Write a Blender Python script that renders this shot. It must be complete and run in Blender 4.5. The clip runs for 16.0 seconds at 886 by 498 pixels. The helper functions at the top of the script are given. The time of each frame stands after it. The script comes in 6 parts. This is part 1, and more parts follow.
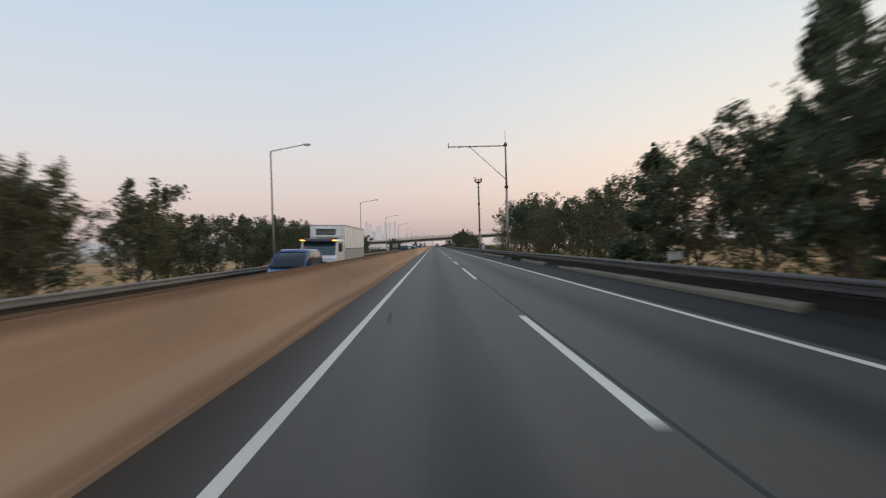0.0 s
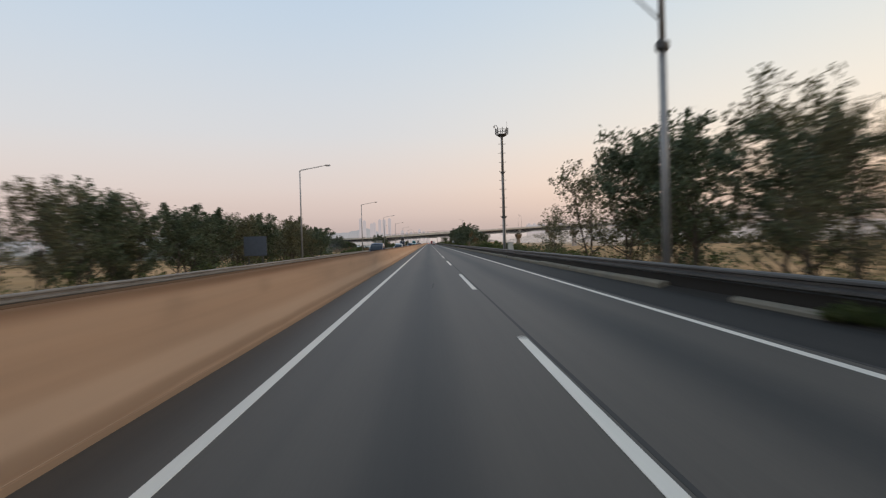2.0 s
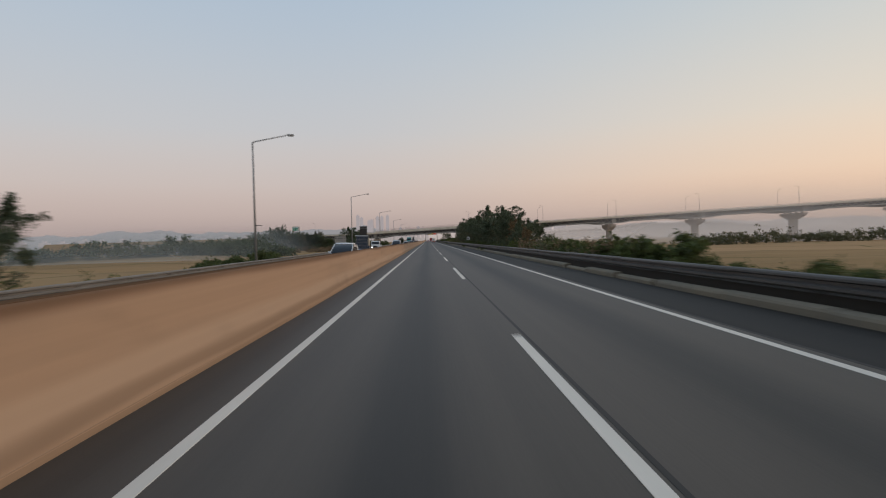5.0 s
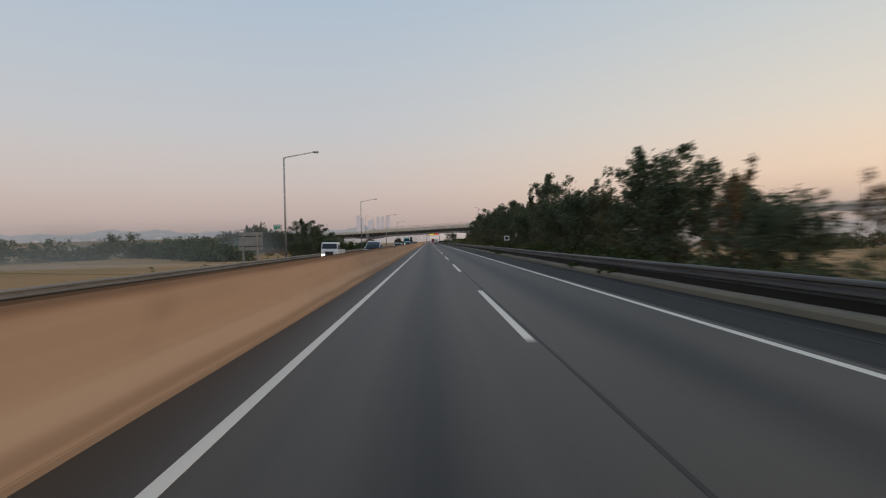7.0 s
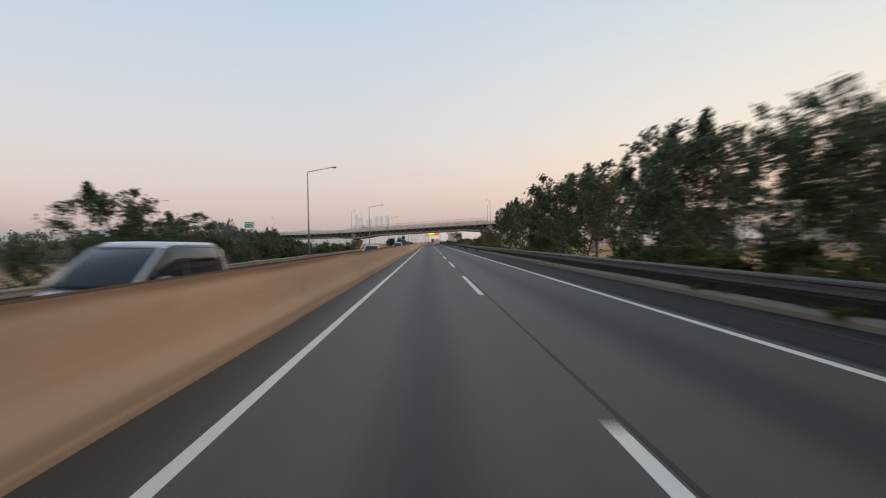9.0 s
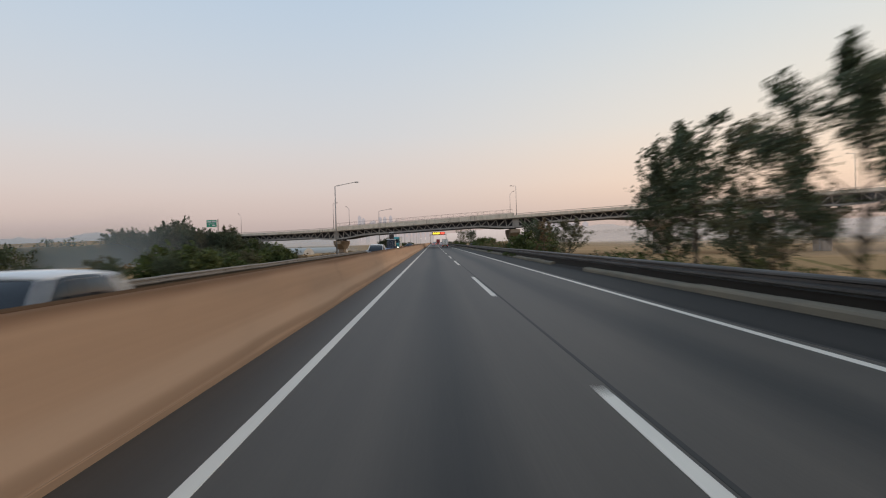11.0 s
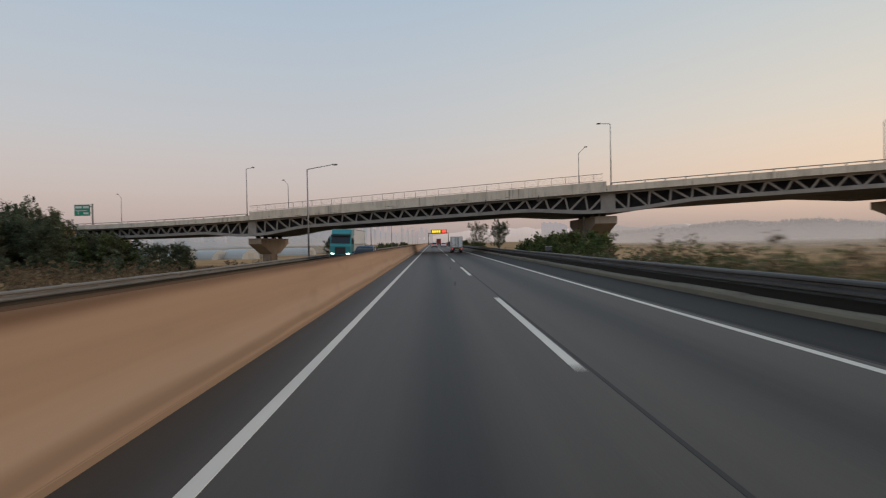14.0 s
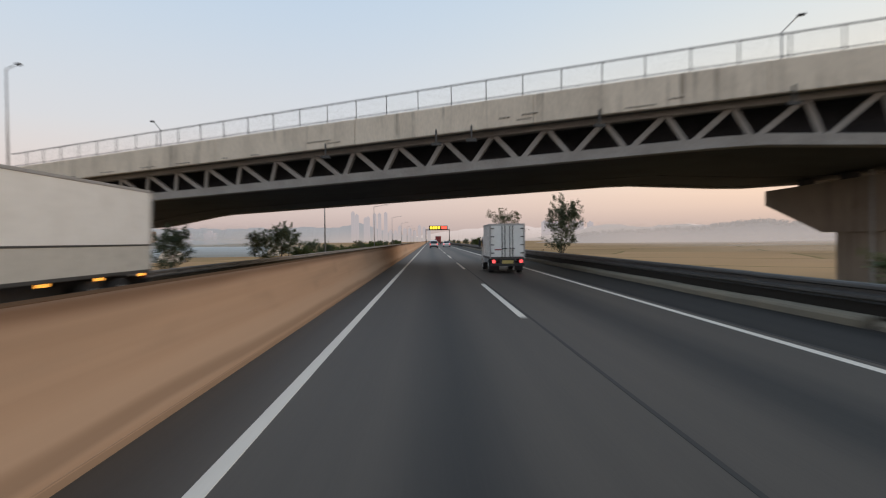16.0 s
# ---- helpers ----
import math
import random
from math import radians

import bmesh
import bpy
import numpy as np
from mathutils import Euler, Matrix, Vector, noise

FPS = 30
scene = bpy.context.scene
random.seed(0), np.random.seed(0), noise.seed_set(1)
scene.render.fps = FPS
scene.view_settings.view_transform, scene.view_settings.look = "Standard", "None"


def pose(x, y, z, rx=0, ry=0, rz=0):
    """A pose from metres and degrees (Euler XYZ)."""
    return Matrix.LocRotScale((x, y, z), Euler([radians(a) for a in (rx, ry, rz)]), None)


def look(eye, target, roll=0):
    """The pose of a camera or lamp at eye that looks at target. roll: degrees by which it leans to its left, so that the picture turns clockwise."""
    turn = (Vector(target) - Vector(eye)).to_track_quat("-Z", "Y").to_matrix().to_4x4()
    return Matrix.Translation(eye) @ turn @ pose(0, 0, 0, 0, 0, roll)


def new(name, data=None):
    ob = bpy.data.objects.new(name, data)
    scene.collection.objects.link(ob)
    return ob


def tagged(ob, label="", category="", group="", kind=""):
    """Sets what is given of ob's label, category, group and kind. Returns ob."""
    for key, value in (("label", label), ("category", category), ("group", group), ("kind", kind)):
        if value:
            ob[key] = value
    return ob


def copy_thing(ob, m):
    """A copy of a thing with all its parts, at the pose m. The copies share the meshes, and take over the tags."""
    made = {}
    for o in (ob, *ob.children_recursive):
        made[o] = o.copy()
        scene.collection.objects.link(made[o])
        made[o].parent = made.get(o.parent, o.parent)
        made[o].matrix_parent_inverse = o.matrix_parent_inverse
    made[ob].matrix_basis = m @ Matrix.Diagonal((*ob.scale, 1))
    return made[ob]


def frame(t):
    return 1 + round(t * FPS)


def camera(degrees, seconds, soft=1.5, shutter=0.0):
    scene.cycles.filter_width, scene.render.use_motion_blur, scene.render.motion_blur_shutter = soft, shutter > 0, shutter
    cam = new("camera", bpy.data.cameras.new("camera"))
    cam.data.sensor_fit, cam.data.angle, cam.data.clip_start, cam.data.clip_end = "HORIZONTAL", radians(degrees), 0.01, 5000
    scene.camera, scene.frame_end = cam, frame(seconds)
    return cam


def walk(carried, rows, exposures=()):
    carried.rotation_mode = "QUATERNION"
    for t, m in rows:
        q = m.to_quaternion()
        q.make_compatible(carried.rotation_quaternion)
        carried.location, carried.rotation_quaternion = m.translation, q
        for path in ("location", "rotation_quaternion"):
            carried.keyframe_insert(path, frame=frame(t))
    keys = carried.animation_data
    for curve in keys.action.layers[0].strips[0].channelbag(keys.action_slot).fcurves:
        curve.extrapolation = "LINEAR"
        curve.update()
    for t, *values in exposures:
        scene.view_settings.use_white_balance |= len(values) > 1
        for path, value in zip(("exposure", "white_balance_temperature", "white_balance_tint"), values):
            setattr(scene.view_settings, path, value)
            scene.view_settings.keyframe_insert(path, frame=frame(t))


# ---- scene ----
cam = camera(77.27, 16.0, soft=1.15, shutter=0.55)
PATH = [
    (0.0, pose(-0.277, 0.000, 1.674, 89.573, 1.591, -0.960)),
    (0.5, pose(-0.198, 11.618, 1.674, 89.491, 1.568, -1.128)),
    (1.0, pose(-0.104, 22.756, 1.674, 89.344, 1.481, -1.251)),
    (1.5, pose(0.018, 33.858, 1.674, 89.317, 1.391, -1.357)),
    (2.0, pose(0.144, 45.960, 1.674, 89.301, 1.614, -1.450)),
    (2.5, pose(0.270, 58.091, 1.674, 89.279, 1.488, -1.558)),
    (3.0, pose(0.334, 70.488, 1.674, 89.209, 1.328, -1.641)),
    (3.5, pose(0.344, 83.087, 1.674, 89.179, 1.293, -1.657)),
    (4.0, pose(0.321, 95.792, 1.674, 89.124, 1.380, -1.640)),
    (4.5, pose(0.276, 108.773, 1.674, 89.061, 1.479, -1.607)),
    (5.0, pose(0.220, 121.909, 1.674, 89.017, 1.511, -1.565)),
    (5.5, pose(0.163, 135.109, 1.674, 89.016, 1.427, -1.519)),
    (6.0, pose(0.116, 148.273, 1.674, 89.108, 1.151, -1.481)),
    (6.5, pose(0.074, 161.402, 1.674, 89.132, 1.121, -1.443)),
    (7.0, pose(0.057, 174.645, 1.674, 89.132, 1.153, -1.433)),
    (7.5, pose(0.075, 187.729, 1.674, 89.153, 1.124, -1.499)),
    (8.0, pose(0.096, 201.060, 1.674, 89.144, 1.092, -1.571)),
    (8.5, pose(0.097, 214.305, 1.674, 89.119, 1.197, -1.521)),
    (9.0, pose(0.089, 227.567, 1.674, 89.191, 1.067, -1.481)),
    (9.5, pose(0.036, 241.231, 1.674, 89.182, 1.431, -1.335)),
    (10.0, pose(-0.005, 255.123, 1.674, 89.365, 1.273, -1.233)),
    (10.5, pose(-0.064, 269.046, 1.674, 89.233, 1.532, -1.084)),
    (11.0, pose(-0.108, 283.322, 1.674, 89.260, 1.546, -1.022)),
    (11.5, pose(-0.142, 297.775, 1.674, 89.320, 1.443, -1.008)),
    (12.0, pose(-0.162, 312.278, 1.674, 89.355, 1.284, -1.026)),
    (12.5, pose(-0.167, 326.648, 1.674, 89.290, 1.170, -1.066)),
    (13.0, pose(-0.159, 341.037, 1.674, 89.189, 1.207, -1.071)),
    (13.5, pose(-0.151, 355.377, 1.674, 89.163, 1.267, -1.139)),
    (14.0, pose(-0.176, 369.830, 1.674, 89.286, 1.093, -1.129)),
    (14.5, pose(-0.221, 384.274, 1.674, 89.317, 0.958, -1.099)),
    (15.0, pose(-0.243, 398.376, 1.674, 89.489, 0.840, -1.166)),
    (15.5, pose(-0.265, 412.432, 1.674, 89.293, 0.874, -1.283)),
    (16.0, pose(-0.289, 425.984, 1.674, 89.100, 0.651, -1.358)),
]
walk(cam, PATH, [(0, 0.47, 6460, 10), (1.0, 0.46, 6560, 10), (2.5, 0.44, 6570, 10), (3.0, 0.40, 6570, 10), (3.5, 0.17, 6520, 10), (7.0, 0.10, 6500, 10), (8.0, 0.2, 6520, 10), (8.5, 0.29, 6560, 10),
                 (9.0, 0.43, 6550, 10), (9.5, 0.42, 6550, 10), (10.0, 0.42, 6540, 10), (12.5, 0.15, 6500, 10), (14.0, 0.09, 6500, 10), (15.0, 0.12, 6520, 10), (15.5, 0.42, 6520, 10), (16.0, 0.46, 6470, 10)])

# ---- sky and light ----
world = bpy.data.worlds.new("dawn_sky")
scene.world = world
world.use_nodes = True


def setup_sky():
    nt = world.node_tree
    nt.nodes.clear()
    N, L = nt.nodes.new, nt.links.new
    out = N("ShaderNodeOutputWorld")
    bg = N("ShaderNodeBackground")
    sky = N("ShaderNodeTexSky")
    sky.sky_type = "NISHITA"
    sky.sun_disc = False
    sky.sun_elevation = radians(3)
    sky.sun_rotation = radians(75)
    sky.dust_density = 2.0
    sky.ozone_density = 2.0
    # pale dawn haze: a smooth gradient with height, warmer towards the sunrise
    tc = N("ShaderNodeTexCoord")
    sep = N("ShaderNodeSeparateXYZ")
    L(tc.outputs["Generated"], sep.inputs[0])
    ramp = N("ShaderNodeValToRGB")
    cr = ramp.color_ramp
    cr.interpolation = "B_SPLINE"
    stops = list(zip((0.0, 0.018, 0.05, 0.10, 0.19, 0.40, 1.0), (HAZE[0], *HAZE)))
    while len(cr.elements) < len(stops):
        cr.elements.new(0.5)
    for e, (pos, col) in zip(cr.elements, stops):
        e.position, e.color = pos, (*col, 1)
    L(sep.outputs["Z"], ramp.inputs[0])
    warm = N("ShaderNodeMapRange")
    warm.inputs["From Min"].default_value, warm.inputs["From Max"].default_value = -0.25, 0.9
    warm.interpolation_type = "SMOOTHSTEP"
    L(sep.outputs["X"], warm.inputs["Value"])
    low = N("ShaderNodeMapRange")
    low.inputs["From Min"].default_value, low.inputs["From Max"].default_value = 0.75, 0.0
    L(sep.outputs["Z"], low.inputs["Value"])
    mul = N("ShaderNodeMath")
    mul.operation = "MULTIPLY"
    L(warm.outputs[0], mul.inputs[0])
    L(low.outputs[0], mul.inputs[1])
    near = N("ShaderNodeMapRange")
    near.inputs["From Min"].default_value, near.inputs["From Max"].default_value = 0.0, 0.10
    near.inputs["To Min"].default_value = 0.30
    near.interpolation_type = "SMOOTHSTEP"
    L(sep.outputs["Z"], near.inputs["Value"])
    mul_low = N("ShaderNodeMath")
    mul_low.operation = "MULTIPLY"
    L(mul.outputs[0], mul_low.inputs[0])
    L(near.outputs[0], mul_low.inputs[1])
    glow = N("ShaderNodeMix")
    glow.data_type = "RGBA"
    glow.blend_type = "MULTIPLY"
    L(mul_low.outputs[0], glow.inputs["Factor"])
    L(ramp.outputs[0], glow.inputs["A"])
    glow.inputs["B"].default_value = (1.54, 1.31, 0.99, 1)
    scale = N("ShaderNodeMix")
    scale.data_type = "RGBA"
    scale.blend_type = "MULTIPLY"
    scale.inputs["Factor"].default_value = 1
    scale.inputs["B"].default_value = (0.10, 0.10, 0.10, 1)
    L(sky.outputs[0], scale.inputs["A"])
    mix = N("ShaderNodeMix")
    mix.data_type = "RGBA"
    mix.inputs["Factor"].default_value = 0.9
    L(scale.outputs["Result"], mix.inputs["A"])
    L(glow.outputs["Result"], mix.inputs["B"])
    L(mix.outputs["Result"], bg.inputs["Color"])
    bg.inputs["Strength"].default_value = 1.0
    L(bg.outputs[0], out.inputs[0])


HAZE = [(0.413, 0.335, 0.322), (0.535, 0.428, 0.398), (0.608, 0.512, 0.475), (0.582, 0.58, 0.584), (0.423, 0.53, 0.645), (0.355, 0.46, 0.606)]
setup_sky()
sun_data = bpy.data.lights.new("dawn_sun", "SUN")
sun_data.energy = 0.58
sun_data.angle = radians(25)
sun_data.color = (1.0, 0.72, 0.48)
sun = new("dawn_sun", sun_data)
sun.matrix_world = look((60, -4, 15), (0, 0, 0))


# ---- materials ----
def material(name, base, rough=0.8, metal=0.0, noise_scale=4.0, amount=0.25, fine=40.0, bump=0.0, stretch=(1, 1, 1),
             tint=None, emission=None, coat=0.0, island=0.0, per_object=0.0, specular=0.5, world_space=False):
    """A surface with variation at two scales: broad stains (towards tint) and fine grain."""
    m = bpy.data.materials.new(name)
    m.use_nodes = True
    nt = m.node_tree
    bsdf = nt.nodes["Principled BSDF"]
    N, L = nt.nodes.new, nt.links.new
    bsdf.inputs["Roughness"].default_value = rough
    bsdf.inputs["Metallic"].default_value = metal
    bsdf.inputs["Specular IOR Level"].default_value = specular
    if coat:
        bsdf.inputs["Coat Weight"].default_value = coat
    tc = N("ShaderNodeTexCoord")
    mp = N("ShaderNodeMapping")
    mp.inputs["Scale"].default_value = stretch
    L(N("ShaderNodeNewGeometry").outputs["Position"] if world_space else tc.outputs["Object"], mp.inputs[0])
    n1 = N("ShaderNodeTexNoise")
    n1.inputs["Scale"].default_value = noise_scale
    n1.inputs["Detail"].default_value = 4
    L(mp.outputs[0], n1.inputs["Vector"])
    n2 = N("ShaderNodeTexNoise")
    n2.inputs["Scale"].default_value = fine
    n2.inputs["Detail"].default_value = 3
    L(mp.outputs[0], n2.inputs["Vector"])
    tint = tint or tuple(c * 0.55 for c in base)
    mix = N("ShaderNodeMix")
    mix.data_type = "RGBA"
    mix.inputs["A"].default_value, mix.inputs["B"].default_value = (*base, 1), (*tint, 1)
    mr = N("ShaderNodeMapRange")
    mr.inputs["From Min"].default_value, mr.inputs["From Max"].default_value = 0.4, 0.75
    mr.inputs["To Max"].default_value = min(1, amount * 2)
    L(n1.outputs["Fac"], mr.inputs["Value"])
    L(mr.outputs[0], mix.inputs["Factor"])
    hsv = N("ShaderNodeHueSaturation")
    L(mix.outputs["Result"], hsv.inputs["Color"])
    val = N("ShaderNodeMapRange")
    val.inputs["To Min"].default_value, val.inputs["To Max"].default_value = 1 - amount * 0.6, 1 + amount * 0.6
    L(n2.outputs["Fac"], val.inputs["Value"])
    last = val.outputs[0]
    if island or per_object:
        src = N("ShaderNodeNewGeometry").outputs["Random Per Island"] if island else N("ShaderNodeObjectInfo").outputs["Random"]
        k = island or per_object
        v2 = N("ShaderNodeMapRange")
        v2.inputs["To Min"].default_value, v2.inputs["To Max"].default_value = 1 - k, 1 + k
        L(src, v2.inputs["Value"])
        mm = N("ShaderNodeMath")
        mm.operation = "MULTIPLY"
        L(last, mm.inputs[0])
        L(v2.outputs[0], mm.inputs[1])
        last = mm.outputs[0]
    L(last, hsv.inputs["Value"])
    L(hsv.outputs[0], bsdf.inputs["Base Color"])
    if bump:
        bp = N("ShaderNodeBump")
        bp.inputs["Strength"].default_value = bump
        bp.inputs["Distance"].default_value = 0.01
        L(n2.outputs["Fac"], bp.inputs["Height"])
        L(bp.outputs[0], bsdf.inputs["Normal"])
    if emission:
        bsdf.inputs["Emission Color"].default_value = (*emission[0], 1)
        bsdf.inputs["Emission Strength"].default_value = emission[1]
    return m


def asphalt_material(name, base, tracks, rough=0.6, specular=0.44):
    """Worn asphalt: tyre-polished and oil-darkened bands along the lanes, plain darker bands beside them, streaks,
    stone grain, patches.
    """
    m = material(name, base, rough=rough, noise_scale=0.22, amount=0.22, fine=26, bump=0.25, stretch=(1.0, 0.16, 1), specular=specular)
    nt = m.node_tree
    N, L = nt.nodes.new, nt.links.new
    bsdf = nt.nodes["Principled BSDF"]
    src = bsdf.inputs["Base Color"].links[0].from_socket
    tc = N("ShaderNodeTexCoord")
    wob = N("ShaderNodeTexNoise")
    wob.inputs["Scale"].default_value = 0.05
    L(tc.outputs["Object"], wob.inputs["Vector"])
    sep = N("ShaderNodeSeparateXYZ")
    L(tc.outputs["Object"], sep.inputs[0])
    add = N("ShaderNodeMath")
    add.operation = "MULTIPLY_ADD"
    L(wob.outputs["Fac"], add.inputs[0])
    add.inputs[1].default_value = 0.5
    L(sep.outputs["X"], add.inputs[2])
    total = None
    for centre, width, depth in tracks:
        d = N("ShaderNodeMath")
        d.operation = "SUBTRACT"
        L(add.outputs[0], d.inputs[0])
        d.inputs[1].default_value = centre + 0.25
        a = N("ShaderNodeMath")
        a.operation = "ABSOLUTE"
        L(d.outputs[0], a.inputs[0])
        r = N("ShaderNodeMapRange")
        r.interpolation_type = "SMOOTHSTEP"
        r.inputs["From Min"].default_value, r.inputs["From Max"].default_value = width, 0.0
        r.inputs["To Max"].default_value = depth
        L(a.outputs[0], r.inputs["Value"])
        if total is None:
            total = r.outputs[0]
        else:
            s = N("ShaderNodeMath")
            s.operation = "ADD"
            L(total, s.inputs[0])
            L(r.outputs[0], s.inputs[1])
            total = s.outputs[0]
    streak = N("ShaderNodeTexNoise")
    streak.inputs["Scale"].default_value = 2.2
    streak.inputs["Detail"].default_value = 5
    mp = N("ShaderNodeMapping")
    mp.inputs["Scale"].default_value = (1.6, 0.02, 1)
    L(tc.outputs["Object"], mp.inputs[0])
    L(mp.outputs[0], streak.inputs["Vector"])
    sm = N("ShaderNodeMapRange")
    sm.inputs["From Min"].default_value, sm.inputs["From Max"].default_value = 0.35, 0.7
    sm.inputs["To Max"].default_value = 0.13
    L(streak.outputs["Fac"], sm.inputs["Value"])
    s = N("ShaderNodeMath")
    s.operation = "ADD"
    L(total, s.inputs[0])
    L(sm.outputs[0], s.inputs[1])
    inv = N("ShaderNodeMath")
    inv.operation = "SUBTRACT"
    inv.inputs[0].default_value = 1.0
    L(s.outputs[0], inv.inputs[1])
    hs = N("ShaderNodeHueSaturation")
    L(src, hs.inputs["Color"])
    L(inv.outputs[0], hs.inputs["Value"])
    L(hs.outputs[0], bsdf.inputs["Base Color"])
    return m


def barrier_material(name, base, tint):
    """Slip-formed tan concrete: long streaks, broad blotches, a rust-brown wash under the top edge, a splash line over
    the toe and, above it, a paler band for the light on the lower slope.
    """
    m = material(name, base, rough=0.95, noise_scale=1.6, amount=0.16, fine=11, bump=0.05, tint=tint, stretch=(1, 0.012, 1), specular=0.2, world_space=True)
    nt = m.node_tree
    N, L = nt.nodes.new, nt.links.new
    bsdf = nt.nodes["Principled BSDF"]
    last = bsdf.inputs["Base Color"].links[0].from_socket
    geo, sep = N("ShaderNodeNewGeometry"), N("ShaderNodeSeparateXYZ")
    L(geo.outputs["Position"], sep.inputs[0])

    def cloud(stretch, lo, hi, detail=5):
        mp, nz, mr = N("ShaderNodeMapping"), N("ShaderNodeTexNoise"), N("ShaderNodeMapRange")
        mp.inputs["Scale"].default_value = stretch
        nz.inputs["Scale"].default_value, nz.inputs["Detail"].default_value = 1.0, detail
        mr.inputs["From Min"].default_value, mr.inputs["From Max"].default_value = lo, hi
        L(geo.outputs["Position"], mp.inputs[0])
        L(mp.outputs[0], nz.inputs["Vector"])
        L(nz.outputs["Fac"], mr.inputs["Value"])
        return mr.outputs[0]

    def band(z0, z1, z2, z3, wobble):
        """One between z1 and z2, fading out to z0 and z3, with an uneven edge."""
        ad = N("ShaderNodeMath")
        ad.operation = "MULTIPLY_ADD"
        L(cloud((0.4, 0.11, 0.8), 0.3, 0.7), ad.inputs[0])
        ad.inputs[1].default_value = wobble
        L(sep.outputs["Z"], ad.inputs[2])
        out = None
        for lo, hi in ((z0, z1), (z3, z2)):
            mr = N("ShaderNodeMapRange")
            mr.interpolation_type = "SMOOTHSTEP"
            mr.inputs["From Min"].default_value, mr.inputs["From Max"].default_value = lo + wobble / 2, hi + wobble / 2
            L(ad.outputs[0], mr.inputs["Value"])
            out = mr.outputs[0] if out is None else times(out, mr.outputs[0])
        return out

    def times(a, b):
        mu = N("ShaderNodeMath")
        mu.operation = "MULTIPLY"
        L(a, mu.inputs[0])
        if isinstance(b, float):
            mu.inputs[1].default_value = b
        else:
            L(b, mu.inputs[1])
        return mu.outputs[0]

    for fac, colour in ((times(cloud((0.6, 0.13, 1.3), 0.52, 0.72), 0.45), (0.30, 0.205, 0.138)),
                        (times(cloud((0.6, 0.05, 2.4), 0.55, 0.75), 0.40), (0.50, 0.35, 0.24)),
                        (times(cloud((1.0, 0.55, 1.6), 0.60, 0.74), 0.35), (0.24, 0.16, 0.105)),
                        (times(band(1.07, 1.235, 1.5, 1.6, 0.08), 0.85), (0.15, 0.078, 0.042)),
                        # paler band: brighter light on the lower slope, put into the colour
                        (times(band(0.20, 0.30, 0.42, 0.60, 0.10), 0.40), (0.54, 0.375, 0.255)),
                        (times(band(0.08, 0.14, 0.17, 0.30, 0.12), 0.55), (0.25, 0.160, 0.100))):
        mx = N("ShaderNodeMix")
        mx.data_type = "RGBA"
        L(fac, mx.inputs["Factor"])
        L(last, mx.inputs["A"])
        mx.inputs["B"].default_value = (*colour, 1)
        last = mx.outputs["Result"]
    L(last, bsdf.inputs["Base Color"])
    return m


def drip_stains(m, colour, amount):
    """Rain streaks that run down a concrete face from its top edge, uneven along its length."""
    nt = m.node_tree
    N, L = nt.nodes.new, nt.links.new
    bsdf = nt.nodes["Principled BSDF"]
    src = bsdf.inputs["Base Color"].links[0].from_socket
    geo, fac = N("ShaderNodeNewGeometry"), None
    for stretch, lo, hi in (((2.6, 2.6, 0.10), 0.52, 0.70), ((0.35, 0.35, 0.5), 0.38, 0.66)):
        mp, nz, mr = N("ShaderNodeMapping"), N("ShaderNodeTexNoise"), N("ShaderNodeMapRange")
        mp.inputs["Scale"].default_value = stretch
        nz.inputs["Scale"].default_value, nz.inputs["Detail"].default_value = 1.0, 5
        mr.inputs["From Min"].default_value, mr.inputs["From Max"].default_value = lo, hi
        L(geo.outputs["Position"], mp.inputs[0])
        L(mp.outputs[0], nz.inputs["Vector"])
        L(nz.outputs["Fac"], mr.inputs["Value"])
        if fac is None:
            mr.inputs["To Max"].default_value = amount
            fac = mr.outputs[0]
        else:
            mu = N("ShaderNodeMath")
            mu.operation = "MULTIPLY"
            L(fac, mu.inputs[0])
            L(mr.outputs[0], mu.inputs[1])
            fac = mu.outputs[0]
    mx = N("ShaderNodeMix")
    mx.data_type = "RGBA"
    L(fac, mx.inputs["Factor"])
    L(src, mx.inputs["A"])
    mx.inputs["B"].default_value = (*colour, 1)
    L(mx.outputs["Result"], bsdf.inputs["Base Color"])


def leaf_material(name, base, tip):
    m = material(name, base, rough=0.6, noise_scale=0.8, amount=0.35, fine=9, tint=tip, island=0.45, specular=0.3)
    nt = m.node_tree
    bsdf = nt.nodes["Principled BSDF"]
    tr = nt.nodes.new("ShaderNodeBsdfTranslucent")
    mixs = nt.nodes.new("ShaderNodeMixShader")
    mixs.inputs[0].default_value = 0.38
    nt.links.new(bsdf.inputs["Base Color"].links[0].from_socket, tr.inputs["Color"])
    nt.links.new(bsdf.outputs[0], mixs.inputs[1])
    nt.links.new(tr.outputs[0], mixs.inputs[2])
    nt.links.new(mixs.outputs[0], nt.nodes["Material Output"].inputs["Surface"])
    return m


def glass_material(name, base=(0.02, 0.025, 0.03)):
    m = material(name, base, rough=0.08, amount=0.1, specular=0.45)
    return m


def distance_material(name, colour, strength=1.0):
    """Far hills and towers as plain pale silhouettes; the air's haze is put in as a glow."""
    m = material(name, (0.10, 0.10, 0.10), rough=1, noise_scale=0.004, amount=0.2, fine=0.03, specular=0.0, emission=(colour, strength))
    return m


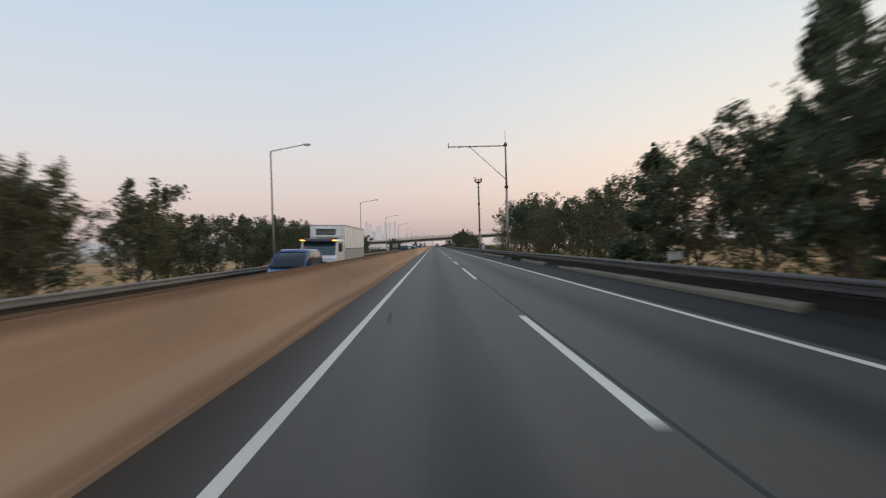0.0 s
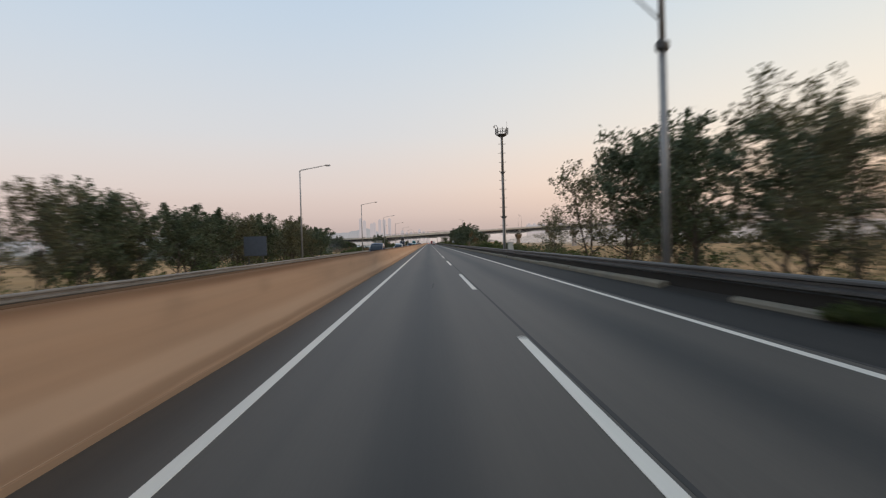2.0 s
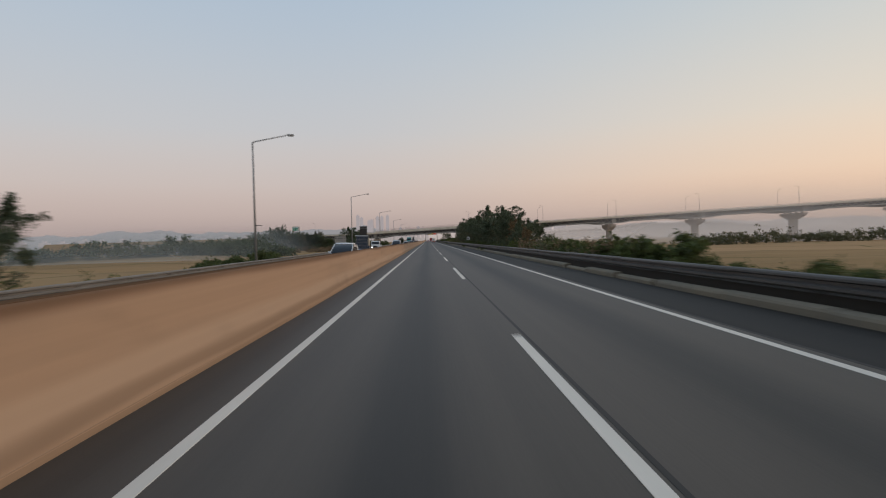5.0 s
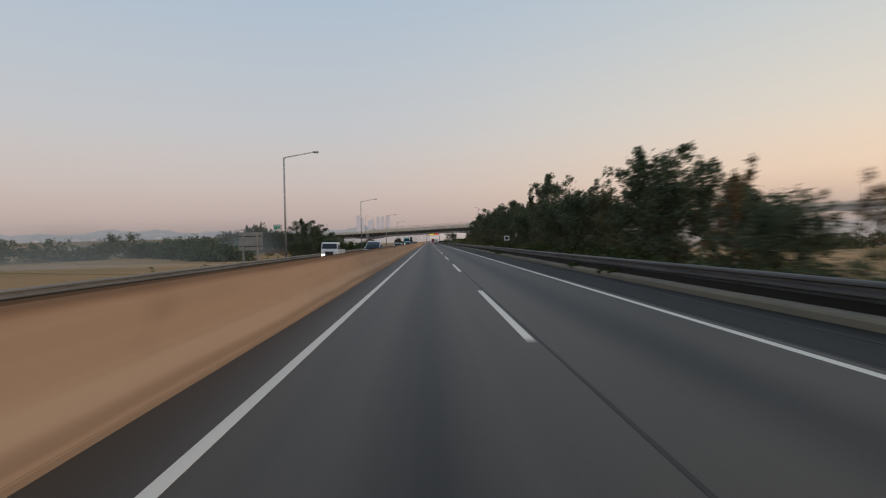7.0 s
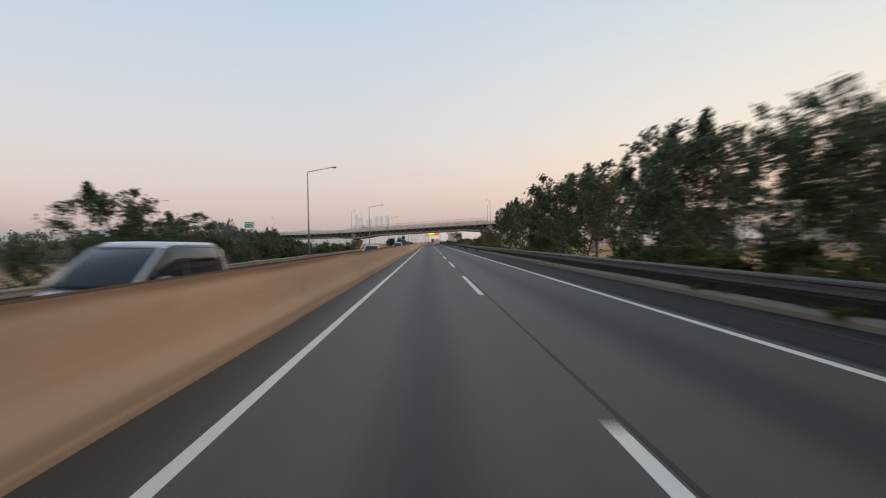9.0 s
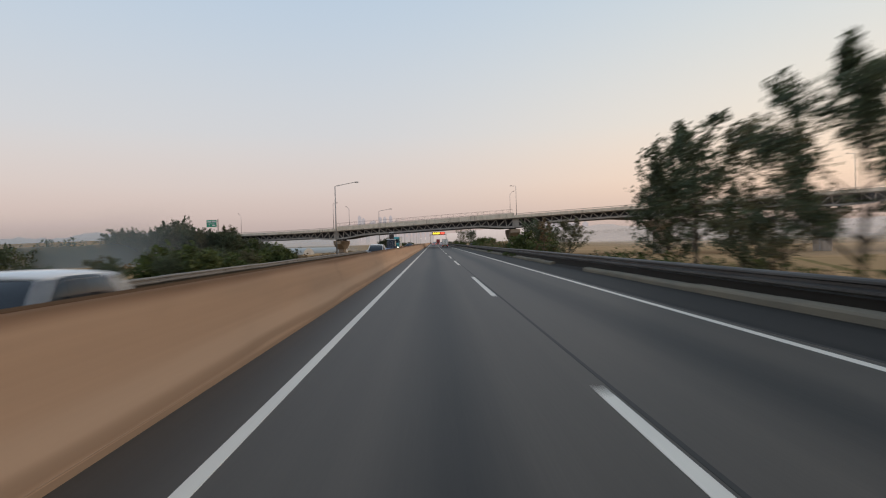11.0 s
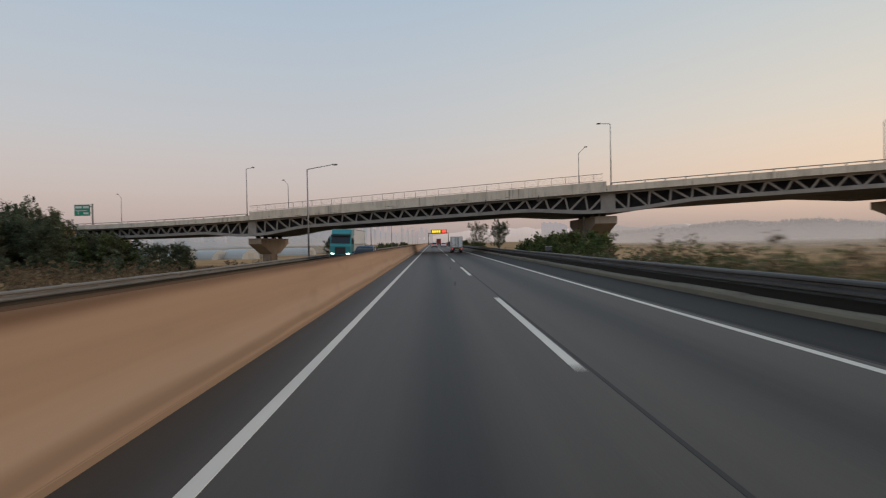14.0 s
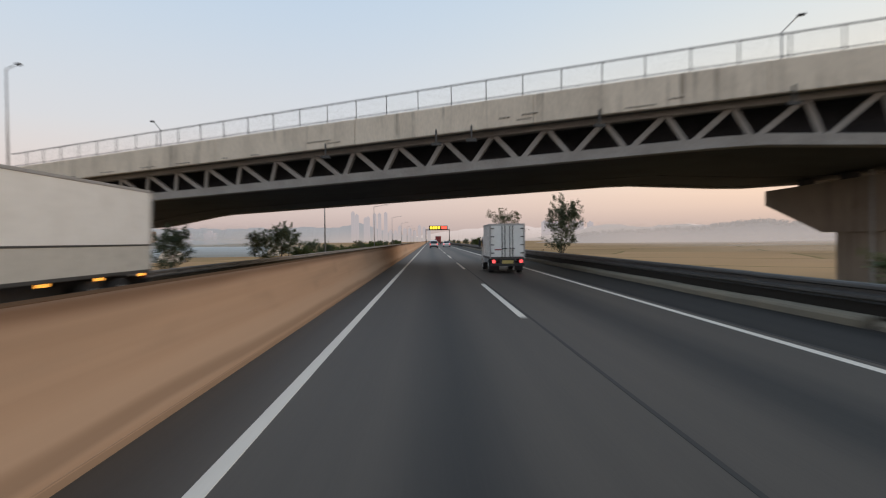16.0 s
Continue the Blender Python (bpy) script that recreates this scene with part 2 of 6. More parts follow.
M = {
    # 3.55 depth also holds lens falloff; 4.7 only darkens the right side
    "asphalt": asphalt_material("worn_asphalt", (0.072, 0.056, 0.0425), [(0.0, 0.85, 0.72), (3.55, 1.05, 0.74), (-1.3, 0.35, 0.06), (1.15, 0.35, 0.06), (-2.45, 0.7, 0.30), (4.7, 1.7, 0.16)]),
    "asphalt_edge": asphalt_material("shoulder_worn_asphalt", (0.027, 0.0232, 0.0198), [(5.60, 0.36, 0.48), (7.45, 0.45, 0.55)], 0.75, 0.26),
    "asphalt_far": asphalt_material("opposite_asphalt", (0.11, 0.108, 0.105), [(-6.0, 0.8, 0.25), (-9.6, 0.8, 0.25)]),
    # earth taken near black to hold the shade below the guard rail
    "shoulder": material("shade_dark_earth", (0.020, 0.016, 0.012), rough=0.85, noise_scale=0.5, amount=0.25, fine=30, bump=0.3, stretch=(1, 0.3, 1), specular=0.3),
    "paint": material("road_paint", (0.72, 0.645, 0.545), rough=0.55, noise_scale=1.2, amount=0.16, fine=45, tint=(0.42, 0.40, 0.37), stretch=(1, 0.25, 1)),
    "seam": material("tar_seam", (0.031, 0.027, 0.024), rough=0.7, noise_scale=2, amount=0.3, stretch=(1, 0.2, 1), specular=0.4),
    "barrier": barrier_material("tan_concrete", (0.450, 0.288, 0.183), (0.350, 0.222, 0.140)),
    "barrier_foot": material("barrier_foot", (0.37, 0.245, 0.158), rough=0.9, noise_scale=0.9, amount=0.2, fine=14, tint=(0.31, 0.215, 0.145), stretch=(1, 0.01, 1), specular=0.2, world_space=True),
    "barrier_cap": material("stained_barrier_top", (0.115, 0.064, 0.036), rough=1.0, noise_scale=0.8, amount=0.3, fine=15, tint=(0.17, 0.105, 0.065), stretch=(1, 0.01, 1), specular=0.0, world_space=True),
    # dark tone stands for the rail's shadow on the verge
    "verge_earth": material("shade_verge_earth", (0.075, 0.06, 0.045), rough=1.0, noise_scale=0.5, amount=0.4, fine=9, tint=(0.04, 0.036, 0.024), stretch=(1, 0.3, 1), specular=0.0, world_space=True),
    "parapet": material("stained_parapet_concrete", (0.78, 0.665, 0.53), rough=0.92, noise_scale=0.7, amount=0.26, fine=9, bump=0.2, tint=(0.46, 0.385, 0.30), stretch=(1, 1, 0.45), specular=0.2),
    # left rail faces the sun: that light is in the paler base colour
    "rail_lit": material("lit_galvanised_steel", (0.235, 0.212, 0.188), rough=0.65, metal=0.2, noise_scale=1.0, amount=0.3, fine=14, tint=(0.15, 0.13, 0.11), stretch=(1, 0.4, 1), world_space=True),
    "board_grey": material("weathered_sign_back", (0.38, 0.355, 0.32), rough=0.6, metal=0.2, noise_scale=1.5, amount=0.3, fine=12),
    "notice": material("dark_notice_sheet", (0.085, 0.095, 0.115), rough=0.5, amount=0.2),
    "concrete": material("grey_concrete", (0.45, 0.41, 0.355), rough=0.9, noise_scale=0.35, amount=0.28, fine=12, bump=0.2, tint=(0.24, 0.22, 0.20), specular=0.2),
    "pier_concrete": material("tan_grey_concrete", (0.46, 0.385, 0.315), rough=0.9, noise_scale=0.35, amount=0.28, fine=12, bump=0.2, tint=(0.27, 0.23, 0.195), specular=0.2),
    # darker copy of the concrete, with the shade under the deck in its colour
    "concrete_shade": material("shaded_soffit_concrete", (0.105, 0.104, 0.108), rough=0.9, noise_scale=0.3, amount=0.3, fine=10, specular=0.2),
    "kerb": material("kerb_concrete", (0.215, 0.183, 0.134), rough=0.95, noise_scale=0.6, amount=0.35, fine=14, bump=0.3, tint=(0.14, 0.13, 0.11), specular=0.2, world_space=True),
    # same steel darkened, as the right rail's visible side is backlit
    "galv": material("shaded_galvanised_steel", (0.105, 0.100, 0.095), rough=0.55, metal=0.35, noise_scale=1.2, amount=0.3, fine=18, tint=(0.055, 0.052, 0.05), stretch=(1, 0.4, 1), world_space=True),
    # near-black to stand for the shade inside the truss
    "web_shade": material("web_shade_steel", (0.08, 0.08, 0.088), rough=0.8, noise_scale=0.6, amount=0.35, fine=8, specular=0.2),
    "galv_dark": material("weathered_post_steel", (0.085, 0.083, 0.08), rough=0.6, metal=0.4, amount=0.3),
    "pole": material("lamp_pole_steel", (0.30, 0.29, 0.28), rough=0.5, metal=0.3, noise_scale=1.5, amount=0.2, fine=10),
    "truss": material("weathered_truss_steel", (0.36, 0.33, 0.30), rough=0.75, noise_scale=0.8, amount=0.3, fine=9, tint=(0.23, 0.205, 0.18)),
    "bark": material("bark", (0.10, 0.080, 0.062), rough=0.95, noise_scale=6, amount=0.5, fine=30, bump=0.6, stretch=(1, 1, 0.3)),
    "leaf_a": leaf_material("leaf_dark_green", (0.088, 0.112, 0.064), (0.112, 0.112, 0.056)),
    "leaf_b": leaf_material("leaf_olive", (0.115, 0.118, 0.064), (0.160, 0.125, 0.062)),
    "leaf_c": leaf_material("leaf_autumn", (0.15, 0.105, 0.052), (0.21, 0.125, 0.062)),
    "leaf_shrub": leaf_material("leaf_shrub", (0.075, 0.10, 0.030), (0.14, 0.13, 0.045)),
    "reed": leaf_material("dry_reed", (0.21, 0.145, 0.085), (0.13, 0.10, 0.055)),
    "glass": glass_material("vehicle_glass", (0.012, 0.016, 0.022)),
    "rubber": material("tyre_rubber", (0.02, 0.02, 0.021), rough=0.85, amount=0.2),
    "chrome": material("wheel_alloy", (0.5, 0.5, 0.5), rough=0.3, metal=0.9, amount=0.1),
    "trim": material("black_trim", (0.025, 0.025, 0.027), rough=0.5, amount=0.2),
    "white_car": material("white_car_paint", (0.72, 0.72, 0.72), rough=0.35, amount=0.06, coat=0.6, tint=(0.62, 0.61, 0.60)),
    "silver_car": material("silver_car_paint", (0.52, 0.56, 0.61), rough=0.35, metal=0.3, amount=0.06, coat=0.6, tint=(0.45, 0.48, 0.52)),
    "blue_car": material("blue_car_paint", (0.035, 0.095, 0.27), rough=0.35, amount=0.08, coat=0.6),
    "navy_car": material("navy_car_paint", (0.02, 0.045, 0.10), rough=0.35, amount=0.08, coat=0.6),
    "pale_blue": material("pale_blue_paint", (0.20, 0.30, 0.44), rough=0.4, amount=0.12, coat=0.4),
    "cream": material("cream_cover", (0.50, 0.44, 0.35), rough=0.6, amount=0.2),
    "slat_blue": material("dark_blue_slats", (0.012, 0.018, 0.035), rough=0.5, amount=0.2),
    "board_brown": material("dark_brown_panel", (0.035, 0.026, 0.022), rough=0.6, amount=0.3),
    "screen_teal": material("green_tinted_windscreen", (0.025, 0.055, 0.065), rough=0.08, amount=0.1, specular=0.9),
    "teal": material("teal_cab_paint", (0.014, 0.235, 0.25), rough=0.4, amount=0.1, coat=0.4),
    "box_white": material("white_cargo_panel", (0.80, 0.79, 0.76), rough=0.5, noise_scale=1.2, amount=0.16, fine=6, tint=(0.60, 0.58, 0.53)),
    "red_paint": material("red_truck_paint", (0.30, 0.03, 0.03), rough=0.45, amount=0.15),
    "tail": material("tail_light_lit", (0.4, 0.01, 0.01), rough=0.3, emission=((1.0, 0.10, 0.10), 1.1)),
    "tail_off": material("tail_light_unlit", (0.25, 0.02, 0.02), rough=0.3),
    "head": material("head_light_lit", (0.8, 0.8, 0.75), rough=0.2, emission=((1.0, 0.92, 0.78), 3.2)),
    "head_off": material("head_light_unlit", (0.6, 0.6, 0.58), rough=0.2),
    "amber": material("amber_marker", (0.6, 0.25, 0.03), rough=0.4, emission=((1.0, 0.40, 0.06), 2.0)),
    "plate_yellow": material("yellow_plate", (0.46, 0.36, 0.12), rough=0.5, amount=0.05),
    "plate_white": material("white_plate", (0.65, 0.65, 0.62), rough=0.5, amount=0.05),
    "sign_green": material("green_sign_sheet", (0.03, 0.32, 0.21), rough=0.45, amount=0.1),
    "sign_white": material("white_sign_sheet", (0.75, 0.75, 0.75), rough=0.5, amount=0.05),
    "sign_back": material("aluminium_sign_back", (0.42, 0.41, 0.40), rough=0.55, metal=0.3, amount=0.2),
    "panel_black": material("display_black", (0.012, 0.012, 0.013), rough=0.5, amount=0.1),
    "led_yellow": material("led_yellow", (0.5, 0.4, 0.02), emission=((1.0, 0.72, 0.05), 1.2)),
    "led_red": material("led_red", (0.5, 0.05, 0.03), emission=((1.0, 0.10, 0.06), 1.2)),
    "cabinet": material("pale_cabinet_paint", (0.55, 0.53, 0.48), rough=0.6, amount=0.2),
    "greenhouse": material("greenhouse_film", (0.50, 0.49, 0.46), rough=0.75, amount=0.2),
    # distance haze is put into these emission colours
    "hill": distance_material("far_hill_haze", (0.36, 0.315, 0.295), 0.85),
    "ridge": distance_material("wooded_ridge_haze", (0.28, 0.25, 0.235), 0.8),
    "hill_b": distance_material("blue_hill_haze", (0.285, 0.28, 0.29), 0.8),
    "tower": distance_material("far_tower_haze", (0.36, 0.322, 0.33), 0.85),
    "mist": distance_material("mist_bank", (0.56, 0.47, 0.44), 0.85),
}


def ground_material():
    m = material("dry_fields", (0.40, 0.235, 0.112), rough=1, noise_scale=0.02, amount=0.5, fine=0.7, tint=(0.26, 0.172, 0.09), stretch=(0.5, 1.6, 1), specular=0.1)
    nt = m.node_tree
    N, L = nt.nodes.new, nt.links.new
    bsdf = nt.nodes["Principled BSDF"]
    src = bsdf.inputs["Base Color"].links[0].from_socket
    tc, mp, nz, mr, mx = N("ShaderNodeTexCoord"), N("ShaderNodeMapping"), N("ShaderNodeTexNoise"), N("ShaderNodeMapRange"), N("ShaderNodeMix")
    mp.inputs["Scale"].default_value = (0.006, 0.014, 1)
    mp.inputs["Rotation"].default_value = (0, 0, 0.25)
    nz.inputs["Scale"].default_value = 1.0
    nz.inputs["Detail"].default_value = 6
    mr.inputs["From Min"].default_value, mr.inputs["From Max"].default_value = 0.36, 0.72
    mx.data_type = "RGBA"
    mx.inputs["B"].default_value = (0.46, 0.278, 0.142, 1)
    L(tc.outputs["Object"], mp.inputs[0])
    L(mp.outputs[0], nz.inputs["Vector"])
    L(nz.outputs["Fac"], mr.inputs["Value"])
    L(mr.outputs[0], mx.inputs["Factor"])
    L(src, mx.inputs["A"])
    # rectangular paddies of slightly different stubble, parted by low grassy banks
    bk, m2, sx, ab, far, mul = N("ShaderNodeTexBrick"), N("ShaderNodeMapping"), N("ShaderNodeSeparateXYZ"), N("ShaderNodeMath"), N("ShaderNodeMapRange"), N("ShaderNodeMix")
    m2.inputs["Rotation"].default_value = (0, 0, 0.42)
    L(tc.outputs["Object"], m2.inputs[0])
    L(m2.outputs[0], bk.inputs["Vector"])
    bk.inputs["Scale"].default_value = 1.0
    bk.inputs["Brick Width"].default_value, bk.inputs["Row Height"].default_value = 96.0, 38.0
    bk.inputs["Mortar Size"].default_value = 0.9
    bk.inputs["Mortar Smooth"].default_value = 0.4
    bk.inputs["Color1"].default_value, bk.inputs["Color2"].default_value = (1.0, 1.0, 1.0, 1), (0.74, 0.77, 0.72, 1)
    bk.inputs["Mortar"].default_value = (0.46, 0.55, 0.40, 1)
    L(tc.outputs["Object"], sx.inputs[0])
    ab.operation = "ABSOLUTE"
    L(sx.outputs["X"], ab.inputs[0])
    far.inputs["From Min"].default_value, far.inputs["From Max"].default_value = 24.0, 34.0
    L(ab.outputs[0], far.inputs["Value"])
    mul.data_type = "RGBA"
    mul.blend_type = "MULTIPLY"
    L(far.outputs[0], mul.inputs["Factor"])
    L(mx.outputs["Result"], mul.inputs["A"])
    L(bk.outputs["Color"], mul.inputs["B"])
    # rough grass on the embankments, giving way unevenly to the fields
    edge, verge, tuft, gm, grass = N("ShaderNodeMath"), N("ShaderNodeMapRange"), N("ShaderNodeTexNoise"), N("ShaderNodeMix"), N("ShaderNodeMix")
    edge.operation = "MULTIPLY_ADD"
    L(nz.outputs["Fac"], edge.inputs[0])
    edge.inputs[1].default_value = 10.0
    L(ab.outputs[0], edge.inputs[2])
    verge.inputs["From Min"].default_value, verge.inputs["From Max"].default_value = 24.0, 33.0
    L(edge.outputs[0], verge.inputs["Value"])
    tuft.inputs["Scale"].default_value, tuft.inputs["Detail"].default_value = 0.9, 5
    L(tc.outputs["Object"], tuft.inputs["Vector"])
    grass.data_type = gm.data_type = "RGBA"
    grass.inputs["A"].default_value, grass.inputs["B"].default_value = (0.075, 0.080, 0.036, 1), (0.150, 0.118, 0.062, 1)
    L(tuft.outputs["Fac"], grass.inputs["Factor"])
    L(verge.outputs[0], gm.inputs["Factor"])
    L(grass.outputs["Result"], gm.inputs["A"])
    L(mul.outputs["Result"], gm.inputs["B"])
    L(gm.outputs["Result"], bsdf.inputs["Base Color"])
    return m


M["ground"] = ground_material()
drip_stains(M["parapet"], (0.20, 0.155, 0.115), 0.75)
drip_stains(M["concrete"], (0.15, 0.125, 0.10), 0.6)
drip_stains(M["pier_concrete"], (0.17, 0.135, 0.105), 0.5)


# ---- mesh helpers ----
def mesh_from(name, verts, faces):
    me = bpy.data.meshes.new(name)
    me.from_pydata([tuple(v) for v in verts], [], [tuple(f) for f in faces])
    me.update()
    return me


def from_bm(name, bm, mat, smooth=False):
    me = bpy.data.meshes.new(name)
    bmesh.ops.recalc_face_normals(bm, faces=bm.faces[:])
    bm.to_mesh(me)
    bm.free()
    me.materials.append(mat)
    if smooth:
        for p in me.polygons:
            p.use_smooth = p.loop_total == 4
    return me


def part(name, bm, mat, parent, label="", smooth=False):
    """Links a bmesh as one mesh object under a thing or a part."""
    ob = new(name, from_bm(name, bm, mat, smooth))
    ob.parent = parent
    if label:
        tagged(ob, label)
    return ob


def share(name, me, parent, m=None, label=""):
    ob = new(name, me)
    ob.parent = parent
    if m is not None:
        ob.matrix_basis = m
    if label:
        tagged(ob, label)
    return ob


def thing(name, label, category, group="", at=None, kind=""):
    ob = new(name)
    ob.empty_display_size = 0.2
    if at is not None:
        ob.matrix_basis = at
    return tagged(ob, label, category, group, kind)


def add_box(bm, x0, x1, y0, y1, z0, z1, bevel=0.0):
    v = [bm.verts.new((x, y, z)) for x in (x0, x1) for y in (y0, y1) for z in (z0, z1)]
    fs = [(0, 1, 3, 2), (4, 6, 7, 5), (0, 4, 5, 1), (2, 3, 7, 6), (0, 2, 6, 4), (1, 5, 7, 3)]
    faces = [bm.faces.new([v[i] for i in f]) for f in fs]
    if bevel:
        edges = list({e for f in faces for e in f.edges})
        bmesh.ops.bevel(bm, geom=edges, offset=bevel, segments=2, affect="EDGES")
    return bm


def box(x0, x1, y0, y1, z0, z1, bevel=0.0):
    return add_box(bmesh.new(), x0, x1, y0, y1, z0, z1, bevel)


def add_tube(bm, points, radii, sides=10, caps=True):
    """A tapered tube along points."""
    rings = []
    pts = [Vector(p) for p in points]
    for i, p in enumerate(pts):
        d = (pts[min(i + 1, len(pts) - 1)] - pts[max(i - 1, 0)]).normalized()
        q = d.to_track_quat("Z", "Y")
        r = radii[i] if isinstance(radii, (list, tuple)) else radii
        rings.append([bm.verts.new(p + q @ Vector((r * math.cos(2 * math.pi * k / sides), r * math.sin(2 * math.pi * k / sides), 0))) for k in range(sides)])
    for a, b in zip(rings, rings[1:]):
        for k in range(sides):
            bm.faces.new((a[k], a[(k + 1) % sides], b[(k + 1) % sides], b[k]))
    if caps:
        bm.faces.new(rings[0][::-1])
        bm.faces.new(rings[-1])
    return bm


def tube(points, radii, sides=10):
    return add_tube(bmesh.new(), points, radii, sides)


def beam(bm, a, b, w, h):
    """A square bar from a to b."""
    a, b = Vector(a), Vector(b)
    q = (b - a).to_track_quat("Z", "Y")
    # keep one side upright
    d = (b - a).normalized()
    up = Vector((0, 0, 1)) if abs(d.z) < 0.95 else Vector((0, 1, 0))
    side = d.cross(up).normalized()
    up = side.cross(d).normalized()
    ring = []
    for p in (a, b):
        ring.append([bm.verts.new(p + side * sx * w / 2 + up * sz * h / 2) for sx, sz in ((-1, -1), (1, -1), (1, 1), (-1, 1))])
    for k in range(4):
        bm.faces.new((ring[0][k], ring[0][(k + 1) % 4], ring[1][(k + 1) % 4], ring[1][k]))
    bm.faces.new(ring[0][::-1])
    bm.faces.new(ring[1])
    return bm


def sweep_profile(profile, y0, y1, closed=True, steps=1):
    """A profile in x, z drawn along y."""
    bm = bmesh.new()
    rings = []
    for i in range(steps + 1):
        y = y0 + (y1 - y0) * i / steps
        rings.append([bm.verts.new((x, y, z)) for x, z in profile])
    n = len(profile)
    for a, b in zip(rings, rings[1:]):
        for k in range(n if closed else n - 1):
            bm.faces.new((a[k], a[(k + 1) % n], b[(k + 1) % n], b[k]))
    if closed:
        bm.faces.new(rings[0][::-1])
        bm.faces.new(rings[-1])
    return bm


ROAD_Y0, ROAD_Y1 = -60.0, 1500.0
LINE_L, LINE_M, LINE_R = -1.866, 1.69, 5.262


# ---- ground and road ----
def build_ground():
    prof = [(-4600, -3.2), (-1500, -3.2), (-500, -3.2), (-150, -3.2), (-70, -3.1), (-34, -3.0), (-22.0, -2.6), (-16.2, -0.62), (-14.0, -0.62), (-3.5, -0.5), (7.0, -0.5),
            (8.9, -0.30), (10.5, -0.45), (14.0, -1.6), (19.0, -2.8), (30, -3.1), (70, -3.2), (150, -3.2), (500, -3.2), (1500, -3.2), (4600, -3.2)]
    ys = [-400] + [-80 + 12 * i for i in range(70)] + [800, 900, 1050, 1300, 1700, 2300, 3200, 4700]
    verts, faces = [], []
    for y in ys:
        for x, z in prof:
            far = min(1.0, max(0.0, (abs(x) - 10) / 12))
            verts.append((x, y, z + far * 0.5 * noise.noise((x * 0.08, y * 0.08, 3.1))))
    n = len(prof)
    for j in range(len(ys) - 1):
        for i in range(n - 1):
            a = j * n + i
            faces.append((a, a + 1, a + n + 1, a + n))
    me = mesh_from("ground", verts, faces)
    me.materials.append(M["ground"])
    ob = new("ground", me)
    tagged(ob, "dry straw-coloured fields and grassy embankment beside the highway", "ground", kind="structure")
    return ob


def build_road():
    road = new("road", from_bm("road", sweep_profile([(-3.3, -0.4), (LINE_R + 0.25, -0.4), (LINE_R + 0.25, 0.0), (-3.3, 0.0)], ROAD_Y0, ROAD_Y1, steps=60), M["asphalt"]))
    tagged(road, "worn grey asphalt two-lane carriageway with white markings", "road", kind="structure")
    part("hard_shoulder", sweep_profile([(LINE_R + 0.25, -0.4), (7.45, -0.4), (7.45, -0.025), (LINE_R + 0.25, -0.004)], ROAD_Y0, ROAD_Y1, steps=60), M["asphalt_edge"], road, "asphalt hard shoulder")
    part("tar_seam", sweep_profile([(5.53, -0.02), (5.60, -0.02), (5.60, -0.001), (5.53, -0.001)], ROAD_Y0, ROAD_Y1, steps=20), M["seam"], road, "black lengthwise tar seam")
    part("tar_seam", sweep_profile([(6.82, -0.02), (6.92, -0.02), (6.92, -0.0125), (6.82, -0.0125)], 150, 240, steps=8), M["seam"], road, "black lengthwise tar seam")
    for x0, x1, y0, y1, sk in ((0.62, 0.70, 391.0, 393.0, 0.10), (0.85, 0.92, 403.8, 405.6, 0.12), (0.20, 0.26, 66.5, 68.6, 0.05), (-1.35, -1.27, 12.2, 14.0, -0.1)):
        k = box(x0, x1, y0, y1, -0.01, 0.003)
        for vt in k.verts:
            vt.co.x += sk * (vt.co.y - y0) / (y1 - y0)
        part("scuff_mark", k, M["seam"], road, "dark skid scuff")
    part("edge_line", sweep_profile([(LINE_L - 0.077, 0.001), (LINE_L + 0.077, 0.001), (LINE_L + 0.073, 0.005), (LINE_L - 0.073, 0.005)], ROAD_Y0, ROAD_Y1, steps=40), M["paint"], road, "solid white edge line")
    part("edge_line", sweep_profile([(LINE_R - 0.077, 0.001), (LINE_R + 0.077, 0.001), (LINE_R + 0.073, 0.005), (LINE_R - 0.073, 0.005)], ROAD_Y0, ROAD_Y1, steps=40), M["paint"], road, "solid white edge line")
    part("tar_seam", sweep_profile([(LINE_M + 0.12, 0.0), (LINE_M + 0.175, 0.0), (LINE_M + 0.175, 0.003), (LINE_M + 0.12, 0.003)], ROAD_Y0, ROAD_Y1, steps=20), M["seam"], road, "black lengthwise tar seam")
    dash = from_bm("lane_dash", box(-0.077, 0.077, 0, 9.1, 0.001, 0.006), M["paint"])
    starts = {0: 4.95, 1: 26.3, 7: 145.0, 2: 46.3, 3: 65.2, 4: 85.6, 5: 105.2, 8: 164.8, 9: 183.7, 10: 204.2, 11: 223.3, 12: 244.6, 13: 262.9, 16: 322.4, 17: 338.8, 18: 358.7, 19: 377.0, 20: 397.2, 21: 416.3, 22: 437.8, 23: 457.8}
    for k in range(-3, 60):
        d = share("lane_dash", dash, road, pose(LINE_M, starts.get(k, 3.7 + 19.75 * k), 0))
        d.scale.y = {0: 0.84, 1: 1.36}.get(k, 1.0)
    opp = new("road", from_bm("road", sweep_profile([(-14.6, -0.75), (-3.3, -0.4), (-3.3, -0.05), (-14.6, -0.38)], ROAD_Y0, ROAD_Y1, steps=60), M["asphalt_far"]))
    tagged(opp, "opposite asphalt carriageway behind the median barrier", "road", kind="structure")
    part("edge_line", sweep_profile([(-11.9, -0.300), (-11.72, -0.295), (-11.72, -0.289), (-11.9, -0.294)], ROAD_Y0, ROAD_Y1), M["paint"], opp, "solid white edge line")
    odash = from_bm("lane_dash", box(-0.085, 0.085, 0, 9.3, -0.003, 0.006), M["paint"])
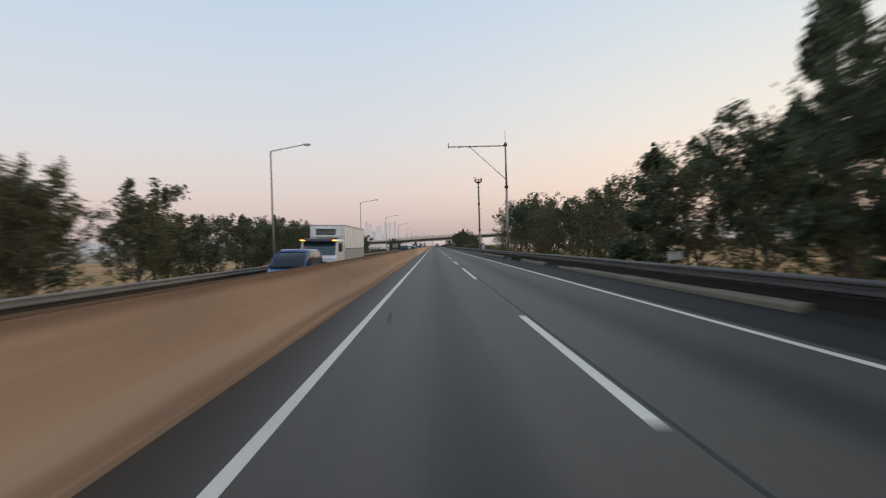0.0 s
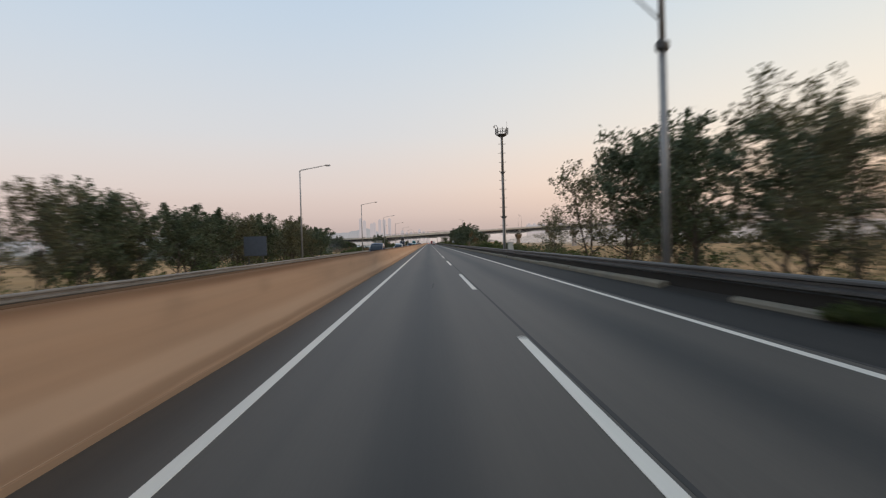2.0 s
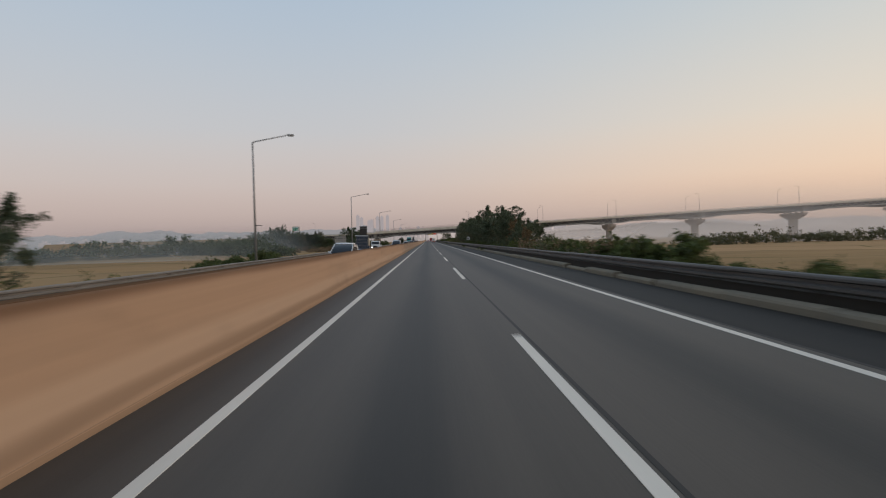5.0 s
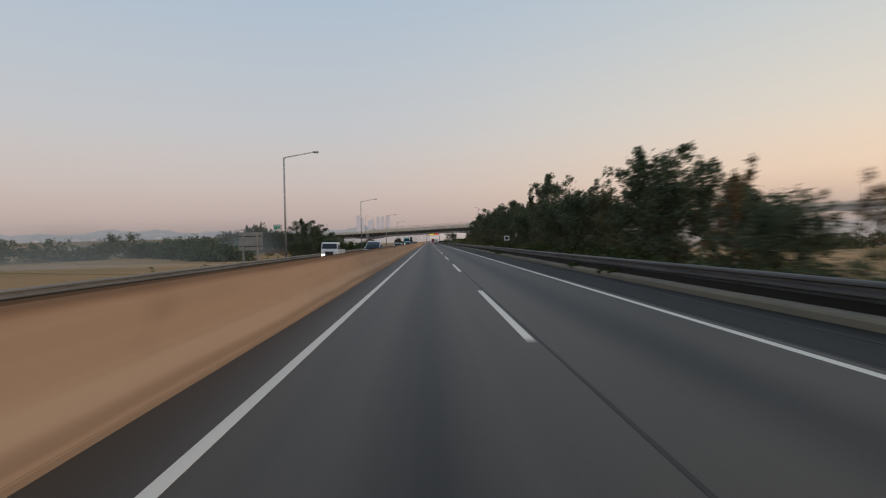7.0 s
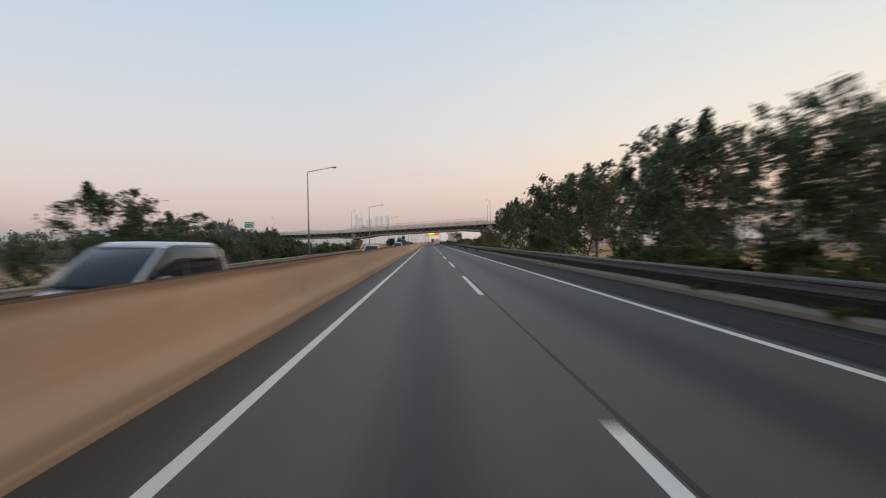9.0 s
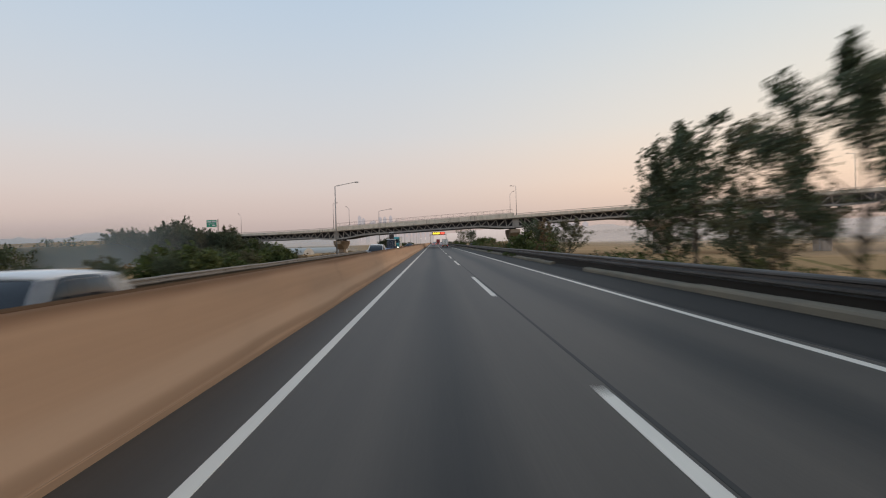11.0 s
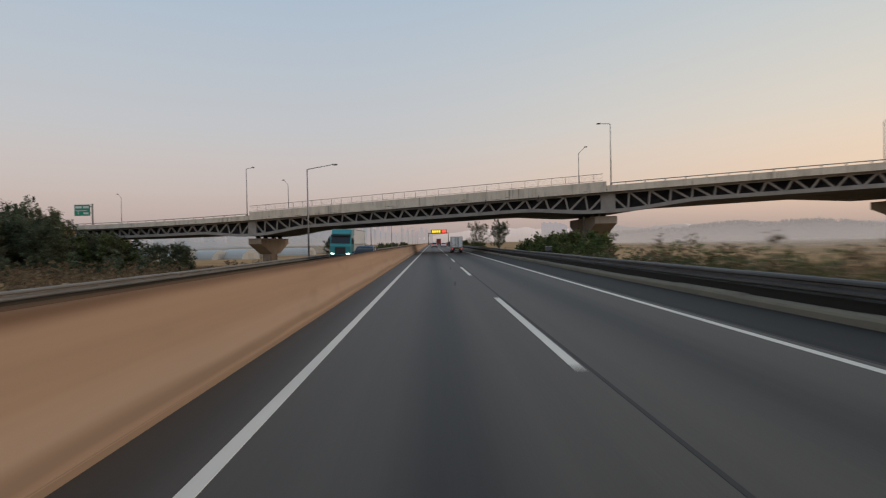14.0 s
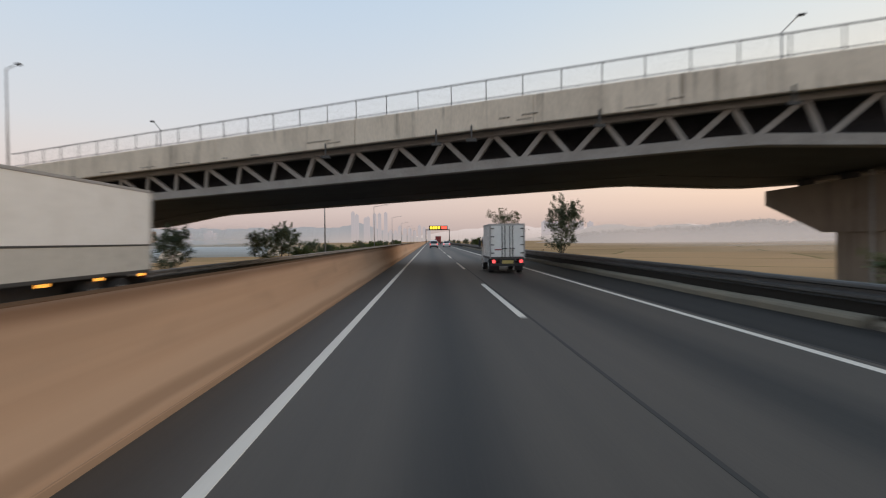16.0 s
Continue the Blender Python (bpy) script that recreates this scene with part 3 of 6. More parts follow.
    for k in range(-3, 40):
        share("lane_dash", odash, opp, pose(-8.2, 20 * k, -0.19, 0, -1.7, 0))
    kerb = thing("kerb", "weathered low concrete kerb under the guard rail, broken by drains", "kerb", kind="structure")
    seg = from_bm("kerb_stone", sweep_profile([(7.645, -0.4), (7.655, 0.10), (7.69, 0.155), (7.78, 0.18), (8.0, 0.18), (8.0, -0.4)], 0.012, 3.988), M["kerb"])
    broken = from_bm("kerb_stone", sweep_profile([(7.66, -0.4), (7.69, 0.06), (7.76, 0.11), (7.9, 0.13), (8.0, 0.10), (8.0, -0.4)], 0.35, 3.7), M["kerb"])
    rng = random.Random(4)
    for i in range(150):
        y = -40 + 4 * i
        worn = y < 110
        if rng.random() < (0.84 if worn else 0.97):
            share("kerb_stone", seg if rng.random() < (0.7 if worn else 0.95) else broken, kerb, pose(rng.uniform(-0.015, 0.015), y, rng.uniform(-0.03, 0.012)))
    # added bank that fills the gap under the rail with dark
    part("gutter", sweep_profile([(7.40, -0.5), (9.4, -0.5), (9.4, -0.28), (9.0, -0.12), (8.75, 0.22), (8.5, 0.40), (8.2, 0.42), (8.09, 0.38), (8.04, 0.06), (7.72, -0.03), (7.40, -0.06)], ROAD_Y0, 900, steps=8), M["shoulder"], kerb, "added earth bank behind the kerb, darkened for the shade under the rail")


def build_far_verge():
    v = thing("verge", "added low earth verge, dark for the shade under the opposite lanes' rail", "verge", kind="structure")
    # added bank in place of the shadow under the far rail
    part("earth_bank", sweep_profile([(-14.25, -0.6), (-14.27, -0.16), (-14.36, -0.03), (-14.75, 0.0), (-15.3, -0.2), (-15.9, -0.62)], ROAD_Y0, 900, steps=8), M["verge_earth"], v)


def build_barrier():
    bar = thing("median_barrier", "tan concrete safety barrier with stained foot between the carriageways", "barrier", kind="structure")
    near = [(-2.818, -0.3), (-2.832, 0.07), (-2.862, 0.16), (-2.905, 0.27), (-2.95, 0.40), (-3.0, 0.56), (-3.045, 0.74), (-3.09, 0.95), (-3.135, 1.17), (-3.152, 1.218), (-3.178, 1.246)]
    body = near + [(-6.56 - x, z) for x, z in reversed(near)]
    foot = [(-2.814, -0.3), (-2.8325, 0.078), (-2.842, 0.088), (-3.718, 0.088), (-3.7275, 0.078), (-3.746, -0.3)]
    s = part("barrier_body", sweep_profile(body, ROAD_Y0, ROAD_Y1, steps=12), M["barrier"], bar, "slip-formed tan concrete wall", smooth=True)
    for p in s.data.polygons:
        if abs(p.normal.z) > 0.97:
            p.use_smooth = False
    part("barrier_cap", sweep_profile([(-3.184, 1.22), (-3.184, 1.251), (-3.20, 1.258), (-3.36, 1.258), (-3.376, 1.251), (-3.376, 1.22)], ROAD_Y0, ROAD_Y1, steps=12), M["barrier_cap"], bar, "rust-brown stained top")
    part("barrier_foot", sweep_profile(foot, ROAD_Y0, ROAD_Y1, steps=12), M["barrier_foot"], bar, "ochre concrete toe")


def rail_profile(x, face, z):
    """W-beam face towards +x when face is 1; z is its top."""
    pts = [(-0.07, 0.002), (-0.015, 0.014), (0.03, -0.004), (0.05, -0.04), (0.05, -0.09), (-0.03, -0.125), (-0.03, -0.185), (0.05, -0.225), (0.05, -0.285), (-0.01, -0.335)]
    outer = [(x + face * dx, z + dz) for dx, dz in pts]
    inner = [(x + face * (dx - 0.012), z + dz) for dx, dz in reversed(pts)]
    return outer + inner


def build_rail(x, face, ztop, zbase, label, y0, y1, posts, steel):
    rail = thing("guard_rail", label, "guard rail", kind="structure")
    seg = from_bm("rail_beam", sweep_profile(rail_profile(0, face, 0), 0, 7.99), M[steel])
    pst = from_bm("rail_post", tube([(0, 0, zbase - 0.4), (0, 0, ztop - 0.03)], 0.07, 8), M["galv_dark"])
    blk = from_bm("block_out", box(-0.06, 0.06, -0.05, 0.05, ztop - 0.30, ztop - 0.05), M["galv_dark"])
    rng = random.Random(int(abs(x) * 10))
    y = y0
    while y < y1:
        share("rail_beam", seg, rail, pose(x + rng.uniform(-0.01, 0.01), y, ztop + rng.uniform(-0.012, 0.012)))
        y += 8
    n = 0
    y = y0 + 1
    while y < y1 and n < posts:
        p = share("rail_post", pst, rail, pose(x - face * 0.19, y, 0))
        share("block_out", blk, p, pose(face * 0.125, 0, 0))
        y += 4
        n += 1


build_ground()
build_road()
build_barrier()
build_far_verge()
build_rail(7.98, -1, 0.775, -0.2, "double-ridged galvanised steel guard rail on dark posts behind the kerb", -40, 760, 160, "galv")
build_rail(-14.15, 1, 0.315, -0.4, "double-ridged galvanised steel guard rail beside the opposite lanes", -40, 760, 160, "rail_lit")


# ---- street lamps ----
def build_street_lamp():
    lamp = thing("street_lamp", "tall grey tapered steel street lamp with a single slanted arm", "street lamp", "lamps along the highway")
    part("pole", tube([(0, 0, -0.5), (0, 0, 10.55)], [0.115, 0.065], 12), M["pole"], lamp, smooth=True)
    part("base_plate", box(-0.22, 0.22, -0.22, 0.22, -0.5, -0.42, 0.01), M["galv_dark"], lamp)
    part("arm", tube([(0, 0, 10.45), (0.15, 0, 10.58), (3.0, 0, 11.08)], [0.06, 0.055, 0.04], 8), M["pole"], lamp, smooth=True)
    head = bmesh.new()
    add_box(head, 2.95, 3.62, -0.14, 0.14, 11.02, 11.16, 0.05)
    h = part("lamp_head", head, M["sign_back"], lamp, "grey flat lantern")
    part("lens", box(3.10, 3.55, -0.10, 0.10, 10.975, 11.025, 0.01), M["head_off"], h)
    return lamp


lamp0 = build_street_lamp()
lamp_rows = [50.4, 111.5, 170.6, 232.4, 296.8, 367.8, 435.7, 503, 571, 640, 709, 780, 850, 925]
lamp0.matrix_basis = pose(-14.77, lamp_rows[0], 0)
for yy in lamp_rows[1:]:
    lamp_copy = copy_thing(lamp0, pose(-14.77, yy, 0))
    if yy == 170.6:
        part("bracket", tube([(0.05, 0, 3.30), (0.30, 0, 3.34), (0.62, 0, 3.28)], [0.05, 0.035, 0.03], 6), M["galv_dark"], lamp_copy)


# ---- camera mast and radio mast ----
def build_camera_mast():
    m = thing("camera_mast", "grey steel traffic camera mast with a long braced arm", "mast", at=pose(8.48, 65.2, 0))
    part("lower_pole", tube([(0, 0, -0.6), (0, 0, 8.3)], [0.15, 0.13], 12), M["pole"], m, smooth=True)
    part("collar", tube([(0, 0, 8.1), (0, 0, 8.2), (0, 0, 8.42), (0, 0, 8.5)], [0.14, 0.24, 0.24, 0.14], 12), M["galv_dark"], m)
    part("upper_pole", tube([(0, 0, 8.4), (0, 0, 13.55)], [0.115, 0.105], 12), M["pole"], m, smooth=True)
    part("lightning_rod", tube([(0, 0, 13.5), (0, 0, 15.0)], [0.03, 0.012], 6), M["galv_dark"], m)
    part("arm", tube([(0.05, 0, 13.14), (-6.75, 0, 13.14)], [0.075, 0.065], 10), M["pole"], m, smooth=True)
    part("brace", tube([(-0.05, 0, 9.2), (-4.2, 0, 13.1)], 0.04, 8), M["pole"], m, smooth=True)
    part("clamp", box(-0.2, 0.2, -0.2, 0.2, 13.1, 13.4, 0.03), M["galv_dark"], m)
    for x in (-6.7, -5.4, -4.2):
        c = bmesh.new()
        add_tube(c, [(x, 0, 13.2), (x, 0, 12.98)], 0.045, 8)
        part("sensor", c, M["trim"], m, "small black sensor")
    c = bmesh.new()
    add_tube(c, [(-6.72, 0, 13.2), (-6.72, 0, 13.62)], 0.05, 8)
    part("end_cap", c, M["trim"], m)
    return m


def build_radio_mast():
    m = thing("radio_mast", "tall dark steel mast with step pegs and a cage platform", "mast", at=pose(8.97, 110.5, 0))
    z = -0.6
    for i, (z0, z1, r) in enumerate([(-0.6, 4.4, 0.20), (4.4, 9.6, 0.175), (9.6, 14.0, 0.15)]):
        part("pole", tube([(0, 0, z0), (0, 0, z1)], [r, r * 0.92], 12), M["truss"], m, smooth=True)
        part("flange", tube([(0, 0, z1 - 0.08), (0, 0, z1 + 0.08)], r + 0.10, 12), M["galv_dark"], m)
    for i in range(11):
        z = 2.4 + i * 1.05
        for sx in (-1, 1):
            part("step_peg", tube([(0, 0, z), (sx * 0.42, 0, z + 0.02)], 0.028, 6), M["galv_dark"], m)
    part("platform", tube([(0, 0, 13.75), (0, 0, 13.95), (0, 0, 14.0)], [0.3, 0.62, 0.62], 16), M["galv_dark"], m)
    for zz in (14.25, 14.55):
        ring = bmesh.new()
        pts = [(0.72 * math.cos(a * math.pi / 8), 0.72 * math.sin(a * math.pi / 8), zz) for a in range(17)]
        add_tube(ring, pts, 0.022, 6)
        part("guard_ring", ring, M["galv_dark"], m)
    for a in range(8):
        c, s = math.cos(a * math.pi / 4), math.sin(a * math.pi / 4)
        part("antenna_panel", box(-0.05, 0.05, -0.035, 0.035, -0.35, 0.40, 0.01), M["galv_dark"], m).matrix_basis = pose(0.72 * c, 0.72 * s, 14.35, 0, 0, a * 45)
    part("whip_antenna", tube([(0.62, 0, 14.2), (0.62, 0, 15.6)], [0.02, 0.01], 6), M["galv_dark"], m)
    goose = [(-0.45, 0, 14.2), (-0.48, 0, 14.9), (-0.62, 0, 15.12), (-0.80, 0, 15.10), (-0.86, 0, 14.98)]
    part("camera_bracket", tube(goose, 0.03, 6), M["galv_dark"], m)
    part("dome_camera", tube([(-0.86, 0, 15.0), (-0.86, 0, 14.9), (-0.86, 0, 14.80)], [0.10, 0.11, 0.03], 10), M["sign_back"], m)
    part("cable_tray", box(-0.05, 0.05, -0.30, -0.18, 0.5, 13.7), M["galv_dark"], m)
    cab = thing("equipment_cabinet", "pale painted roadside equipment cabinet beside the mast", "cabinet", at=pose(9.62, 110.3, 0))
    b = part("body", box(-0.31, 0.31, -0.28, 0.28, 0.1, 1.40, 0.02), M["cabinet"], cab)
    part("door", box(-0.26, 0.26, -0.30, -0.28, 0.2, 1.30, 0.005), M["cabinet"], cab)
    part("roof", box(-0.35, 0.35, -0.33, 0.33, 1.40, 1.46, 0.02), M["sign_back"], cab)
    part("plinth", box(-0.34, 0.34, -0.31, 0.31, -0.9, 0.1), M["concrete"], cab)


build_camera_mast()
build_radio_mast()


# ---- overpass ----
BA = Vector((24.0, 446.0))
BU = Vector((-58.0, 25.0)).normalized()
BV = Vector((0.0376, 1.073))
BN = Vector((0.396, 0.918))
PIERS = [-0.4, 61.8, -43.0, -82.0, -125.0, -169.0, -212.0]
B_END0, B_END1, B_W = -250.0, 112.0, 19.0


def deck_z(s):
    z = 8.3 - 0.0305 * s
    if s > 62:
        z += 0.00034 * (s - 62) ** 2 + 0.004 * (s - 62)
    return z


def chord_z(s):
    depth = 2.15
    for p in PIERS:
        d = abs(s - p)
        if d < 11:
            depth = max(depth, 2.15 + 0.85 * min(1.0, max(0.0, (11 - d) / 8.0)))
    return deck_z(s) - depth


def bpt(s, off, z):
    p = BA + BU * s + BV * off
    return Vector((p.x, p.y, z))


def ribbon(bm, s0, s1, step, section):
    """Sweeps a closed section (off, z) given by section(s) along the bridge."""
    n = max(1, round((s1 - s0) / step))
    rings = []
    for i in range(n + 1):
        s = s0 + (s1 - s0) * i / n
        rings.append([bm.verts.new(bpt(s, o, z)) for o, z in section(s)])
    k = len(rings[0])
    for a, b in zip(rings, rings[1:]):
        for j in range(k):
            bm.faces.new((a[j], a[(j + 1) % k], b[(j + 1) % k], b[j]))
    bm.faces.new(rings[0][::-1])
    bm.faces.new(rings[-1])
    return bm


def rect(o0, o1, z0, z1):
    return lambda s: [(o0, z0(s)), (o1, z0(s)), (o1, z1(s)), (o0, z1(s))]


def build_overpass():
    br = thing("overpass", "long grey concrete and steel-truss highway overpass on hammerhead piers", "bridge")
    part("deck", ribbon(bmesh.new(), B_END0, B_END1, 4, rect(-0.3, 12.15, lambda s: deck_z(s) - 0.12, lambda s: deck_z(s) + 0.30)), M["concrete_shade"], br)
    part("deck", ribbon(bmesh.new(), B_END0, B_END1, 4, rect(12.75, B_W + 0.3, lambda s: deck_z(s) - 0.12, lambda s: deck_z(s) + 0.30)), M["concrete_shade"], br)
    # parapets: a tall plain one over the motorway, a low one with an open top rail elsewhere
    spans = [(B_END0, 0.0, 0.72), (0.06, 62.0, 1.30), (62.06, B_END1, 0.72)]
    for off0, off1 in ((-0.42, 0.0), (B_W, B_W + 0.42)):
        for s0, s1, hh in spans:
            n = max(1, round((s1 - s0) / 10.4))
            for i in range(n):
                a, b = s0 + (s1 - s0) * i / n, s0 + (s1 - s0) * (i + 1) / n - 0.03
                part("parapet", ribbon(bmesh.new(), a, b, 4, lambda s: [(off0 - 0.0, deck_z(s) - 0.15), (off1, deck_z(s) - 0.15), (off1 - 0.06, deck_z(s) + hh), (off0 + 0.06, deck_z(s) + hh)]), M["parapet"], br)
    # open top rails of the low parapets
    turn = math.degrees(math.atan2(BU.y, BU.x))
    stub = from_bm("parapet_post", box(-0.07, 0.07, -0.07, 0.07, 0, 0.31), M["concrete"])
    for off in (-0.2, B_W + 0.2):
        for s0, s1 in ((B_END0, -0.6), (62.8, B_END1)):
            r = part("top_rail", ribbon(bmesh.new(), s0, s1, 5, rect(off - 0.06, off + 0.06, lambda s: deck_z(s) + 0.98, lambda s: deck_z(s) + 1.10)), M["concrete"], br)
            s = s0
            while s < s1:
                q = bpt(s, off, deck_z(s) + 0.69)
                share("parapet_post", stub, r, pose(q.x, q.y, q.z, 0, 0, turn))
                s += 2.5
        # mesh fence above the tall parapet
        f = part("fence_rail", ribbon(bmesh.new(), 0.5, 62, 4, rect(off - 0.025, off + 0.025, lambda s: deck_z(s) + 2.36, lambda s: deck_z(s) + 2.42)), M["galv"], br)
        part("fence_rail", ribbon(bmesh.new(), 0.5, 62, 4, rect(off - 0.02, off + 0.02, lambda s: deck_z(s) + 1.42, lambda s: deck_z(s) + 1.46)), M["galv"], br)
        for i in range(31):
            s = 1.7 + i * 1.95
            part("fence_post", beam(bmesh.new(), bpt(s, off, deck_z(s) + 1.2), bpt(s, off, deck_z(s) + 2.40), 0.045, 0.045), M["galv"], f)
        wires = bmesh.new()
        for k in range(9):
            zz = 1.5 + k * 0.1
            for i in range(15):
                a, b = 0.5 + 61.4 * i / 15, 0.5 + 61.4 * (i + 1) / 15
                beam(wires, bpt(a, off, deck_z(a) + zz), bpt(b, off, deck_z(b) + zz), 0.006, 0.006)
        part("fence_mesh", wires, M["galv"], f)
    # trusses
    for off in (0.75, B_W - 0.75):
        t = part("bottom_chord", ribbon(bmesh.new(), B_END0, B_END1, 2, rect(off - 0.34, off + 0.34, lambda s: chord_z(s), lambda s: chord_z(s) + 0.50)), M["truss"], br)
        part("top_chord", ribbon(bmesh.new(), B_END0, B_END1, 4, rect(off - 0.28, off + 0.28, lambda s: deck_z(s) - 0.42, lambda s: deck_z(s) - 0.13)), M["truss"], br)
        step = 2.70
        cuts = sorted([B_END0, B_END1] + [p for p in PIERS if B_END0 < p < B_END1])
        for a, b in zip(cuts, cuts[1:]):
            n = round((b - a) / step)
            for i in range(n):
                s0, s1 = a + (b - a) * i / n, a + (b - a) * (i + 1) / n
                mid = s0 + (s1 - s0) * min(0.93, max(0.10, 0.05 + 1.3 * ((s0 + s1) / 2 - a) / (b - a)))
                if off > 2 and not -60 < s0 < 80:
                    continue
                part("diagonal", beam(bmesh.new(), bpt(s0, off, chord_z(s0) + 0.25), bpt(mid, off, deck_z(mid) - 0.3), 0.22, 0.26), M["truss"], t)
                part("diagonal", beam(bmesh.new(), bpt(mid, off, deck_z(mid) - 0.3), bpt(s1, off, chord_z(s1) + 0.25), 0.22, 0.26), M["truss"], t)
        for p in PIERS:
            part("pier_panel", ribbon(bmesh.new(), p - 0.95, p + 0.95, 0.95, rect(off - 0.2, off + 0.2, lambda s: chord_z(s) + 0.3, lambda s: deck_z(s) - 0.2)), M["truss"], t, "solid steel panel over the pier")
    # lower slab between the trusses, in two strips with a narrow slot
    part("lower_slab", ribbon(bmesh.new(), B_END0, B_END1, 3, rect(1.2, 12.2, lambda s: chord_z(s) + 0.12, lambda s: chord_z(s) + 0.34)), M["concrete_shade"], br)
    part("lower_slab", ribbon(bmesh.new(), B_END0, B_END1, 3, rect(12.55, B_W - 1.15, lambda s: chord_z(s) + 0.12, lambda s: chord_z(s) + 0.34)), M["concrete_shade"], br)
    # added wall that makes the openings of the near truss read as shaded
    for off in (3.4,):
        part("inner_web", ribbon(bmesh.new(), B_END0, B_END1, 3, rect(off - 0.12, off + 0.12, lambda s: chord_z(s) + 0.2, lambda s: deck_z(s) - 0.1)), M["web_shade"], br, "added inner wall, dark for the shade behind the truss")
    s = -70.0
    while s < 100:
        if int((s + 300) * 1.7) % 5 != 0:
            part("slab_tie", ribbon(bmesh.new(), s, s + 1.4, 2, rect(12.1, 12.65, lambda q: chord_z(q) + 0.14, lambda q: chord_z(q) + 0.32)), M["concrete_shade"], br)
        s += 2.0
    # piers
    for p in PIERS:
        zt = chord_z(p) - 0.42
        base = -4.0
        pier = part("pier", bmesh.new(), M["pier_concrete"], br, "hammerhead concrete pier")
        bm = bmesh.new()
        half = 1.5
        prof = [(1.7, zt), (17.3, zt), (17.3, zt - 1.0), (11.7, zt - 3.0), (7.3, zt - 3.0), (1.7, zt - 1.0)]
        a = [bm.verts.new(bpt(p - half, o, z)) for o, z in prof]
        b = [bm.verts.new(bpt(p + half, o, z)) for o, z in prof]
        for k in range(6):
            bm.faces.new((a[k], a[(k + 1) % 6], b[(k + 1) % 6], b[k]))
        bm.faces.new(a[::-1])
        bm.faces.new(b)
        pier.data = from_bm("pier", bm, M["pier_concrete"])
        col = bmesh.new()
        ring0, ring1 = [], []
        for k in range(16):
            an = 2 * math.pi * k / 16
            co, si = math.cos(an), math.sin(an)
            ex = lambda v, r: math.copysign(abs(v) ** 0.5, v) * r
            ring0.append(col.verts.new(bpt(p + ex(co, 1.25), 9.5 + ex(si, 2.1), base)))
            ring1.append(col.verts.new(bpt(p + ex(co, 1.25), 9.5 + ex(si, 2.1), zt - 2.7)))
        for k in range(16):
            col.faces.new((ring0[k], ring0[(k + 1) % 16], ring1[(k + 1) % 16], ring1[k]))
        part("column", col, M["pier_concrete"], pier)
        for o in (3.4, 7.2, 11.8, 15.6):
            bb = bmesh.new()
            c0 = bpt(p, o, zt)
            beam(bb, c0, c0 + Vector((0, 0, 0.56)), 0.7, 0.7)
            part("bearing", bb, M["trim"], pier, "black bearing block")
        pipe = bpt(p + 1.55, 7.9, 0)
        part("drain_pipe", tube([(pipe.x, pipe.y, -3), (pipe.x, pipe.y, zt + 0.3)], 0.10, 8), M["sign_back"], pier, "grey drain pipe")
    # hanging inspection lamps and bird-box brackets below the near parapet
    for s in (9.5, 17.5, 24.0, 26.0, 33.0):
        bb = bmesh.new()
        a = bpt(s, -0.45, deck_z(s) + 0.1)
        add_box(bb, a.x - 0.04, a.x + 0.04, a.y - 0.04, a.y + 0.04, a.z - 0.75, a.z)
        add_box(bb, a.x - 0.28, a.x + 0.28, a.y - 0.06, a.y + 0.06, a.z - 0.85, a.z - 0.70)
        part("hanging_bracket", bb, M["galv_dark"], br)
    # dark horizontal cracks and drips along the near parapet
    rc = random.Random(31)
    for k in range(16):
        s0 = rc.uniform(2, 58)
        ln, z = rc.uniform(0.3, 1.7), rc.uniform(-0.08, 0.32)
        part("crack_stain", ribbon(bmesh.new(), s0, s0 + ln, 1.0, lambda s: [(-0.434, deck_z(s) + z), (-0.30, deck_z(s) + z), (-0.30, deck_z(s) + z + 0.035), (-0.434, deck_z(s) + z + 0.035)]), M["seam"], br, "dark horizontal crack")
    # abutment on the left end
    ab = bmesh.new()
    ribbon(ab, B_END1 - 3, B_END1 + 4, 7, lambda s: [(-0.4, -4), (B_W + 0.4, -4), (B_W + 0.4, chord_z(s)), (-0.4, chord_z(s))])
    part("abutment", ab, M["concrete"], br)
    # approach embankment is solid ground behind the abutment
    em = bmesh.new()
    ribbon(em, B_END1 + 4, B_END1 + 260, 32, lambda s: [(-14, -4), (B_W + 14, -4), (B_W + 2, deck_z(B_END1)), (-2, deck_z(B_END1))])
    e = new("ground", from_bm("approach", em, M["ground"]))
    tagged(e, "grassy approach embankment of the overpass", "ground", kind="structure")


def build_bridge_lamp(slanted):
    kind = "slanted" if slanted else "level"
    lamp = thing("bridge_lamp", "slim grey lamp post with a " + kind + " arm on the overpass", "street lamp", "lamps on the overpass")
    top = 7.6 if slanted else 8.35
    tip = [(0, 0, top - 0.15), (0, 0.06, top + 0.05), (0, 1.05, top + 1.05)] if slanted else [(0, 0, top - 0.1), (0, 0.12, top + 0.1), (0, 1.35, top + 0.22)]
    part("pole", tube([(0, 0, 0), (0, 0, top)], [0.09, 0.055], 10), M["pole"], lamp, smooth=True)
    part("arm", tube(tip, [0.05, 0.045, 0.04], 8), M["pole"], lamp, smooth=True)
    y, z = tip[-1][1], tip[-1][2]
    part("lamp_head", box(-0.14, 0.14, y - 0.08, y + 0.46, z - 0.06, z + 0.10, 0.04), M["trim"], lamp)
    part("base_collar", tube([(0, 0, 0), (0, 0, 0.35)], [0.14, 0.12], 10), M["galv_dark"], lamp)
    return lamp


build_overpass()
along = math.degrees(math.atan2(BU.y, BU.x)) - 90
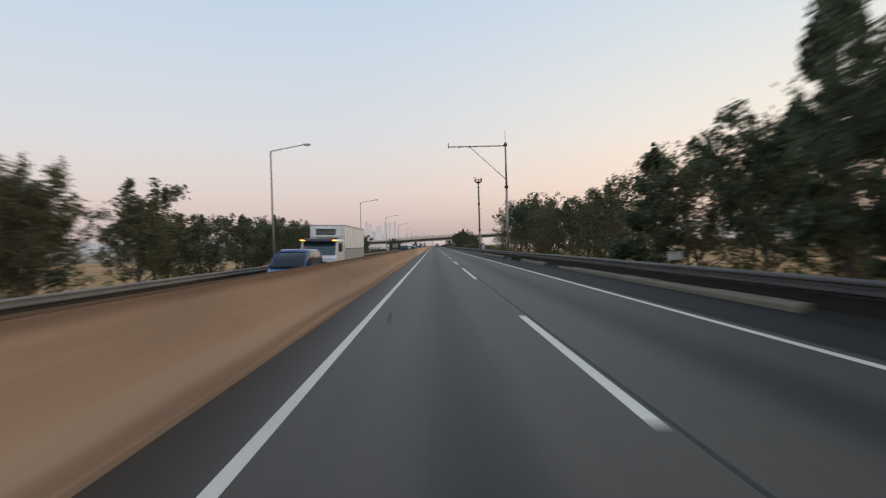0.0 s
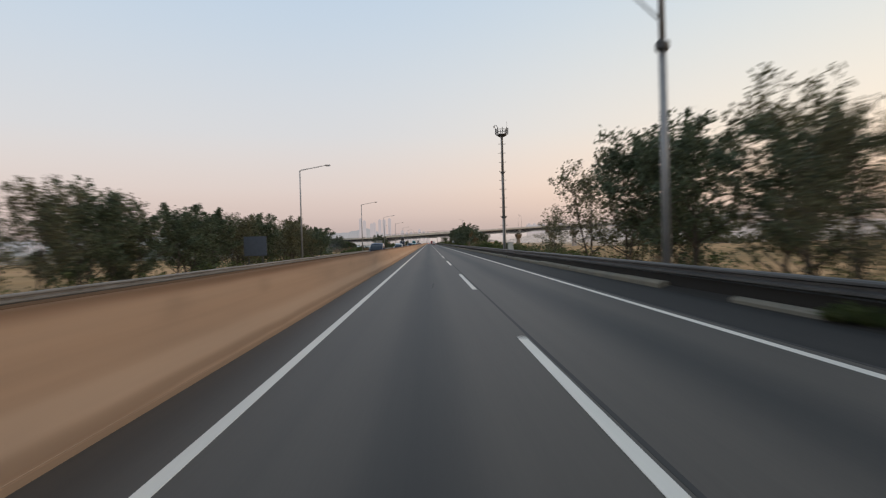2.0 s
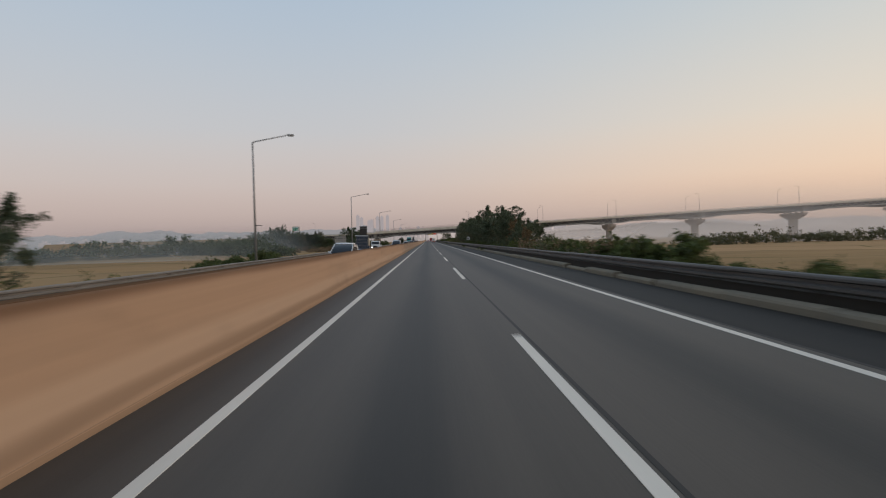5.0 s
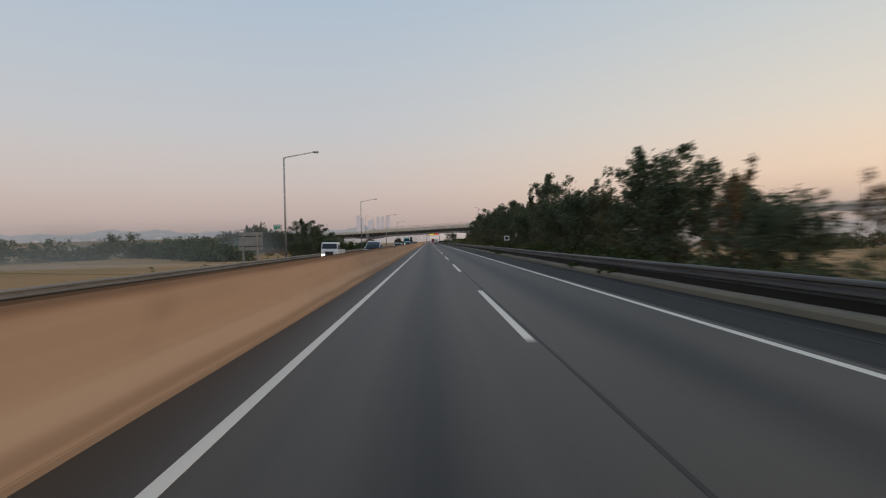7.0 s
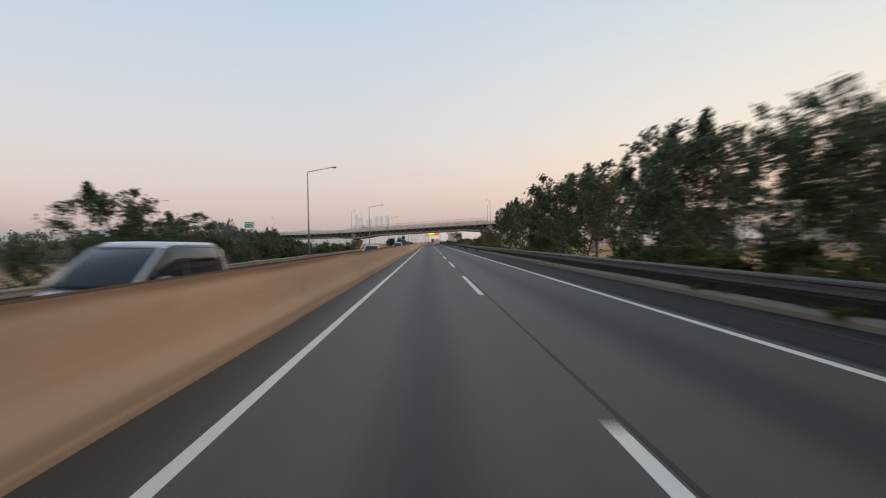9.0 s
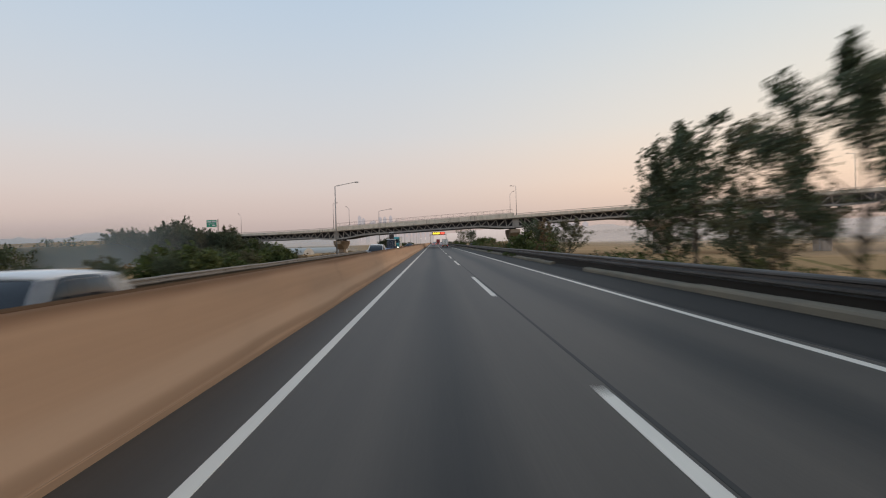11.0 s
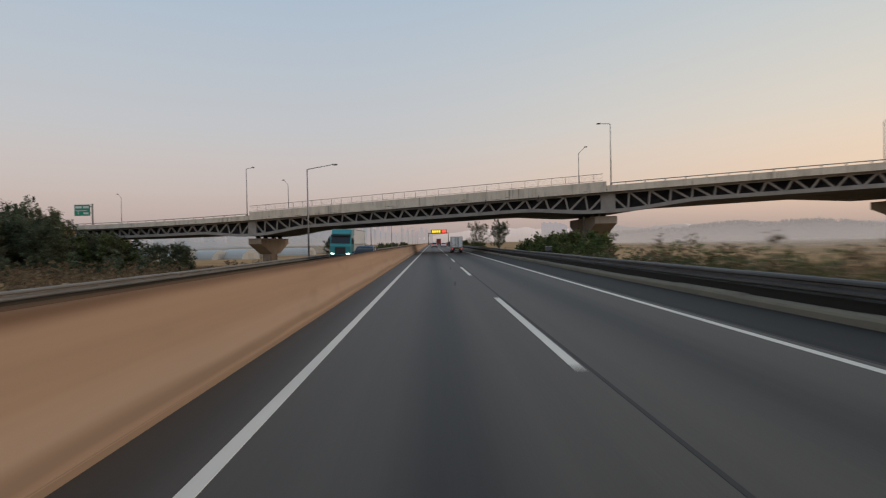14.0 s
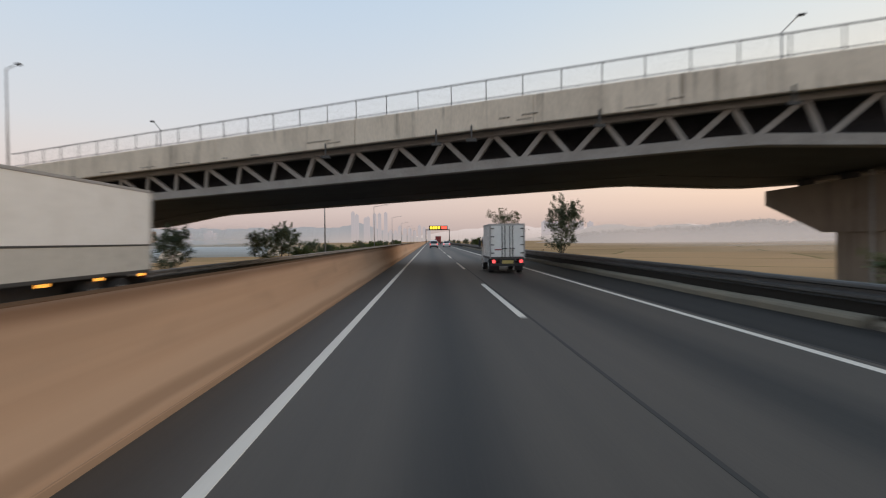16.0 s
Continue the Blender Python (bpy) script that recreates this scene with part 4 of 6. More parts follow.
for slanted, off, rows in ((False, -0.2, ((-0.6, 0), (62.5, 180), (-44, 0), (-83, 0), (-123, 0), (-166, 0))),
                           (True, B_W + 0.2, ((-1.0, 180), (60.8, 0), (112, 0), (-44.5, 180), (-84.5, 180), (-125, 180), (-168, 180)))):
    first = build_bridge_lamp(slanted)
    for k, (s, turn) in enumerate(rows):
        p = bpt(s, off, deck_z(s) + 0.7)
        mm = pose(p.x, p.y, p.z, 0, 0, along + turn)
        if k == 0:
            first.matrix_basis = mm
        else:
            copy_thing(first, mm)


# ---- signs ----
def build_gantry():
    g = thing("message_gantry", "steel gantry over the lanes carrying a lit electronic message board", "sign gantry", at=pose(0, 734, 0))
    for x in (-2.4, 10.6):
        part("leg", tube([(x, 0, -0.5), (x, 0, 7.9)], [0.24, 0.20], 10), M["galv"], g, smooth=True)
    part("cross_beam", box(-2.5, 10.7, -0.2, 0.2, 7.3, 7.75, 0.05), M["galv"], g)
    d = part("display_board", box(-0.7, 9.6, -0.55, -0.22, 7.6, 9.8, 0.05), M["panel_black"], g, "black electronic display board")
    for i in range(4):
        x = -0.1 + i * 1.45
        part("text_bar", box(x, x + 1.1, -0.60, -0.555, 7.95, 9.45, 0.02), M["led_yellow"], d)
    part("text_bar", box(6.2, 9.2, -0.60, -0.555, 7.95, 9.45, 0.02), M["led_red"], d)


def build_board_back():
    b = thing("road_sign", "grey back of a roadside sign board on two brown posts", "sign", at=pose(-15.9, 224.6, 0))
    part("board", box(-1.05, 1.05, -0.03, 0.03, 1.15, 2.75, 0.01), M["board_grey"], b)
    for x in (-0.62, 0.62):
        part("post", tube([(x, -0.10, -1.2), (x, -0.10, 2.72)], 0.075, 8), M["truss"], b)
    for z in (1.5, 2.4):
        part("cross_rail", box(-1.0, 1.0, -0.06, -0.03, z - 0.04, z + 0.04), M["galv_dark"], b)


def build_small_board(x, y, w, z0, z1, label):
    b = thing("road_sign", label, "sign", at=pose(x, y, 0))
    part("board", box(-w / 2, w / 2, -0.02, 0.02, z0, z1, 0.008), M["notice"], b)
    for sx in (-0.3, 0.3):
        part("post", tube([(sx * w, 0.06, -1.6), (sx * w, 0.06, z1 - 0.05)], 0.05, 8), M["galv_dark"], b)


def build_green_sign():
    g = thing("direction_sign", "green direction sign with white lettering bars on a steel post", "sign", at=pose(-94, 521, 0))
    part("post", tube([(2.6, 0, 0), (2.6, 0, 13.8)], 0.22, 10), M["pole"], g)
    p = part("panel", box(-2.2, 2.0, -0.1, 0.05, 10.6, 13.6, 0.03), M["sign_green"], g)
    part("lower_arm", box(-0.5, 2.7, 0.05, 0.2, 11.2, 11.4), M["pole"], g)
    part("upper_arm", box(-0.5, 2.7, 0.05, 0.2, 12.9, 13.1), M["pole"], g)
    for x0, x1, z0, z1 in ((-1.9, -0.2, 12.6, 13.2), (0.1, 1.7, 12.6, 13.2), (-1.9, 1.2, 11.9, 12.05), (-1.2, -1.0, 11.0, 12.0), (0.2, 1.5, 11.0, 11.5)):
        part("lettering_bar", box(x0, x1, -0.125, -0.10, z0, z1), M["sign_white"], p)


def build_small_sign():
    b = thing("delineator_sign", "small square white roadside marker with a dark centre", "sign", at=pose(8.38, 233.9, 0))
    part("post", tube([(0, 0.04, -0.6), (0, 0.04, 2.0)], 0.03, 8), M["galv"], b)
    part("board", box(-0.28, 0.28, -0.02, 0.01, 1.55, 2.05, 0.01), M["sign_white"], b)
    part("panel", box(-0.18, 0.18, -0.028, -0.02, 1.66, 1.94), M["trim"], b)


build_gantry()
build_board_back()
build_small_board(-15.9, 97.6, 2.1, 0.9, 2.7, "dark grey roadside notice board before trees")
build_green_sign()
build_small_sign()
for xx, yy, paint in ((8.75, 20.6, "cabinet"), (8.75, 412.2, "notice")):
    bx = thing("roadside_box", "small metal control box on a post behind the guard rail", "control box", "boxes behind the rail", at=pose(xx, yy, 0))
    part("body", box(-0.22, 0.22, -0.14, 0.14, 0.86, 1.16, 0.02), M[paint], bx)
    part("door", box(-0.19, 0.19, -0.155, -0.14, 0.89, 1.13, 0.004), M[paint], bx)
    part("cap", box(-0.24, 0.24, -0.17, 0.17, 1.16, 1.19, 0.01), M["sign_back"], bx)
    part("post", tube([(0, 0, -0.5), (0, 0, 0.87)], 0.06, 8), M["galv_dark"], bx)


# ---- trees and shrubs ----
def leaf_cloud(centres, radii, per, size, rng, flat=0.75):
    """Many small leaf blades scattered round cluster centres: vertices and faces."""
    C = np.asarray(centres)
    R = np.asarray(radii)
    n = len(C) * per
    g = np.random.RandomState(rng.randrange(10 ** 6))
    share_of = np.maximum(R, 0.12) ** 1.8
    idx = g.choice(len(C), n, p=share_of / share_of.sum())
    d = np.clip(g.normal(size=(n, 3)) * 0.46, -1.5, 1.5)
    pos = C[idx] + d * R[idx][:, None] * np.array([1, 1, flat])
    a = g.normal(size=(n, 3))
    a /= np.linalg.norm(a, axis=1)[:, None]
    b = np.cross(a, g.normal(size=(n, 3)))
    b /= np.linalg.norm(b, axis=1)[:, None]
    s = size * g.uniform(0.6, 1.35, n)[:, None]
    # pointed blade of two triangles
    v = np.stack([pos - a * s, pos + b * s * 0.45, pos + a * s, pos - b * s * 0.45], axis=1).reshape(-1, 3)
    f = np.arange(n * 4).reshape(-1, 4)
    return v, f


def np_mesh(name, v, f, mat):
    me = bpy.data.meshes.new(name)
    me.vertices.add(len(v))
    me.vertices.foreach_set("co", v.astype(np.float32).ravel())
    me.loops.add(f.size)
    me.loops.foreach_set("vertex_index", f.astype(np.int32).ravel())
    me.polygons.add(len(f))
    me.polygons.foreach_set("loop_start", np.arange(0, f.size, f.shape[1], dtype=np.int32))
    me.update(calc_edges=True)
    me.materials.append(mat)
    return me


def build_tree(seed, height, spread, mat, label, shape="round", density=1.0, leaf=0.105, leaves=4600):
    rng = random.Random(seed)
    t = thing("tree", label, "tree", "roadside trees")
    wood = bmesh.new()
    centres, radii = [], []
    lean = Vector((rng.uniform(-0.06, 0.06), rng.uniform(-0.06, 0.06), 1)).normalized()
    stems = 1 if shape != "multi" else rng.choice((2, 3))
    for k in range(stems):
        base = Vector((rng.uniform(-0.2, 0.2), rng.uniform(-0.2, 0.2), -0.3)) if stems > 1 else Vector((0, 0, -0.3))
        dirn = (lean + Vector((rng.uniform(-0.22, 0.22), rng.uniform(-0.22, 0.22), 0)) * (stems > 1)).normalized()
        top = height * rng.uniform(0.82, 0.95)
        pts = []
        for i in range(7):
            u = i / 6
            pts.append(base + dirn * top * u + Vector((noise.noise((seed, u * 2.5, k)), noise.noise((seed + 9, u * 2.5, k)), 0)) * 0.35 * u)
        r0 = 0.016 * height * (0.8 if stems > 1 else 1.1)
        add_tube(wood, pts, [r0 * (1 - 0.85 * i / 6) for i in range(7)], 7)
        limbs = rng.randrange(13, 17)
        for j in range(limbs):
            low = {"round": 0.27, "cone": 0.10, "multi": 0.24, "thin": 0.2}[shape]
            u = low + (0.96 - low) * (j + rng.random() * 0.6) / limbs
            i = min(5, int(u * 6))
            p = pts[i].lerp(pts[i + 1], u * 6 - i)
            an = j * 2.4 + rng.uniform(-0.5, 0.5)
            prof = {"round": math.sin(math.pi * min(1, 0.18 + 0.8 * u)) ** 0.6, "cone": 1.1 - u * 0.95, "multi": 0.55 + 0.45 * math.sin(math.pi * u), "thin": 0.85 - 0.35 * u}[shape]
            ln = spread * prof * rng.uniform(0.7, 1.15)
            up = 0.35 + 0.5 * u
            d = Vector((math.cos(an), math.sin(an), up)).normalized()
            q1 = p + d * ln * 0.55 + Vector((0, 0, 0.06 * ln))
            q2 = p + d * ln + Vector((rng.uniform(-0.15, 0.15), rng.uniform(-0.15, 0.15), 0.15)) * ln
            rr = r0 * (1 - 0.8 * u) * 0.5
            add_tube(wood, [p, q1, q2], [rr, rr * 0.6, 0.012], 5)
            for w, rw in ((0.5, 0.34), (0.78, 0.36), (1.02, 0.30)):
                c = p.lerp(q2, w)
                if rng.random() < density:
                    centres.append(c + Vector((rng.uniform(-0.2, 0.2), rng.uniform(-0.2, 0.2), rng.uniform(-0.1, 0.25))) * ln * 0.4)
                    radii.append(max(0.26, rw * 0.66 * ln * rng.uniform(0.6, 1.2)))
            # twigs
            for tw in range(3):
                w = rng.uniform(0.45, 1.0)
                c = p.lerp(q2, w)
                e = c + Vector((rng.uniform(-1, 1), rng.uniform(-1, 1), rng.uniform(0.1, 1.0))).normalized() * ln * 0.40
                add_tube(wood, [c, e], [rr * 0.35, 0.006], 4)
                if rng.random() < density:
                    centres.append(e)
                    radii.append(max(0.28, 0.20 * ln * rng.uniform(0.6, 1.3)))
        # upright shoots that break the outline of the crown
        for j in range(int(16 * density) if shape != "cone" else 8):
            c = Vector(rng.choice(centres[-60:]))
            ln = height * rng.uniform(0.05, 0.12)
            e = c + Vector((rng.uniform(-0.4, 0.4), rng.uniform(-0.4, 0.4), 1)).normalized() * ln
            add_tube(wood, [c, e], [0.012, 0.005], 4)
            for w, rw in ((0.35, 0.30), (0.65, 0.23), (0.95, 0.15)):
                centres.append(c.lerp(e, w))
                radii.append(rw)
        for u in (0.9, 1.0):
            centres.append(base + dirn * top * u)
            radii.append(0.13 * spread + 0.3)
    part("trunk", wood, M["bark"], t, smooth=True)
    per = max(6, int(leaves / len(centres)))
    v, f = leaf_cloud(centres, radii, per, leaf, rng)
    share("crown", np_mesh("crown", v, f, mat), t)
    return t


def build_shrub(seed, w, h, mat, label, per=48, leaf=0.10, name="shrub", cat="shrub"):
    rng = random.Random(seed)
    t = thing(name, label, cat, "roadside shrubs")
    wood = bmesh.new()
    centres, radii = [], []
    for k in range(26):
        an, rr = rng.uniform(0, 6.28), w * math.sqrt(rng.random()) * 0.8
        e = Vector((rr * math.cos(an), rr * math.sin(an), h * rng.uniform(0.45, 1.0) * (1 - 0.45 * (rr / w) ** 2)))
        add_tube(wood, [(e.x * 0.3, e.y * 0.3, -0.2), e * 0.6 + Vector((0, 0, 0.1)), e], [0.025, 0.015, 0.006], 4)
        for q in (0.45, 0.75, 1.0):
            centres.append(Vector((e.x * (0.4 + 0.6 * q), e.y * (0.4 + 0.6 * q), e.z * q)))
            radii.append(rng.uniform(0.2, 0.42) * w * 0.6)
    part("woody_base", wood, M["bark"], t)
    v, f = leaf_cloud(centres, radii, per, leaf, rng)
    share("foliage", np_mesh("foliage", v, f, mat), t)
    return t


PROTO = {
    "a": build_tree(11, 7.0, 2.5, M["leaf_a"], "leafy dark green roadside tree with uneven crown", "round", 0.85, 0.10, 6400),
    "b": build_tree(23, 7.6, 2.6, M["leaf_b"], "olive green roadside tree with open branching crown", "multi", 0.72, 0.10, 4500),
    "c": build_tree(37, 6.4, 2.3, M["leaf_a"], "dense dark green multi-stemmed roadside tree", "multi", 0.92, 0.10, 7600),
    "d": build_tree(41, 11.0, 3.0, M["leaf_a"], "tall dark conical roadside tree", "cone", 1.0, 0.14, 15000),
    "e": build_tree(53, 7.4, 2.2, M["leaf_c"], "thin browning tree with sparse autumn leaves", "thin", 0.5, 0.12, 1500),
    "f": build_tree(67, 5.8, 2.4, M["leaf_b"], "rounded olive green young tree with yellowing leaves", "round", 0.9, 0.10, 5000),
    "s": build_shrub(71, 1.5, 1.6, M["leaf_shrub"], "low green roadside shrub"),
    "t": build_shrub(83, 2.3, 2.6, M["leaf_shrub"], "broad bright green bush on the embankment", 60, 0.13),
}
used = set()
TOPS = {k: max(v.co.z for ch in o.children if ch.name.startswith(("crown", "foliage")) for v in ch.data.vertices) * 0.95 for k, o in PROTO.items()}


def plant(kind, x, y, z, size, rng, wide=1.0):
    m = pose(x, y, z, 0, 0, rng.uniform(0, 360)) @ Matrix.Diagonal((size * wide, size * wide, size, 1))
    if kind not in used:
        used.add(kind)
        PROTO[kind].matrix_basis = m
    else:
        copy_thing(PROTO[kind], pose(0, 0, 0)).matrix_basis = m


def bank_z(x):
    """Height of the embankment beside the road."""
    xs = [-70, -34, -22.0, -16.2, -14.0, 8.9, 10.5, 14.0, 19.0, 30]
    zs = [-3.1, -3.0, -2.6, -0.62, -0.62, -0.3, -0.45, -1.6, -2.8, -3.1]
    return float(np.interp(x, xs, zs))


def tall(kind, x, y, top, rng, wide=1.0):
    """Plants one whose top stands at height top above the road."""
    z = bank_z(x)
    size = (top - z) / TOPS[kind]
    plant(kind, x, y, z, size, rng, wide / max(0.8, min(1.25, size)) ** 0.3)


def row(y0, y1, step, x0, x1, kinds, top0, top1, seed, wide=1.0):
    rng = random.Random(seed)
    y = y0
    while y < y1:
        x = rng.uniform(x0, x1)
        tall(rng.choice(kinds), x, y + rng.uniform(-0.4, 0.4) * step, rng.uniform(top0, top1), rng, wide)
        y += step * rng.uniform(0.75, 1.25)


def build_planting():
    rng = random.Random(5)
    # first stand of trees on the right bank
    tall("d", 12.4, 31.0, 6.7, rng, 1.15)
    tall("d", 12.5, 16.7, 9.5, rng, 0.85)
    tall("a", 12.2, 20.2, 6.4, rng, 0.9)
    tall("c", 11.4, 14.0, 7.4, rng)
    row(-6, 14, 4.0, 11.6, 14.0, "abf", 6.0, 7.2, 101)
    for kind, x, y, top in (("a", 13.0, 22.0, 6.0), ("b", 12.6, 26.0, 6.1), ("a", 13.0, 28.8, 5.6), ("b", 12.4, 35.5, 6.2), ("f", 12.8, 39.5, 5.6), ("b", 11.9, 43.5, 5.4)):
        tall(kind, x, y, top, rng)
    row(47, 66, 4.2, 11.2, 13.4, "abca", 4.8, 5.7, 103)
    row(66, 87, 4.6, 11.2, 13.6, "abca", 6.9, 8.4, 104)
    row(0, 90, 10.0, 14.5, 17.5, "acb", 4.0, 5.6, 105)
    tall("b", 11.9, 97.0, 4.1, rng, 0.85)
    tall("e", 12.6, 101.5, 3.0, rng)
    row(104, 150, 2.2, 9.8, 16.0, "ssst", 0.3, 0.9, 109)
    row(116, 140, 2.2, 10.4, 14.0, "tst", 0.8, 1.5, 108)
    row(148, 184, 1.6, 9.7, 14.0, "tsts", 0.9, 1.9, 112)
    # second stand
    for kind, x, y, top in (("e", 11.8, 186.5, 2.8), ("e", 12.6, 189.0, 3.2), ("c", 12.2, 192.2, 3.0), ("e", 11.4, 195.3, 4.4), ("c", 12.8, 197.0, 3.7), ("c", 11.6, 200.4, 5.2), ("a", 12.0, 203.4, 6.2),
                            ("c", 12.6, 206.2, 5.6), ("f", 11.8, 209.5, 4.6)):
        tall(kind, x, y, top, rng)
    row(213, 229, 3.0, 11.2, 13.4, "cafc", 4.6, 5.6, 114)
    tall("a", 12.0, 229.3, 7.8, rng, 0.8)
    row(235, 240, 3.2, 11.6, 13.2, "abca", 4.8, 5.6, 115)
    # clumps with gaps between them
    for kind, x, y, top, wide in (("a", 12.6, 242.6, 5.7, 1.0), ("c", 12.2, 246.0, 6.0, 1.0), ("a", 12.2, 251.6, 6.7, 1.0), ("a", 12.6, 255.4, 7.0, 1.1), ("c", 13.0, 258.4, 5.6, 0.9),
                                  ("b", 12.4, 263.4, 6.2, 0.9), ("a", 12.2, 267.2, 6.9, 1.0), ("c", 12.6, 272.4, 6.8, 1.0), ("a", 12.2, 277.6, 7.3, 1.05), ("b", 12.8, 281.4, 6.9, 0.9),
                                  ("d", 12.4, 289.0, 7.0, 0.9), ("b", 12.8, 293.6, 6.4, 0.8), ("a", 12.2, 299.0, 6.8, 1.0), ("b", 12.8, 304.0, 6.2, 1.0), ("a", 12.2, 309.0, 6.9, 1.0),
                                  ("c", 12.6, 313.5, 5.8, 0.9)):
        tall(kind, x, y, top, rng, wide)
    row(205, 259, 2.0, 10.6, 13.4, "tst", 0.7, 1.7, 118)
    row(204, 314, 11.0, 14.5, 17.5, "acb", 3.0, 4.4, 117)
    tall("f", 12.0, 333, 3.4, rng)
    tall("e", 11.5, 341.6, 3.9, rng, 1.2)
    tall("c", 14.8, 364.6, 4.7, rng, 1.15)
    tall("c", 16.6, 366.4, 4.0, rng, 1.1)
    tall("t", 14.2, 362.6, 3.0, rng, 1.1)
    row(356, 368, 2.2, 12.0, 16.5, "tst", 0.9, 2.0, 120)
    row(414, 439, 2.3, 11.8, 15.0, "tst", 1.3, 2.7, 123)
    tall("c", 13.4, 484, 6.2, rng, 0.72)
    tall("b", 13.0, 521, 6.8, rng, 1.2)
    tall("t", 12.4, 519, 1.8, rng)
    tall("t", 12.4, 560, 2.4, rng)
    for y in (600, 640, 690, 750, 800, 860, 920):
        tall("c", 13.5, y, rng.uniform(1.4, 2.8), rng)
    # weeds growing over the kerb under the guard rail
    for y0, y1 in ((50.5, 56.6), (198.0, 199.6), (204.2, 205.2), (234.5, 239.0), (241.8, 243.4), (338.0, 346.2), (359.4, 362.6)):
        y = y0
        while y < y1:
            plant("s", rng.uniform(7.82, 8.05), y, rng.uniform(-0.08, 0.04), rng.uniform(0.13, 0.24), rng, rng.uniform(1.1, 1.5))
            y += rng.uniform(0.35, 0.6)
    # left bank
    row(12, 33, 3.4, -20.5, -17.6, "fbcf", 4.8, 5.8, 131)
    tall("f", -19.0, 37.5, 6.3, rng, 1.1)
    row(41, 60, 3.2, -20.5, -17.6, "acfb", 4.0, 4.8, 132)
    row(60, 110, 3.8, -20.5, -17.6, "acfb", 4.5, 5.5, 133)
    row(110, 130, 3.2, -20.5, -17.6, "acfb", 4.8, 6.0, 134)
    row(130, 150, 3.2, -20.5, -17.6, "acfb", 3.8, 4.8, 135)
    row(16, 148, 8.0, -25, -22, "acb", 3.6, 4.8, 136)
    row(166, 186, 1.8, -18.5, -16.4, "st", 0.5, 1.1, 140)
    row(254, 276, 3.6, -20.5, -17.6, "cfc", 1.8, 2.9, 141, 0.85)
    tall("a", -19.0, 261, 5.2, rng, 1.2)
    for kind, x, y, top in (("a", -20.0, 267.4, 3.4), ("a", -19.4, 271.6, 4.2), ("c", -19.2, 276.2, 3.2), ("c", -20.4, 285.4, 3.0), ("a", -19.6, 291.0, 2.6), ("f", -20.0, 296.8, 3.2)):
        tall(kind, x, y, top, rng, 1.15)
    row(276, 350, 3.4, -20.5, -17.0, "fcsc", 1.2, 2.5, 143)
    for kind, x, y, top in (("c", -17.0, 462.0, 2.9), ("c", -17.6, 484.0, 3.0), ("c", -17.0, 489.0, 3.9), ("a", -17.4, 493.5, 3.2), ("s", -16.6, 497.0, 1.4)):
        tall(kind, x, y, top, rng)
    row(505, 720, 9.0, -19.5, -16.4, "cfts", 0.9, 2.3, 151)
    # thicket in front of the overpass's far end, two taller trees at its end
    tall("c", -99.5, 508, 14.6, rng, 0.75)
    tall("a", -107.0, 509, 12.6, rng, 0.9)
    for k in range(34):
        x = rng.uniform(-112, -65)
        tall(rng.choice("acf"), x, rng.uniform(465, 474) - (x + 70) * 0.1, rng.uniform(6.5, 9.6), rng)
    for k in range(20):
        p = bpt(rng.uniform(88, 122), rng.uniform(-9, -2), 0)
        tall(rng.choice("ttcf"), p.x, p.y, rng.uniform(2.8, 5.6), rng)
    for k in range(16):
        x = -62 - 4.6 * k + rng.uniform(-1, 1)
        tall(rng.choice("acc"), x, rng.uniform(506, 514) - (x + 60) * 0.42, rng.uniform(2.2, 3.4), rng, 1.25)


build_planting()


def brush(y0, y1, x0, x1, n, top0, top1, seed, mat, label, size=0.12):
    """Low tangled undergrowth along a bank, too fine to count."""
    rng = random.Random(seed)
    centres, radii = [], []
    for i in range(n):
        x, y = rng.uniform(x0, x1), rng.uniform(y0, y1)
        z = bank_z(x)
        patch = 0.5 + 0.5 * noise.noise((x * 0.3, y * 0.12, seed))
        top = z + max(0.25, (rng.uniform(top0, top1) - z) * (0.45 + 0.75 * patch))
        w = rng.uniform(0.5, 0.9)
        for k in range(3):
            centres.append((x + rng.uniform(-0.5, 0.5), y + rng.uniform(-0.6, 0.6), z + (top - z) * (0.2 + 0.32 * k)))
            radii.append(w * (1.0 - 0.22 * k))
    vv, ff = leaf_cloud(centres, radii, 26, size, rng)
    return tagged(new("undergrowth", np_mesh("undergrowth", vv, ff, mat)), label, "undergrowth", kind="stuff")


UG, UB = "tangled green undergrowth on the embankment", "dry brown brush and weeds on the embankment"
brush(0, 98, 10.0, 12.6, 130, 0.4, 1.4, 107, M["leaf_shrub"], UG)
brush(0, 98, 10.2, 13.5, 70, 0.3, 1.2, 108, M["reed"], UB)
brush(90, 114, 10.0, 14.5, 60, 0.7, 1.8, 132, M["leaf_b"], UG)
brush(88, 118, 10.0, 14.5, 40, 0.7, 1.6, 133, M["leaf_shrub"], UG)
brush(104, 180, 15, 26, 90, -0.8, 0.4, 110, M["leaf_shrub"], UG)
brush(150, 184, 9.7, 13.5, 80, 0.9, 2.1, 130, M["reed"], UB)
brush(148, 184, 9.7, 13.5, 70, 0.9, 2.0, 131, M["leaf_b"], UG)
brush(184, 320, 10.0, 12.6, 230, 0.4, 1.4, 118, M["leaf_shrub"], UG)
brush(184, 240, 10.0, 13.4, 120, 1.0, 2.4, 141, M["leaf_a"], UG)
brush(184, 320, 10.2, 13.5, 90, 0.3, 1.1, 119, M["reed"], UB)
brush(320, 415, 9.8, 20, 130, 0.0, 0.9, 121, M["reed"], UB)
